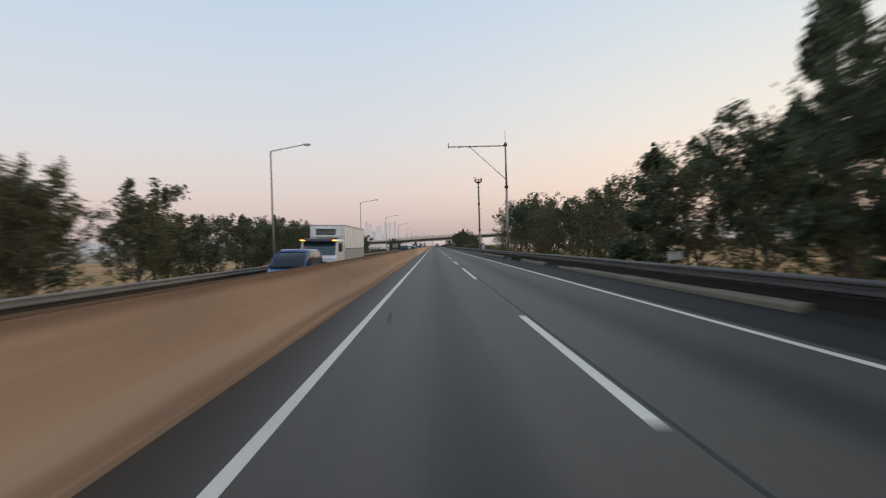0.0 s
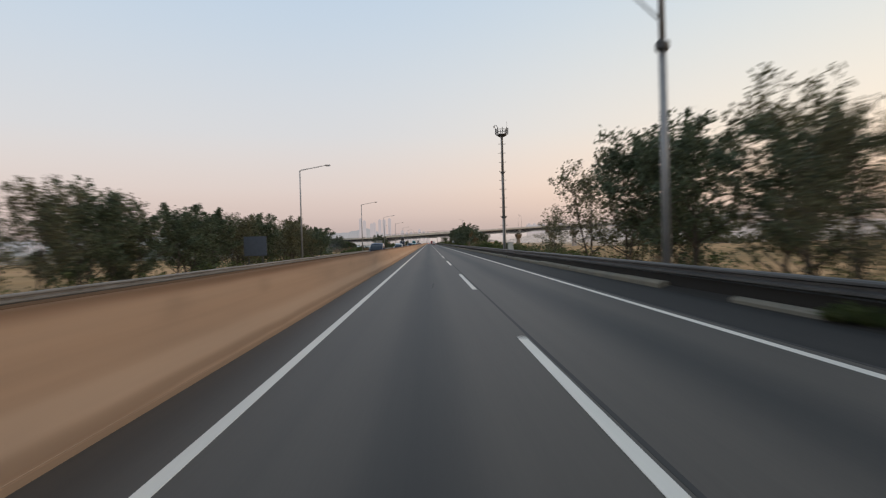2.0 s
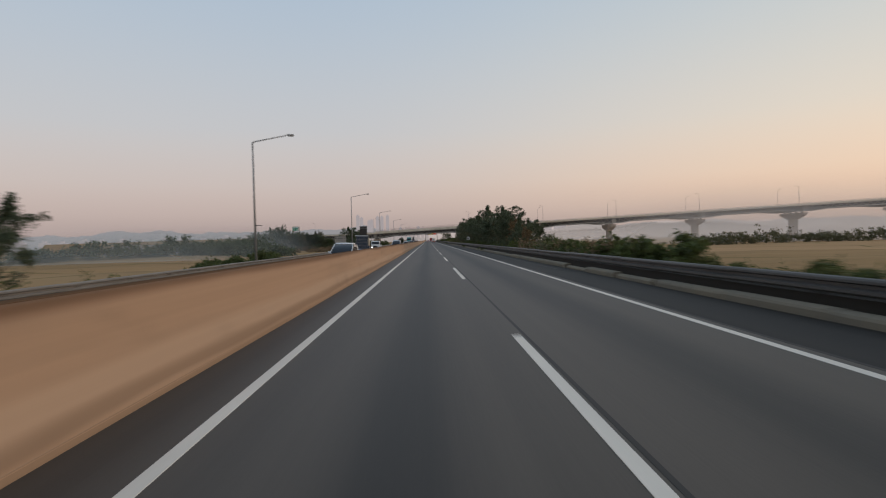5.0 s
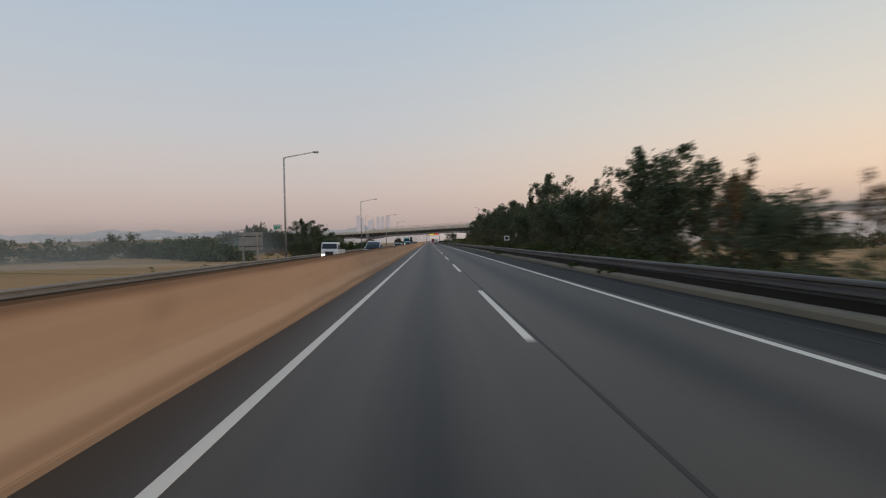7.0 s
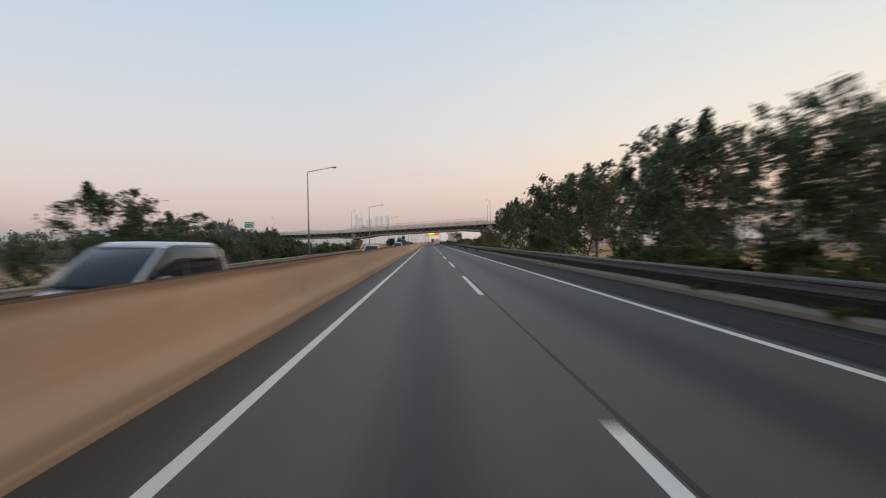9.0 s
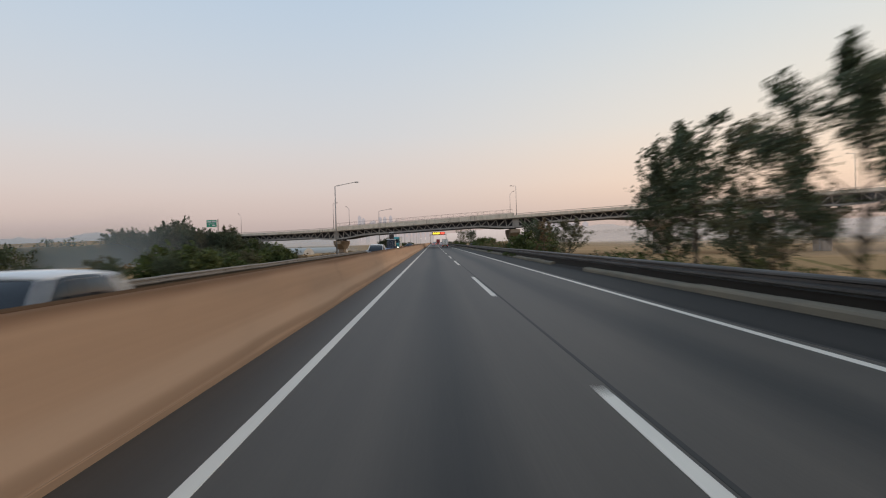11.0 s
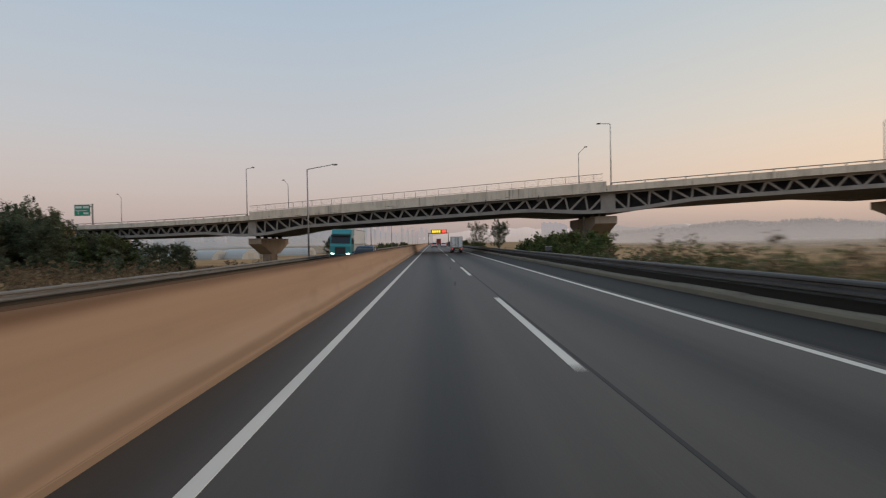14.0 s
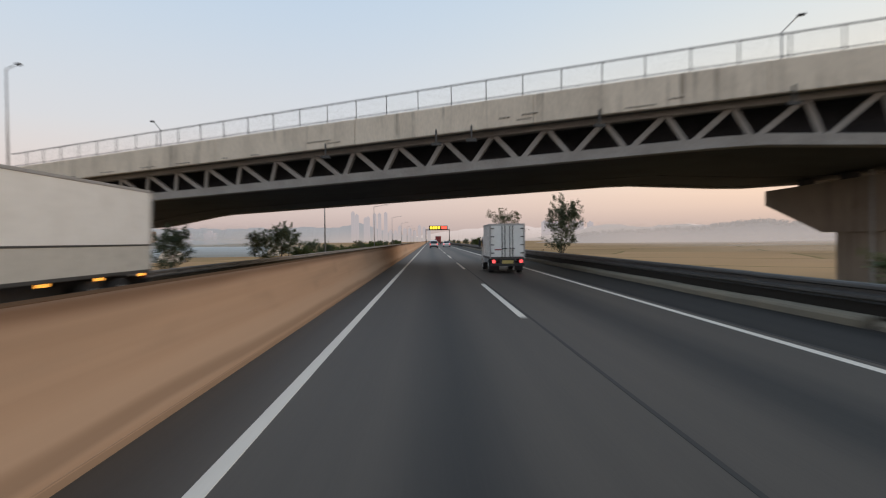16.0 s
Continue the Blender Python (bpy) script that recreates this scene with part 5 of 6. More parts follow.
brush(362, 408, 10.2, 14.5, 90, 0.9, 2.3, 126, M["leaf_shrub"], UG)
brush(362, 410, 10.2, 15.5, 80, 0.8, 2.0, 127, M["reed"], UB)
brush(364, 406, 10.4, 14.5, 40, 0.9, 2.2, 128, M["leaf_c"], UB)
brush(385, 416, 9.7, 13.0, 90, 0.5, 1.3, 142, M["leaf_b"], UG)
brush(320, 415, 9.8, 16, 90, 0.0, 0.9, 122, M["leaf_shrub"], UG)
brush(445, 640, 10, 22, 130, -0.6, 0.4, 125, M["reed"], UB, 0.16)
brush(8, 154, -17.6, -16.0, 110, 0.2, 1.1, 137, M["leaf_shrub"], UG)
brush(152, 350, -19.5, -16.2, 110, -0.2, 0.6, 139, M["leaf_shrub"], UG)
brush(350, 440, -28, -17.0, 190, -0.8, 0.5, 147, M["reed"], UB, 0.15)
brush(462, 486, -128, -76, 170, 2.5, 6.5, 129, M["leaf_a"], "dense dark green thicket below the overpass", 0.28)
brush(456, 482, -92, -47, 170, 0.4, 3.0, 134, M["leaf_a"], "dense dark green thicket below the overpass", 0.26)
brush(448, 470, -92, -44, 110, -0.8, 1.0, 135, M["reed"], "bank of dry brown reeds below the overpass", 0.22)
brush(503, 512, -92, -60, 130, 0.6, 2.6, 136, M["leaf_a"], "dense dark green thicket behind the overpass", 0.26)
brush(512, 530, -124, -84, 150, 0.6, 2.8, 138, M["leaf_a"], "dense dark green thicket behind the overpass", 0.28)
brush(395, 455, -66, -26, 200, -1.6, -0.1, 148, M["reed"], "bank of dry brown reeds below the highway", 0.22)


def grass_strip(x0, x1, y0, y1, n, seed, mat, h, label):
    g = np.random.RandomState(seed)
    x = g.uniform(x0, x1, n)
    y = g.uniform(y0, y1, n)
    z = np.interp(x, [-22.0, -16.2, -14.0, 8.9, 10.5, 14.0, 19.0], [-2.6, -0.62, -0.62, -0.3, -0.45, -1.6, -2.8])
    hh = h * g.uniform(0.4, 1.3, n) * (0.6 + 0.5 * np.sin(y * 0.21) * np.sin(y * 0.057 + 1))
    hh = np.maximum(hh, 0.08)
    an = g.uniform(0, 6.28, n)
    w = g.uniform(0.02, 0.06, n)
    lean = g.normal(size=(n, 2)) * 0.25
    base = np.stack([x, y, z - 0.05], 1)
    side = np.stack([np.cos(an) * w, np.sin(an) * w, 0 * w], 1)
    tip = base + np.stack([lean[:, 0] * hh, lean[:, 1] * hh, hh], 1)
    vv = np.stack([base - side, base + side, tip], 1).reshape(-1, 3)
    ob = new("grass", np_mesh("grass", vv, np.arange(3 * n).reshape(-1, 3), mat))
    return tagged(ob, label, "grass", kind="stuff")


grass_strip(8.3, 11.5, -10, 520, 60000, 1, M["leaf_shrub"], 0.42, "rough green verge grass behind the guard rail")
grass_strip(8.3, 12.5, -10, 520, 26000, 2, M["reed"], 0.50, "dry brown verge grass behind the guard rail")
grass_strip(-18.0, -14.5, -10, 520, 36000, 3, M["leaf_shrub"], 0.42, "rough green verge grass beside the opposite lanes")
grass_strip(-19.0, -14.6, -10, 520, 20000, 4, M["reed"], 0.55, "dry brown verge grass beside the opposite lanes")


def tree_belt(name, pts, h, seed, mat, n, label):
    """A far belt of woods: many leaf clumps in one mesh."""
    rng = random.Random(seed)
    centres, radii = [], []
    for i in range(n):
        u = rng.random() * (len(pts) - 1)
        k = int(u)
        p = Vector(pts[k]).lerp(Vector(pts[k + 1]), u - k)
        hh = h * max(0.2, 0.58 + 0.6 * noise.noise((u * 7, seed, 0)) + 0.5 * noise.noise((u * 23, seed, 2))) * min(1.0, 0.4 + 2.2 * u)
        z = rng.random() ** 0.8 * hh
        centres.append((p.x + rng.uniform(-6, 6), p.y + rng.uniform(-6, 6), p.z + z))
        radii.append(rng.uniform(0.8, 1.9) * h / 8)
    v, f = leaf_cloud(centres, radii, 26, 0.42 * h / 8, rng)
    ob = new(name, np_mesh(name, v, f, mat))
    return tagged(ob, label, "woods", kind="stuff")


tree_belt("woods", [(-56, 334, -3), (-105, 400, -3), (-150, 470, -3)], 8.5, 3, M["leaf_a"], 1400, "dark belt of trees across the fields")
tree_belt("woods", [(-150, 320, -3), (-120, 430, -3), (-100, 540, -3)], 9.5, 4, M["leaf_a"], 1300, "long belt of trees beyond the fields")
tree_belt("woods", [(100, 330, -3), (150, 345, -3), (190, 330, -3)], 6, 6, M["leaf_b"], 800, "low belt of bushes in the field")


# ---- distance ----
def hills(name, y, x0, x1, hmax, seed, mat, label, base=-4):
    n = 160
    verts, faces = [], []
    for i in range(n + 1):
        x = x0 + (x1 - x0) * i / n
        edge = min(1, 6 * min(i, n - i) / n)
        hh = hmax * edge * (0.72 + 0.26 * noise.noise((i * 0.07, seed, 0)) + 0.08 * noise.noise((i * 0.4, seed, 4)) + 0.05 * noise.noise((i * 1.7, seed, 7)))
        verts += [(x, y, base), (x, y + 60, base + max(2, hh)), (x, y + 400, base)]
    for i in range(n):
        a = 3 * i
        faces += [(a, a + 3, a + 4, a + 1), (a + 1, a + 4, a + 5, a + 2)]
    me = mesh_from(name, verts, faces)
    me.materials.append(mat)
    return tagged(new("backdrop", me), label, "hills", kind="structure")


# backdrops give off their haze and mist colours themselves
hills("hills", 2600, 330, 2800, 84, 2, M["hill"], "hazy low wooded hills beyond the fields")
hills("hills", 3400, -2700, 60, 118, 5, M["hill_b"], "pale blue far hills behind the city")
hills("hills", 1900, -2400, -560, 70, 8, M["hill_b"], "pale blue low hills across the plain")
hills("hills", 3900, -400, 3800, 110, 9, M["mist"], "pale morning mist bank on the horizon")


def ridge(pts, lump, seed, mat, label):
    """A wooded ridge far away: a rising bank with a ragged line of tree tops along pts (x, y, height)."""
    rng = random.Random(seed)
    n = 140
    verts, faces, centres, radii = [], [], [], []
    for i in range(n + 1):
        u = i / n * (len(pts) - 1)
        k = min(int(u), len(pts) - 2)
        p = Vector(pts[k]).lerp(Vector(pts[k + 1]), u - k)
        hh = max(1.0, p.z + lump * (noise.noise((i * 0.11, seed, 0)) + 0.5 * noise.noise((i * 0.37, seed, 3))))
        verts += [(p.x, p.y - 40, -4), (p.x, p.y, hh - 4), (p.x, p.y + 120, -4)]
        for q in range(7):
            centres.append((p.x + rng.uniform(-3, 3), p.y + rng.uniform(-12, 8), hh - 4 + rng.uniform(-3.0, 1.6)))
            radii.append(rng.uniform(0.9, 2.6))
    for i in range(n):
        a = 3 * i
        faces += [(a, a + 3, a + 4, a + 1), (a + 1, a + 4, a + 5, a + 2)]
    v1, f1 = leaf_cloud(centres, radii, 22, 0.8, rng)
    me = mesh_from("ridge", verts, faces)
    me.materials.append(mat)
    ob = tagged(new("backdrop", me), label, "hills", kind="structure")
    tops = new("woods", np_mesh("tree_tops", v1, f1, mat))
    tagged(tops, "ragged hazy tree tops along the far ridge", "woods", kind="stuff")
    return ob


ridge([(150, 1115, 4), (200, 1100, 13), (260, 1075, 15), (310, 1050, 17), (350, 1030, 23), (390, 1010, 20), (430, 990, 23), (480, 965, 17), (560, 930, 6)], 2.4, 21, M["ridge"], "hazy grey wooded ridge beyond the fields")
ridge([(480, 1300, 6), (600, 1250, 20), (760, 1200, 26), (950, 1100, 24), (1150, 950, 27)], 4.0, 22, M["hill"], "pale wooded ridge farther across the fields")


def mist_sheet(p0, p1, top, colour, alpha, label, fade=0.2, near=False):
    """A thin sheet that stands for ground mist and haze; it fades out upwards and towards both ends. Far sheets glow in
    the mist colour, near ones only scatter the sky's light.
    """
    m = bpy.data.materials.new("ground_mist")
    m.use_nodes = True
    nt = m.node_tree
    nt.nodes.clear()
    N, L = nt.nodes.new, nt.links.new
    out, tr, mx = N("ShaderNodeOutputMaterial"), N("ShaderNodeBsdfTransparent"), N("ShaderNodeMixShader")
    tc, sep, gen, nz = N("ShaderNodeTexCoord"), N("ShaderNodeSeparateXYZ"), N("ShaderNodeSeparateXYZ"), N("ShaderNodeTexNoise")
    L(tc.outputs["Object"], sep.inputs[0])
    L(tc.outputs["Generated"], gen.inputs[0])
    nz.inputs["Scale"].default_value = 0.4 / top
    L(tc.outputs["Object"], nz.inputs["Vector"])
    ad = N("ShaderNodeMath")
    ad.operation = "MULTIPLY_ADD"
    L(nz.outputs["Fac"], ad.inputs[0])
    ad.inputs[1].default_value = -top * 0.4
    L(sep.outputs["Z"], ad.inputs[2])
    last = None
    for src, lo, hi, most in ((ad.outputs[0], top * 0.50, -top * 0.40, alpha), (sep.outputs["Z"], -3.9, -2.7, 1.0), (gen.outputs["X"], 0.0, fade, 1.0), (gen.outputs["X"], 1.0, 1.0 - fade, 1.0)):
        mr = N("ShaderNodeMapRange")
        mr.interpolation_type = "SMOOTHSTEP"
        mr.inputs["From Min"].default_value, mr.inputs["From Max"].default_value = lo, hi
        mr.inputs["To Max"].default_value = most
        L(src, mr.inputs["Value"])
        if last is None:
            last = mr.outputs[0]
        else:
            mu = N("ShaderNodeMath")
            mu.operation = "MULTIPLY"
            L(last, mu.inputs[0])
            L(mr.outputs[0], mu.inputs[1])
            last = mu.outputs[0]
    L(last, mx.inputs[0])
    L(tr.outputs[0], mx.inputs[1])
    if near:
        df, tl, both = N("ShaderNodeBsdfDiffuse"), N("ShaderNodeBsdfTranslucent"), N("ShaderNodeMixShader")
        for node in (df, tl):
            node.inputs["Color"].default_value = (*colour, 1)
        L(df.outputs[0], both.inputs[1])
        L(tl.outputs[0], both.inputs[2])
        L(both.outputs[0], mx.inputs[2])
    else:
        # far sheets emit the haze colour instead of being lit
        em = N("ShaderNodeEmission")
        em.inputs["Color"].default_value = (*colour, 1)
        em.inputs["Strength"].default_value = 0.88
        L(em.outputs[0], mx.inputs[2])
    L(mx.outputs[0], out.inputs["Surface"])
    me = mesh_from("mist", [(p0[0], p0[1], -4), (p1[0], p1[1], -4), (p1[0], p1[1], top), (p0[0], p0[1], top)], [(0, 1, 2, 3)])
    me.materials.append(m)
    ob = new("backdrop", me)
    ob.visible_shadow = False
    return tagged(ob, label, "mist", kind="structure")


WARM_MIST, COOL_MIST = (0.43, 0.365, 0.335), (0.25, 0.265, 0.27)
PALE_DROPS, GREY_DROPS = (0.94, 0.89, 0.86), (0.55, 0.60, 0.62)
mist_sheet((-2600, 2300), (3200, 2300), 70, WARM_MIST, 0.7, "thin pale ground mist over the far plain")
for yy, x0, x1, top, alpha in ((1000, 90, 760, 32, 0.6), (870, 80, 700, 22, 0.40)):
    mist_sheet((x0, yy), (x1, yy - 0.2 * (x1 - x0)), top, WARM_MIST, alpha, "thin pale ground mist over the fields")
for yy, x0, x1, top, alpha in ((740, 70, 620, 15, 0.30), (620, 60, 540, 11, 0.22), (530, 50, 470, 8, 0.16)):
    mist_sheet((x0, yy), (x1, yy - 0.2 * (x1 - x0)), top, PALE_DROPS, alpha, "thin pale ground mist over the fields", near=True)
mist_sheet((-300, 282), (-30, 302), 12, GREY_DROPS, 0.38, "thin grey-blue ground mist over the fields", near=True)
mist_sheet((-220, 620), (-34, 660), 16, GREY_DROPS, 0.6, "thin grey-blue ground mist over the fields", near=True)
mist_sheet((62, 401), (300, 300), 38, PALE_DROPS, 0.62, "thin pale sheet standing for the haze before the overpass", 0.3, True)
mist_sheet((-210, 446), (-58, 440), 22, GREY_DROPS, 0.55, "thin grey-blue sheet standing for the haze before the woods", 0.25, True)
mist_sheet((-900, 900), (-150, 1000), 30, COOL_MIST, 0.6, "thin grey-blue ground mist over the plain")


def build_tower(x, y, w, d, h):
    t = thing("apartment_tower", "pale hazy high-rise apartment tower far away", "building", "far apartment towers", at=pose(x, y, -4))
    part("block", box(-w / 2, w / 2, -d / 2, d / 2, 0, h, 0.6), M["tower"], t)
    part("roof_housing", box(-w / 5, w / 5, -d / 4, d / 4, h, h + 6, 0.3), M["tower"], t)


rng_t = random.Random(12)
for i in range(7):
    build_tower(-395 + i * 27, 3300 + rng_t.uniform(-80, 80), 17, 22, rng_t.choice((138, 146, 154, 126)))
for i in range(9):
    build_tower(560 + i * 28, 3150 + rng_t.uniform(-40, 40), 26, 20, rng_t.uniform(80, 92))
for i in range(10):
    build_tower(-220 + i * 24, 3200 + rng_t.uniform(-60, 60), 17, 20, rng_t.uniform(52, 80))
for i in range(16):
    build_tower(-1500 + i * 62 + rng_t.uniform(-15, 15), 1880, 26, 20, rng_t.uniform(20, 32))


def build_greenhouse(x, y, rz, ln):
    g = thing("greenhouse", "long white film greenhouse tunnel in the fields", "greenhouse", "greenhouses in the fields", at=pose(x, y, -3.1, 0, 0, rz))
    prof = [(4.0 * math.cos(math.pi * k / 12), 3.4 * math.sin(math.pi * k / 12)) for k in range(13)]
    part("film_cover", sweep_profile(prof, 0, ln), M["greenhouse"], g)
    part("door", box(-1.2, 1.2, -0.06, 0.0, 0, 2.2), M["sign_back"], g)


for i in range(5):
    build_greenhouse(-62 - i * 10, 560, 62, 30)
build_greenhouse(-52, 610, 75, 40)


# ---- vehicles ----
def loft(bm, stations, caps=True):
    """Stations of (y, list of (x, z)) drawn into one skin."""
    rings = [[bm.verts.new((x, y, z)) for x, z in sec] for y, sec in stations]
    n = len(rings[0])
    for a, b in zip(rings, rings[1:]):
        for k in range(n):
            bm.faces.new((a[k], a[(k + 1) % n], b[(k + 1) % n], b[k]))
    if caps:
        bm.faces.new(rings[0][::-1])
        bm.faces.new(rings[-1])
    return bm


def body_section(w, z0, z1):
    """A rounded lower-body section: sill, flank and shoulder."""
    h = z1 - z0
    half = [(w * 0.86, z0), (w * 0.97, z0 + h * 0.12), (w, z0 + h * 0.45), (w * 0.985, z0 + h * 0.80), (w * 0.93, z0 + h * 0.95), (w * 0.80, z1)]
    return [(-x, z) for x, z in half] + [(x, z) for x, z in reversed(half)]


def cabin_section(wb, wt, z0, z1):
    half = [(wb, z0), (wb * 0.55 + wt * 0.45, z0 + (z1 - z0) * 0.55), (wt * 1.02, z1 - 0.05), (wt * 0.86, z1)]
    return [(-x, z) for x, z in half] + [(x, z) for x, z in reversed(half)]


def add_wheels(car, pts, r, w):
    for x, y in pts:
        s = math.copysign(1, x)
        t = bmesh.new()
        xs = [x - s * w, x - s * w * 0.9, x - s * w * 0.1, x]
        rs = [r * 0.93, r, r, r * 0.93]
        add_tube(t, [(a, y, r) for a in xs], rs, 20)
        wh = part("wheel", t, M["rubber"], car, "black tyre on a light alloy rim", smooth=False)
        d = bmesh.new()
        add_tube(d, [(x - s * 0.02, y, r), (x + s * 0.012, y, r), (x + s * 0.02, y, r)], [r * 0.62, r * 0.60, r * 0.2], 16)
        part("rim", d, M["chrome"], wh)


def build_car(name, label, paint, at, ln, w, h, style, lit_front=False, lit_rear=False):
    """A car facing +y. style: suv, sedan, van."""
    car = thing(name, label, "car", at=at)
    L2, W = ln / 2, w / 2
    z0 = 0.24
    belt = {"suv": 0.98, "sedan": 0.88, "van": 1.08}[style]
    hood = {"suv": 0.96, "sedan": 0.80, "van": 0.98}[style]
    st = {
        "suv": [(-L2, 0.88, 0.36, 0.86), (-L2 + 0.12, 0.96, 0.30, 0.98), (-L2 + 0.7, 1.0, z0, belt), (0.2, 1.0, z0, belt), (L2 - 1.35, 1.0, z0, belt), (L2 - 0.55, 0.97, z0, hood - 0.06), (L2 - 0.15, 0.90, 0.26, 0.80), (L2, 0.76, 0.34, 0.62)],
        "sedan": [(-L2, 0.86, 0.36, 0.78), (-L2 + 0.14, 0.95, 0.28, 0.94), (-L2 + 0.9, 1.0, z0, 0.95), (0.2, 1.0, z0, belt), (L2 - 1.5, 1.0, z0, belt), (L2 - 0.6, 0.96, z0, hood - 0.06), (L2 - 0.16, 0.90, 0.26, 0.68), (L2, 0.76, 0.32, 0.52)],
        "van": [(-L2, 0.92, 0.34, 1.04), (-L2 + 0.10, 0.98, 0.28, belt), (-L2 + 0.7, 1.0, z0, belt), (0.2, 1.0, z0, belt), (L2 - 1.1, 1.0, z0, belt), (L2 - 0.5, 0.97, z0, hood), (L2 - 0.15, 0.92, 0.26, 0.84), (L2, 0.80, 0.34, 0.64)],
    }[style]
    part("body", loft(bmesh.new(), [(y, body_section(W * k, a, b)) for y, k, a, b in st]), paint, car, smooth=True)
    gl = {
        "suv": [(-L2 + 0.10, 0.60, belt + 0.03), (-L2 + 0.42, 0.88, h - 0.12), (-L2 + 0.95, 0.92, h - 0.01), (-0.25, 0.92, h), (0.28, 0.88, h - 0.07), (L2 - 1.05, 0.70, belt + 0.02)],
        "sedan": [(-L2 + 0.62, 0.62, belt + 0.08), (-L2 + 1.25, 0.86, h - 0.05), (-L2 + 1.7, 0.90, h), (0.1, 0.90, h), (0.5, 0.86, h - 0.06), (L2 - 1.35, 0.70, belt + 0.02)],
        "van": [(-L2 + 0.06, 0.80, belt + 0.03), (-L2 + 0.22, 0.93, h - 0.14), (-L2 + 0.7, 0.95, h - 0.01), (0.3, 0.95, h), (0.8, 0.90, h - 0.09), (L2 - 0.55, 0.74, belt + 0.0)],
    }[style]
    cab = loft(bmesh.new(), [(y, cabin_section(W * 0.90, W * (0.62 + 0.16 * k), belt - 0.06, z)) for y, k, z in gl])
    glass = part("cabin_glass", cab, M["glass"], car, "dark tinted windows", smooth=True)
    # painted roof skin and pillars over the glass
    roof = bmesh.new()
    mid = gl[1:5]
    loft(roof, [(y, [(-W * (0.62 + 0.16 * k) * 1.035, z - 0.09), (-W * (0.62 + 0.16 * k) * 0.9, z + 0.022), (0, z + 0.04), (W * (0.62 + 0.16 * k) * 0.9, z + 0.022), (W * (0.62 + 0.16 * k) * 1.035, z - 0.09), (0, z - 0.03)]) for y, k, z in mid])
    part("roof", roof, paint, car, smooth=True)
    for sx in (-1, 1):
        k = gl[1][1]
        p = bmesh.new()
        beam(p, (sx * W * 0.885, gl[0][0] + 0.05, belt - 0.02), (sx * W * (0.62 + 0.16 * k) * 0.98, gl[1][0], gl[1][2] - 0.03), 0.07, 0.13)
        part("rear_pillar", p, paint, car)
        p = bmesh.new()
        beam(p, (sx * W * 0.88, gl[5][0] - 0.05, belt - 0.01), (sx * W * (0.62 + 0.16 * gl[4][1]) * 0.98, gl[4][0], gl[4][2] - 0.03), 0.045, 0.06)
        part("front_pillar", p, paint, car)
        p = bmesh.new()
        beam(p, (sx * W * 0.90, -0.15, belt - 0.03), (sx * W * 0.755, -0.12, h - 0.06), 0.05, 0.12)
        part("side_pillar", p, M["trim"], car)
        part("mirror", box(min(sx * W * 0.93, sx * W * 1.12), max(sx * W * 0.93, sx * W * 1.12), L2 - 1.62, L2 - 1.45, belt - 0.02, belt + 0.14, 0.03), paint, car)
        hz = st[-2][3]
        part("headlight", box(min(sx * W * 0.52, sx * W * 0.88), max(sx * W * 0.52, sx * W * 0.88), L2 - 0.24, L2 - 0.04, hz - 0.20, hz - 0.04, 0.04), M["head"] if lit_front else M["head_off"], car)
        tz = belt - 0.06
        part("tail_light", box(min(sx * W * 0.62, sx * W * 0.955), max(sx * W * 0.62, sx * W * 0.955), -L2 - 0.02, -L2 + 0.24, tz - 0.22, tz + 0.02, 0.03), M["tail"] if lit_rear else M["tail_off"], car)
    part("rear_bumper", box(-W * 0.88, W * 0.88, -L2 - 0.05, -L2 + 0.2, 0.30, 0.56, 0.05), M["trim"] if style != "sedan" else paint, car)
    part("front_bumper", box(-W * 0.80, W * 0.80, L2 - 0.2, L2 + 0.04, 0.26, 0.44, 0.05), M["trim"], car)
    part("grille", box(-W * 0.45, W * 0.45, L2 - 0.15, L2 + 0.015, 0.48, 0.62, 0.02), M["trim"], car)
    part("number_plate", box(-0.26, 0.26, -L2 - 0.03, -L2 + 0.1, 0.66, 0.78, 0.005), M["plate_white"], car)
    part("number_plate", box(-0.26, 0.26, L2 + 0.0, L2 + 0.05, 0.44, 0.55, 0.005), M["plate_white"], car)
    if style == "van":
        for z in (0.70,):
            part("side_moulding", box(-W * 1.012, W * 1.012, -L2 + 0.5, L2 - 0.9, z, z + 0.06, 0.01), M["trim"], car)
    wb = ln * 0.30
    add_wheels(car, [(sx * (W - 0.01), yy) for sx in (-1, 1) for yy in (-wb, wb + 0.05)], 0.33 if style != "suv" else 0.35, 0.22)
    return car


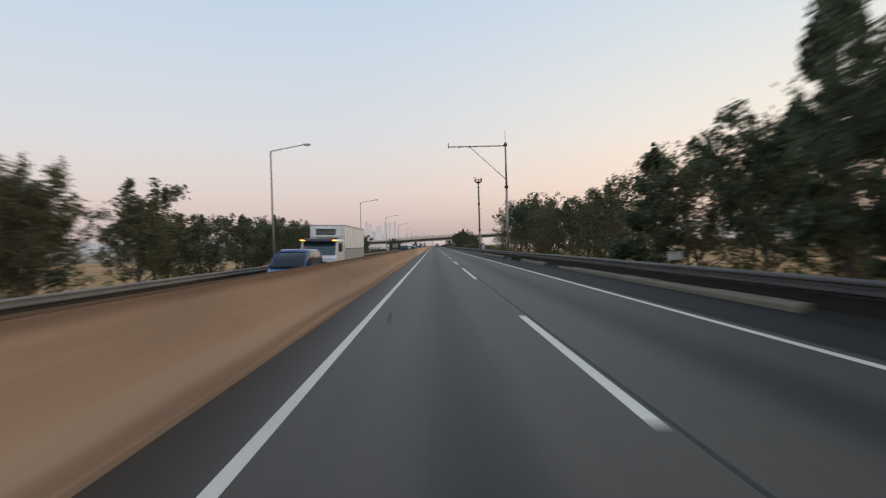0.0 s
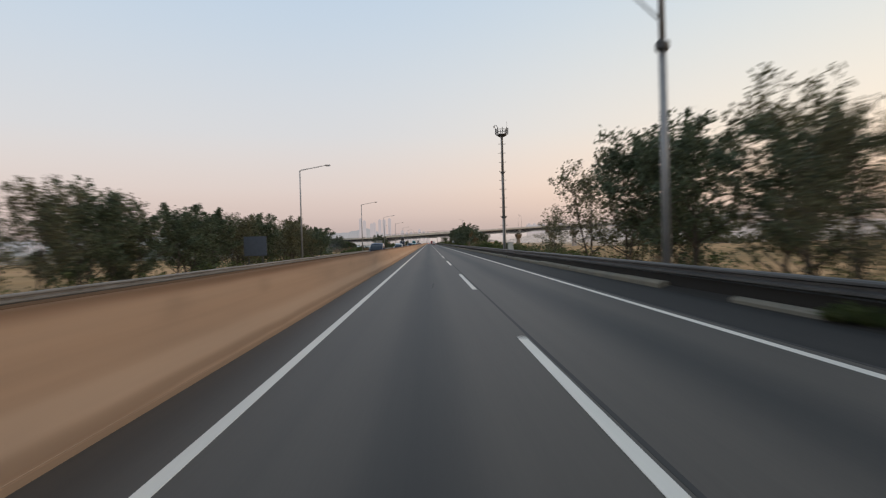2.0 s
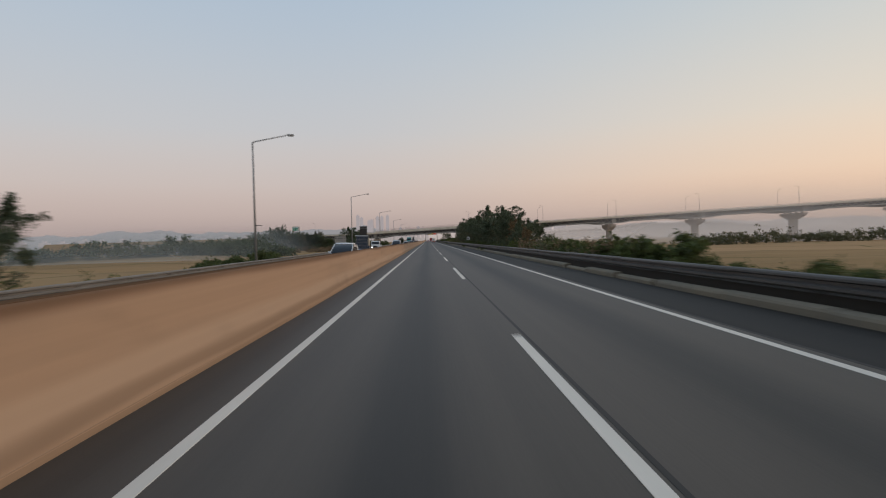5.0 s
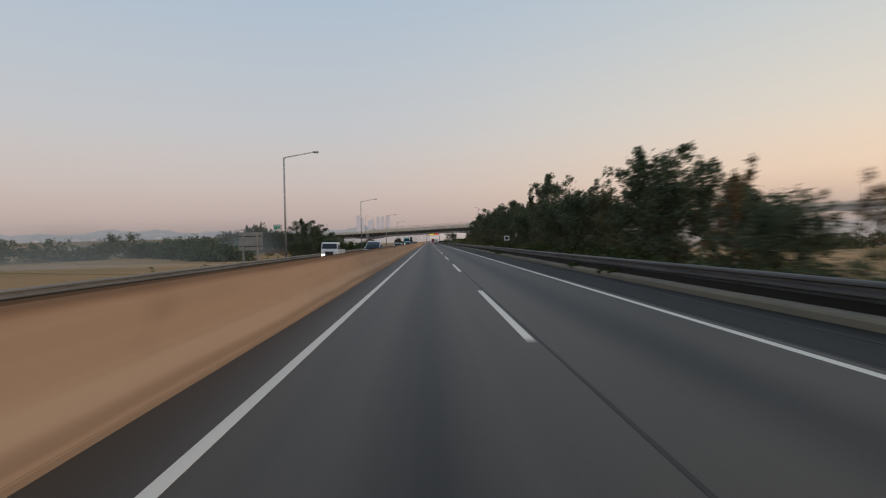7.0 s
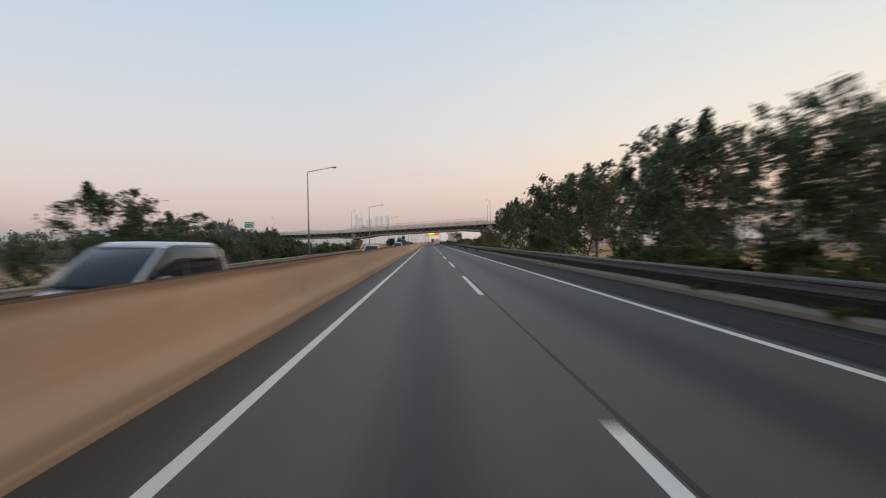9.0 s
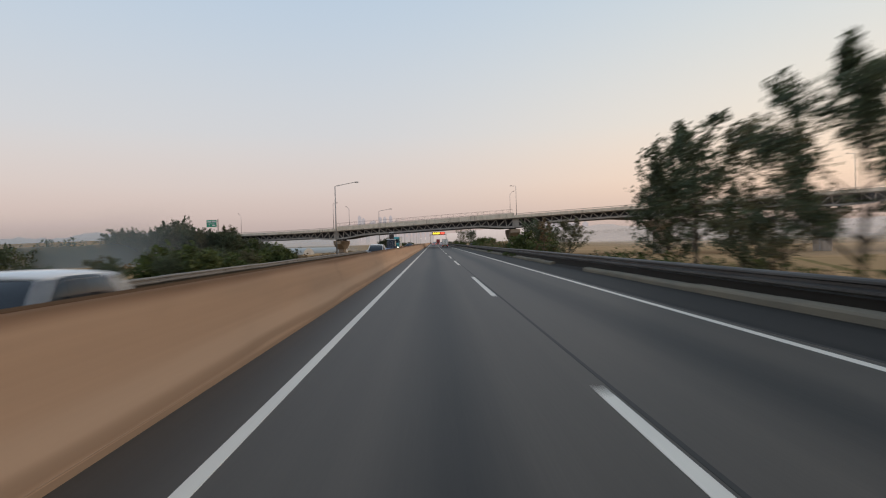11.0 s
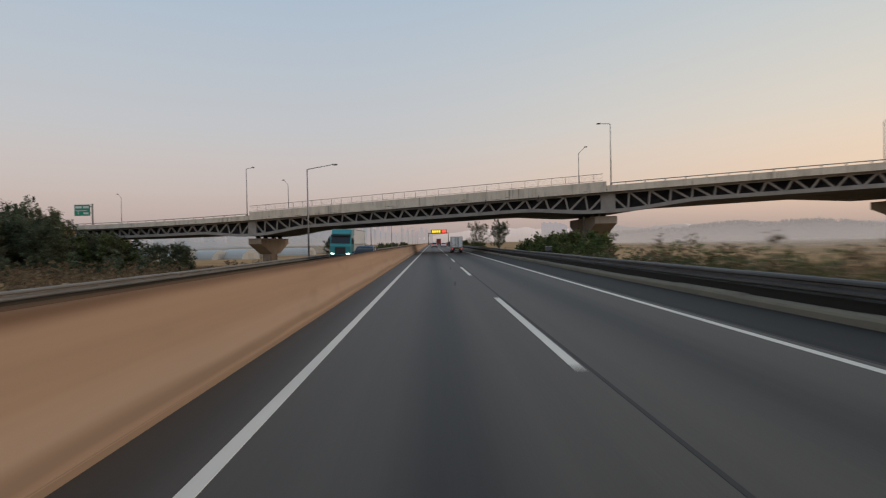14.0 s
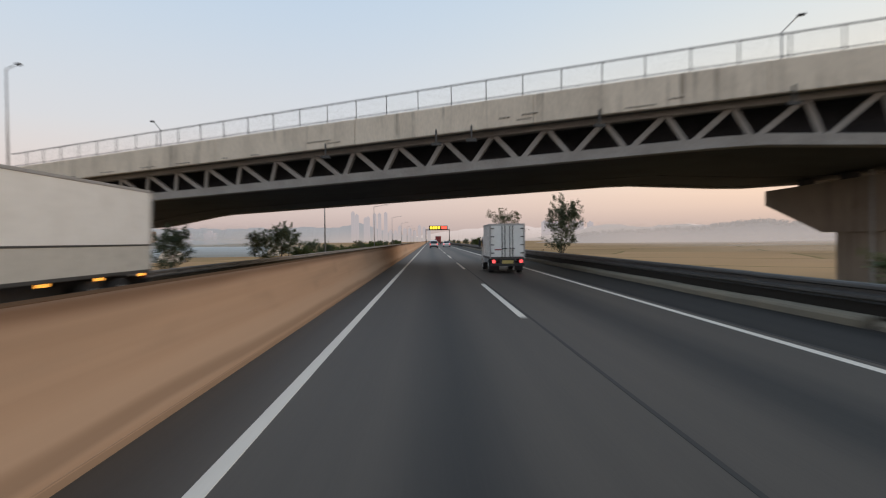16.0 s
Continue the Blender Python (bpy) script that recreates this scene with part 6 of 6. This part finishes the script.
def build_cab(truck, paint, y0, y1, w, z0, z1, lit, dark_face=False, tall_screen=False):
    """A forward-control cab, its face at y1."""
    W = w / 2
    d = y1 - y0
    low = 0.13 if tall_screen else 0.0
    st = [(y0, 1.0, z0, z1), (y0 + d * 0.55, 1.0, z0, z1), (y0 + d * 0.78, 0.99, z0, z1 - 0.06), (y1 - 0.16, 0.98, z0, z0 + (z1 - z0) * (0.56 - low)), (y1, 0.95, z0 + 0.05, z0 + (z1 - z0) * (0.46 - low))]
    secs = []
    for y, k, a, b in st:
        secs.append((y, [(-W * k, a), (-W * k, b - 0.12), (-W * k * 0.94, b), (W * k * 0.94, b), (W * k, b - 0.12), (W * k, a)]))
    cab = part("cab", loft(bmesh.new(), secs), paint, truck, smooth=False)
    zz = z0 + (z1 - z0)
    ws = bmesh.new()
    ya, yb = y0 + d * 0.795, y1 - 0.155
    za, zb = z1 - 0.14, z0 + (z1 - z0) * (0.585 - low)
    v = [ws.verts.new(p) for p in ((-W * 0.86, ya + 0.025, za), (W * 0.86, ya + 0.025, za), (W * 0.90, yb + 0.025, zb), (-W * 0.90, yb + 0.025, zb),
                                   (-W * 0.86, ya - 0.02, za), (W * 0.86, ya - 0.02, za), (W * 0.90, yb - 0.02, zb), (-W * 0.90, yb - 0.02, zb))]
    for f in ((0, 1, 2, 3), (7, 6, 5, 4), (0, 4, 5, 1), (1, 5, 6, 2), (2, 6, 7, 3), (3, 7, 4, 0)):
        ws.faces.new([v[i] for i in f])
    part("windscreen", ws, M["screen_teal"] if tall_screen else M["glass"], cab)
    for sx in (-1, 1):
        part("wiper", tube([(sx * 0.1 * W, yb + 0.04, zb + 0.02), (sx * 0.62 * W, yb + 0.035, zb + 0.06)], 0.012, 6), M["trim"], cab)
    for sx in (-1, 1):
        x = sx * (W + 0.004)
        part("side_window", box(min(x, x + sx * 0.012), max(x, x + sx * 0.012), y0 + d * 0.30, y0 + d * 0.74, z0 + (z1 - z0) * 0.56, z1 - 0.2, 0.004), M["glass"], cab)
        part("headlight", box(min(sx * W * 0.55, sx * W * 0.90), max(sx * W * 0.55, sx * W * 0.90), y1 - 0.08, y1 + 0.03, z0 + 0.16, z0 + 0.34, 0.03), M["head"] if lit else M["head_off"], cab)
        part("mirror", box(min(sx * W * 1.06, sx * W * 1.20), max(sx * W * 1.06, sx * W * 1.20), y1 - 0.42, y1 - 0.34, z0 + (z1 - z0) * 0.55, z0 + (z1 - z0) * 0.82, 0.02), M["trim"], cab)
    part("bumper", box(-W * 0.98, W * 0.98, y1 - 0.15, y1 + 0.06, z0 - 0.12, z0 + 0.14, 0.04), M["trim"] if dark_face else paint, cab)
    part("grille", box(-W * 0.5, W * 0.5, y1 - 0.05, y1 + 0.02, z0 + 0.18, z0 + (z1 - z0) * (0.40 if not tall_screen else 0.22), 0.02), M["trim"], cab)
    return cab


def build_cargo_truck(name, label, paint, at, ln, w, floor, top, cab_len, cab_top, lit_front=False, lit_rear=False, big=False, panel="box_white", chilled=False):
    """A truck facing +y with its rear at y = 0: cab, cargo box with rear doors, chassis and wheels."""
    t = thing(name, label, "truck", at=at)
    W = w / 2
    yb = ln - cab_len - 0.18
    b = part("cargo_box", box(-W, W, 0.02, yb, floor, top, 0.03), M[panel], t, "white panelled cargo box")
    part("top_rail", box(-W - 0.02, W + 0.02, 0.0, yb + 0.01, top - 0.07, top + 0.02, 0.015), M["sign_back"], b)
    part("sill_rail", box(-W - 0.02, W + 0.02, 0.0, yb + 0.01, floor - 0.08, floor + 0.03, 0.015), M["galv_dark"], b)
    for sx in (-1, 1):
        part("rear_corner_post", box(min(sx * (W - 0.05), sx * (W + 0.02)), max(sx * (W - 0.05), sx * (W + 0.02)), -0.02, 0.06, floor - 0.05, top, 0.01), M["sign_back"], b)
        x0, x1 = (0.015, W - 0.07) if sx > 0 else (-W + 0.07, -0.015)
        dr = part("rear_door", box(x0, x1, -0.015, 0.015, floor + 0.05, top - 0.09, 0.006), M[panel], b)
        for xx in (0.12, 0.26):
            part("lock_rod", tube([(sx * xx, -0.035, floor + 0.02), (sx * xx, -0.035, top - 0.08)], 0.022, 6), M["galv_dark"], dr)
            part("lock_handle", box(sx * xx - 0.015, sx * xx + 0.10, -0.06, -0.03, floor + 0.42, floor + 0.46), M["galv_dark"], dr)
        for k in range(4):
            zz = floor + 0.2 + k * (top - floor - 0.45) / 3
            xh = sx * (W - 0.05)
            part("hinge", box(min(xh, xh - sx * 0.16), max(xh, xh - sx * 0.16), -0.035, -0.012, zz, zz + 0.05), M["galv_dark"], dr)
        part("tail_light", box(min(sx * W * 0.70, sx * W * 0.88), max(sx * W * 0.70, sx * W * 0.88), -0.06, 0.04, floor - 0.29, floor - 0.11, 0.03), M["tail"] if lit_rear else M["tail_off"], t)
        # side seams, skirt and markers
        for k in range(1, 1 if big and not chilled else 9 if big else 5):
            yy = yb * k / (9 if big else 5)
            part("side_rib", box(min(sx * W, sx * (W + 0.012)), max(sx * W, sx * (W + 0.012)), yy - 0.02, yy + 0.02, floor + 0.03, top - 0.08), M["sign_back"], b)
        if big:
            part("side_skirt", box(min(sx * (W - 0.03), sx * (W + 0.015)), max(sx * (W - 0.03), sx * (W + 0.015)), 0.05, yb - 0.05, floor - 0.02, floor + 0.75, 0.01), M["sign_back"] if chilled else M["cabinet"], b)
            part("side_seam", box(min(sx * W, sx * (W + 0.024)), max(sx * W, sx * (W + 0.024)), 0.05, yb - 0.05, floor + 0.75, floor + 0.80), M["galv_dark"], b)
            for k in range(5):
                part("marker_light", box(min(sx * W, sx * (W + 0.03)), max(sx * W, sx * (W + 0.03)), 0.6 + k * (yb - 1.2) / 4 - 0.1, 0.6 + k * (yb - 1.2) / 4 + 0.1, floor - 0.16, floor - 0.09), M["amber"], t)
    part("rear_bar", box(-W * 0.98, W * 0.98, -0.06, 0.06, floor - 0.42, floor - 0.28, 0.02), M["trim"], t)
    part("number_plate", box(-0.28, 0.28, -0.085, -0.055, floor - 0.30, floor - 0.14, 0.004), M["plate_yellow"], t, "yellow plate")
    for sx in (-1, 1):
        part("mud_flap", box(sx * W * 0.70 - 0.22, sx * W * 0.70 + 0.22, 0.34, 0.36, 0.14, floor - 0.2), M["rubber"], t)
    part("decal", box(-W * 0.75, -W * 0.35, -0.021, -0.014, floor + 0.36, floor + 0.42), M["tail_off"], b, "small red marking strip") if not big else None
    part("chassis", box(-W * 0.45, W * 0.45, 0.05, ln - 0.5, 0.45 if not big else 0.6, floor - 0.06, 0.02), M["trim"], t)
    build_cab(t, paint, ln - cab_len, ln, w * 0.98, 0.42 if not big else 0.62, cab_top, lit_front, big and not chilled, chilled)
    if chilled:
        # cooling unit with louvres on the front of the box, dark visor and lit roof markers
        u = part("cooling_unit", box(-W * 0.80, W * 0.80, yb - 0.02, yb + 0.62, cab_top + 0.14, top - 0.10, 0.10), M["box_white"], t, "white cooling unit")
        for k in range(5):
            z = cab_top + 0.30 + k * (top - cab_top - 0.55) / 5
            part("louvre", box(-W * 0.55, W * 0.55, yb + 0.61, yb + 0.65, z, z + 0.06), M["trim"], u)
        vis = part("sun_visor", box(-W * 0.92, W * 0.92, ln - cab_len * 0.24, ln - cab_len * 0.06, cab_top - 0.17, cab_top - 0.02, 0.03), M["navy_car"], t, "dark sun visor")
        for sx in (-1, 1):
            part("marker_light", box(sx * W * 0.84 - 0.14, sx * W * 0.84 + 0.14, ln - cab_len * 0.08, ln - cab_len * 0.04, cab_top - 0.14, cab_top - 0.06), M["amber"], vis)
        add_wheels(t, [(sx * W * 0.96, yy) for sx in (-1, 1) for yy in (1.6, 2.8, ln - 1.2)], 0.46, 0.3)
    elif big:
        df = bmesh.new()
        loft(df, [(ln - cab_len - 0.1, [(-W * 0.96, cab_top), (-W * 0.96, top), (W * 0.96, top), (W * 0.96, cab_top)]),
                  (ln - cab_len * 0.45, [(-W * 0.94, cab_top), (-W * 0.92, top - 0.05), (W * 0.92, top - 0.05), (W * 0.94, cab_top)]),
                  (ln - cab_len * 0.22, [(-W * 0.88, cab_top - 0.02), (-W * 0.86, cab_top + 0.06), (W * 0.86, cab_top + 0.06), (W * 0.88, cab_top - 0.02)])])
        part("roof_deflector", df, paint, t)
        part("sun_visor", box(-W * 0.90, W * 0.90, ln - cab_len * 0.26, ln - cab_len * 0.10, cab_top - 0.24, cab_top - 0.05, 0.03), M["trim"], t, "black sun visor")
        pts = [(sx * W * 0.96, yy) for sx in (-1, 1) for yy in (1.6, 2.9, ln - cab_len - 1.6, ln - 1.2)]
        add_wheels(t, pts, 0.5, 0.34)
    else:
        add_wheels(t, [(sx * W * 0.98, yy) for sx in (-1, 1) for yy in (0.95, ln - 1.0)], 0.34, 0.24)
    return t


def build_works_truck(at):
    """A small works truck with a low bonnet, a slatted upright panel and a tall dark board behind it."""
    t = thing("works_truck", "pale blue works truck carrying a slatted panel and dark board", "truck", at=at)
    nose = [(3.62, [(-0.84, 0.45), (-0.84, 1.02), (-0.74, 1.12), (0.74, 1.12), (0.84, 1.02), (0.84, 0.45)]), (4.6, [(-0.84, 0.42), (-0.84, 0.94), (-0.74, 1.02), (0.74, 1.02), (0.84, 0.94), (0.84, 0.42)]),
            (5.1, [(-0.78, 0.45), (-0.78, 0.80), (-0.66, 0.86), (0.66, 0.86), (0.78, 0.80), (0.78, 0.45)])]
    part("bonnet", loft(bmesh.new(), nose), M["pale_blue"], t)
    for sx in (-1, 1):
        part("headlight", box(sx * 0.58 - 0.12, sx * 0.58 + 0.12, 5.02, 5.12, 0.60, 0.76, 0.03), M["head"], t)
    part("bumper", box(-0.82, 0.82, 5.0, 5.16, 0.34, 0.52, 0.03), M["trim"], t)
    bed = part("flat_bed", box(-0.86, 0.86, 0, 3.6, 0.74, 0.86, 0.02), M["pale_blue"], t)
    for sx in (-1, 1):
        part("drop_side", box(sx * 0.86 - 0.02, sx * 0.86 + 0.02, 0, 2.0, 0.86, 1.06, 0.01), M["pale_blue"], bed)
    part("chassis", box(-0.4, 0.4, 0.1, 4.8, 0.42, 0.74), M["trim"], t)
    # slatted panel leaning back from the bonnet
    lean = lambda z: 3.55 - 0.16 * (z - 1.1)
    pb = bmesh.new()
    beam(pb, (0, lean(1.08), 1.08), (0, lean(2.34), 2.34), 1.10, 0.10)
    p = part("slatted_panel", pb, M["slat_blue"], t, "dark blue slatted panel")
    for k in range(9):
        z = 1.16 + k * 0.14
        part("slat", box(-0.54, 0.54, lean(z) + 0.05, lean(z) + 0.065, z, z + 0.010), M["sign_back"], p)
    part("top_edge", box(-0.66, 0.66, lean(2.34) - 0.08, lean(2.34) + 0.08, 2.33, 2.39, 0.01), M["sign_white"], p)
    part("equipment_box", box(-0.62, 0.62, 2.15, 3.15, 1.42, 2.16, 0.04), M["cream"], t, "cream equipment box")
    part("box_stand", box(-0.66, 0.66, 2.1, 3.2, 0.86, 1.42, 0.03), M["navy_car"], t)
    ub = part("upper_board", box(-0.34, 0.34, 2.3, 2.42, 2.16, 3.30, 0.02), M["board_brown"], t, "tall dark brown board")
    part("board_edge", box(-0.36, 0.36, 2.28, 2.44, 3.28, 3.34, 0.01), M["sign_white"], ub)
    part("board_band", box(-0.345, 0.345, 2.415, 2.43, 3.10, 3.13), M["sign_back"], ub)
    add_wheels(t, [(sx * 0.84, yy) for sx in (-1, 1) for yy in (0.95, 4.3)], 0.34, 0.24)


def build_flatbed(at):
    """A light flatbed truck facing +y, its tail at y = 0."""
    t = thing("flatbed_truck", "small white flatbed truck with lit headlights in the opposite lanes", "truck", at=at)
    bed = part("flat_bed", box(-0.84, 0.84, 0.0, 3.35, 0.72, 0.82, 0.015), M["galv_dark"], t)
    for sx in (-1, 1):
        part("drop_side", box(min(sx * 0.83, sx * 0.865), max(sx * 0.83, sx * 0.865), 0.02, 3.33, 0.82, 1.20, 0.01), M["white_car"], bed)
        part("tail_light", box(sx * 0.70 - 0.12, sx * 0.70 + 0.12, -0.04, 0.03, 0.52, 0.66, 0.02), M["tail_off"], t)
    part("tailgate", box(-0.83, 0.83, -0.02, 0.02, 0.82, 1.20, 0.01), M["white_car"], bed)
    part("headboard", box(-0.83, 0.83, 3.33, 3.39, 0.82, 1.55, 0.01), M["galv_dark"], bed)
    part("chassis", box(-0.4, 0.4, 0.1, 4.7, 0.42, 0.72), M["trim"], t)
    build_cab(t, M["white_car"], 3.5, 5.1, 1.68, 0.42, 1.98, True)
    part("number_plate", box(-0.24, 0.24, 5.16, 5.18, 0.42, 0.54, 0.004), M["plate_yellow"], t, "yellow plate")
    add_wheels(t, [(sx * 0.82, yy) for sx in (-1, 1) for yy in (0.95, 4.2)], 0.33, 0.22)


OPP = lambda x, y: pose(x, y, -0.05 + (x + 3.3) * 0.0292, 0, -1.67, 180)
build_cargo_truck("cargo_truck", "small white box truck with closed rear doors and lit tail lights", M["white_car"], pose(3.55, 453.4, 0.006), 5.0, 1.72, 0.78, 2.44, 1.55, 1.95, lit_rear=True)
build_car("suv", "white sport utility car with lit red tail lights", M["white_car"], pose(0.55, 548, 0.006), 4.55, 1.86, 1.66, "suv", lit_rear=True)
build_car("sedan", "white saloon car driving ahead with lit tail lights", M["white_car"], pose(3.9, 566, 0.006), 4.7, 1.82, 1.46, "sedan", lit_rear=True)
build_cargo_truck("cargo_truck", "large red cargo truck far ahead on the highway", M["red_paint"], pose(3.4, 668, 0.006), 9.5, 2.4, 1.05, 3.5, 2.1, 2.8, lit_rear=True, big=True, panel="red_paint")
build_car("van", "blue delivery van in the opposite lanes with a lit headlight", M["blue_car"], OPP(-6.6, 25.5), 4.6, 1.7, 1.78, "van", lit_front=True)
build_cargo_truck("cargo_truck", "white box truck in the opposite lanes", M["white_car"], OPP(-9.9, 55.4), 5.3, 1.78, 0.80, 2.72, 1.55, 2.05, lit_front=True)
build_cargo_truck("cargo_truck", "large white refrigerated truck with a cooling unit over its cab", M["white_car"], OPP(-7.6, 48.2), 13.3, 2.4, 1.05, 3.42, 3.0, 2.45, lit_front=True, big=True, chilled=True)
build_car("van", "dark blue van in the opposite lanes", M["navy_car"], OPP(-6.5, 117), 4.9, 1.85, 1.9, "van", lit_front=True)
build_car("suv", "white sport utility car with dark windows in the opposite lanes", M["white_car"], OPP(-6.5, 166.2), 5.3, 1.88, 1.73, "suv", lit_front=True)
build_works_truck(OPP(-6.1, 178.3))
build_works_truck(OPP(-6.1, 365.0))
build_car("van", "silver blue passenger van in the opposite lanes", M["silver_car"], OPP(-6.5, 240.6), 5.5, 1.92, 1.90, "van", lit_front=True)
build_car("sedan", "white saloon car in the opposite lanes with lit headlights", M["white_car"], OPP(-6.5, 292), 4.8, 1.85, 1.5, "sedan", lit_front=True)
build_car("suv", "white sport utility car passing in the opposite lanes", M["white_car"], OPP(-6.5, 345.5), 4.7, 1.86, 1.70, "suv", lit_front=True)
build_cargo_truck("cargo_truck", "teal heavy truck with a long white cargo body and lit headlights", M["teal"], OPP(-10.4, 443.8), 12.4, 2.4, 1.15, 3.62, 2.3, 3.02, lit_front=True, big=True)
build_flatbed(OPP(-10.2, 236.6))
build_car("suv", "dark navy car with lit headlights ahead of a teal truck", M["navy_car"], OPP(-5.9, 417.2), 4.6, 1.84, 1.58, "suv", lit_front=True)
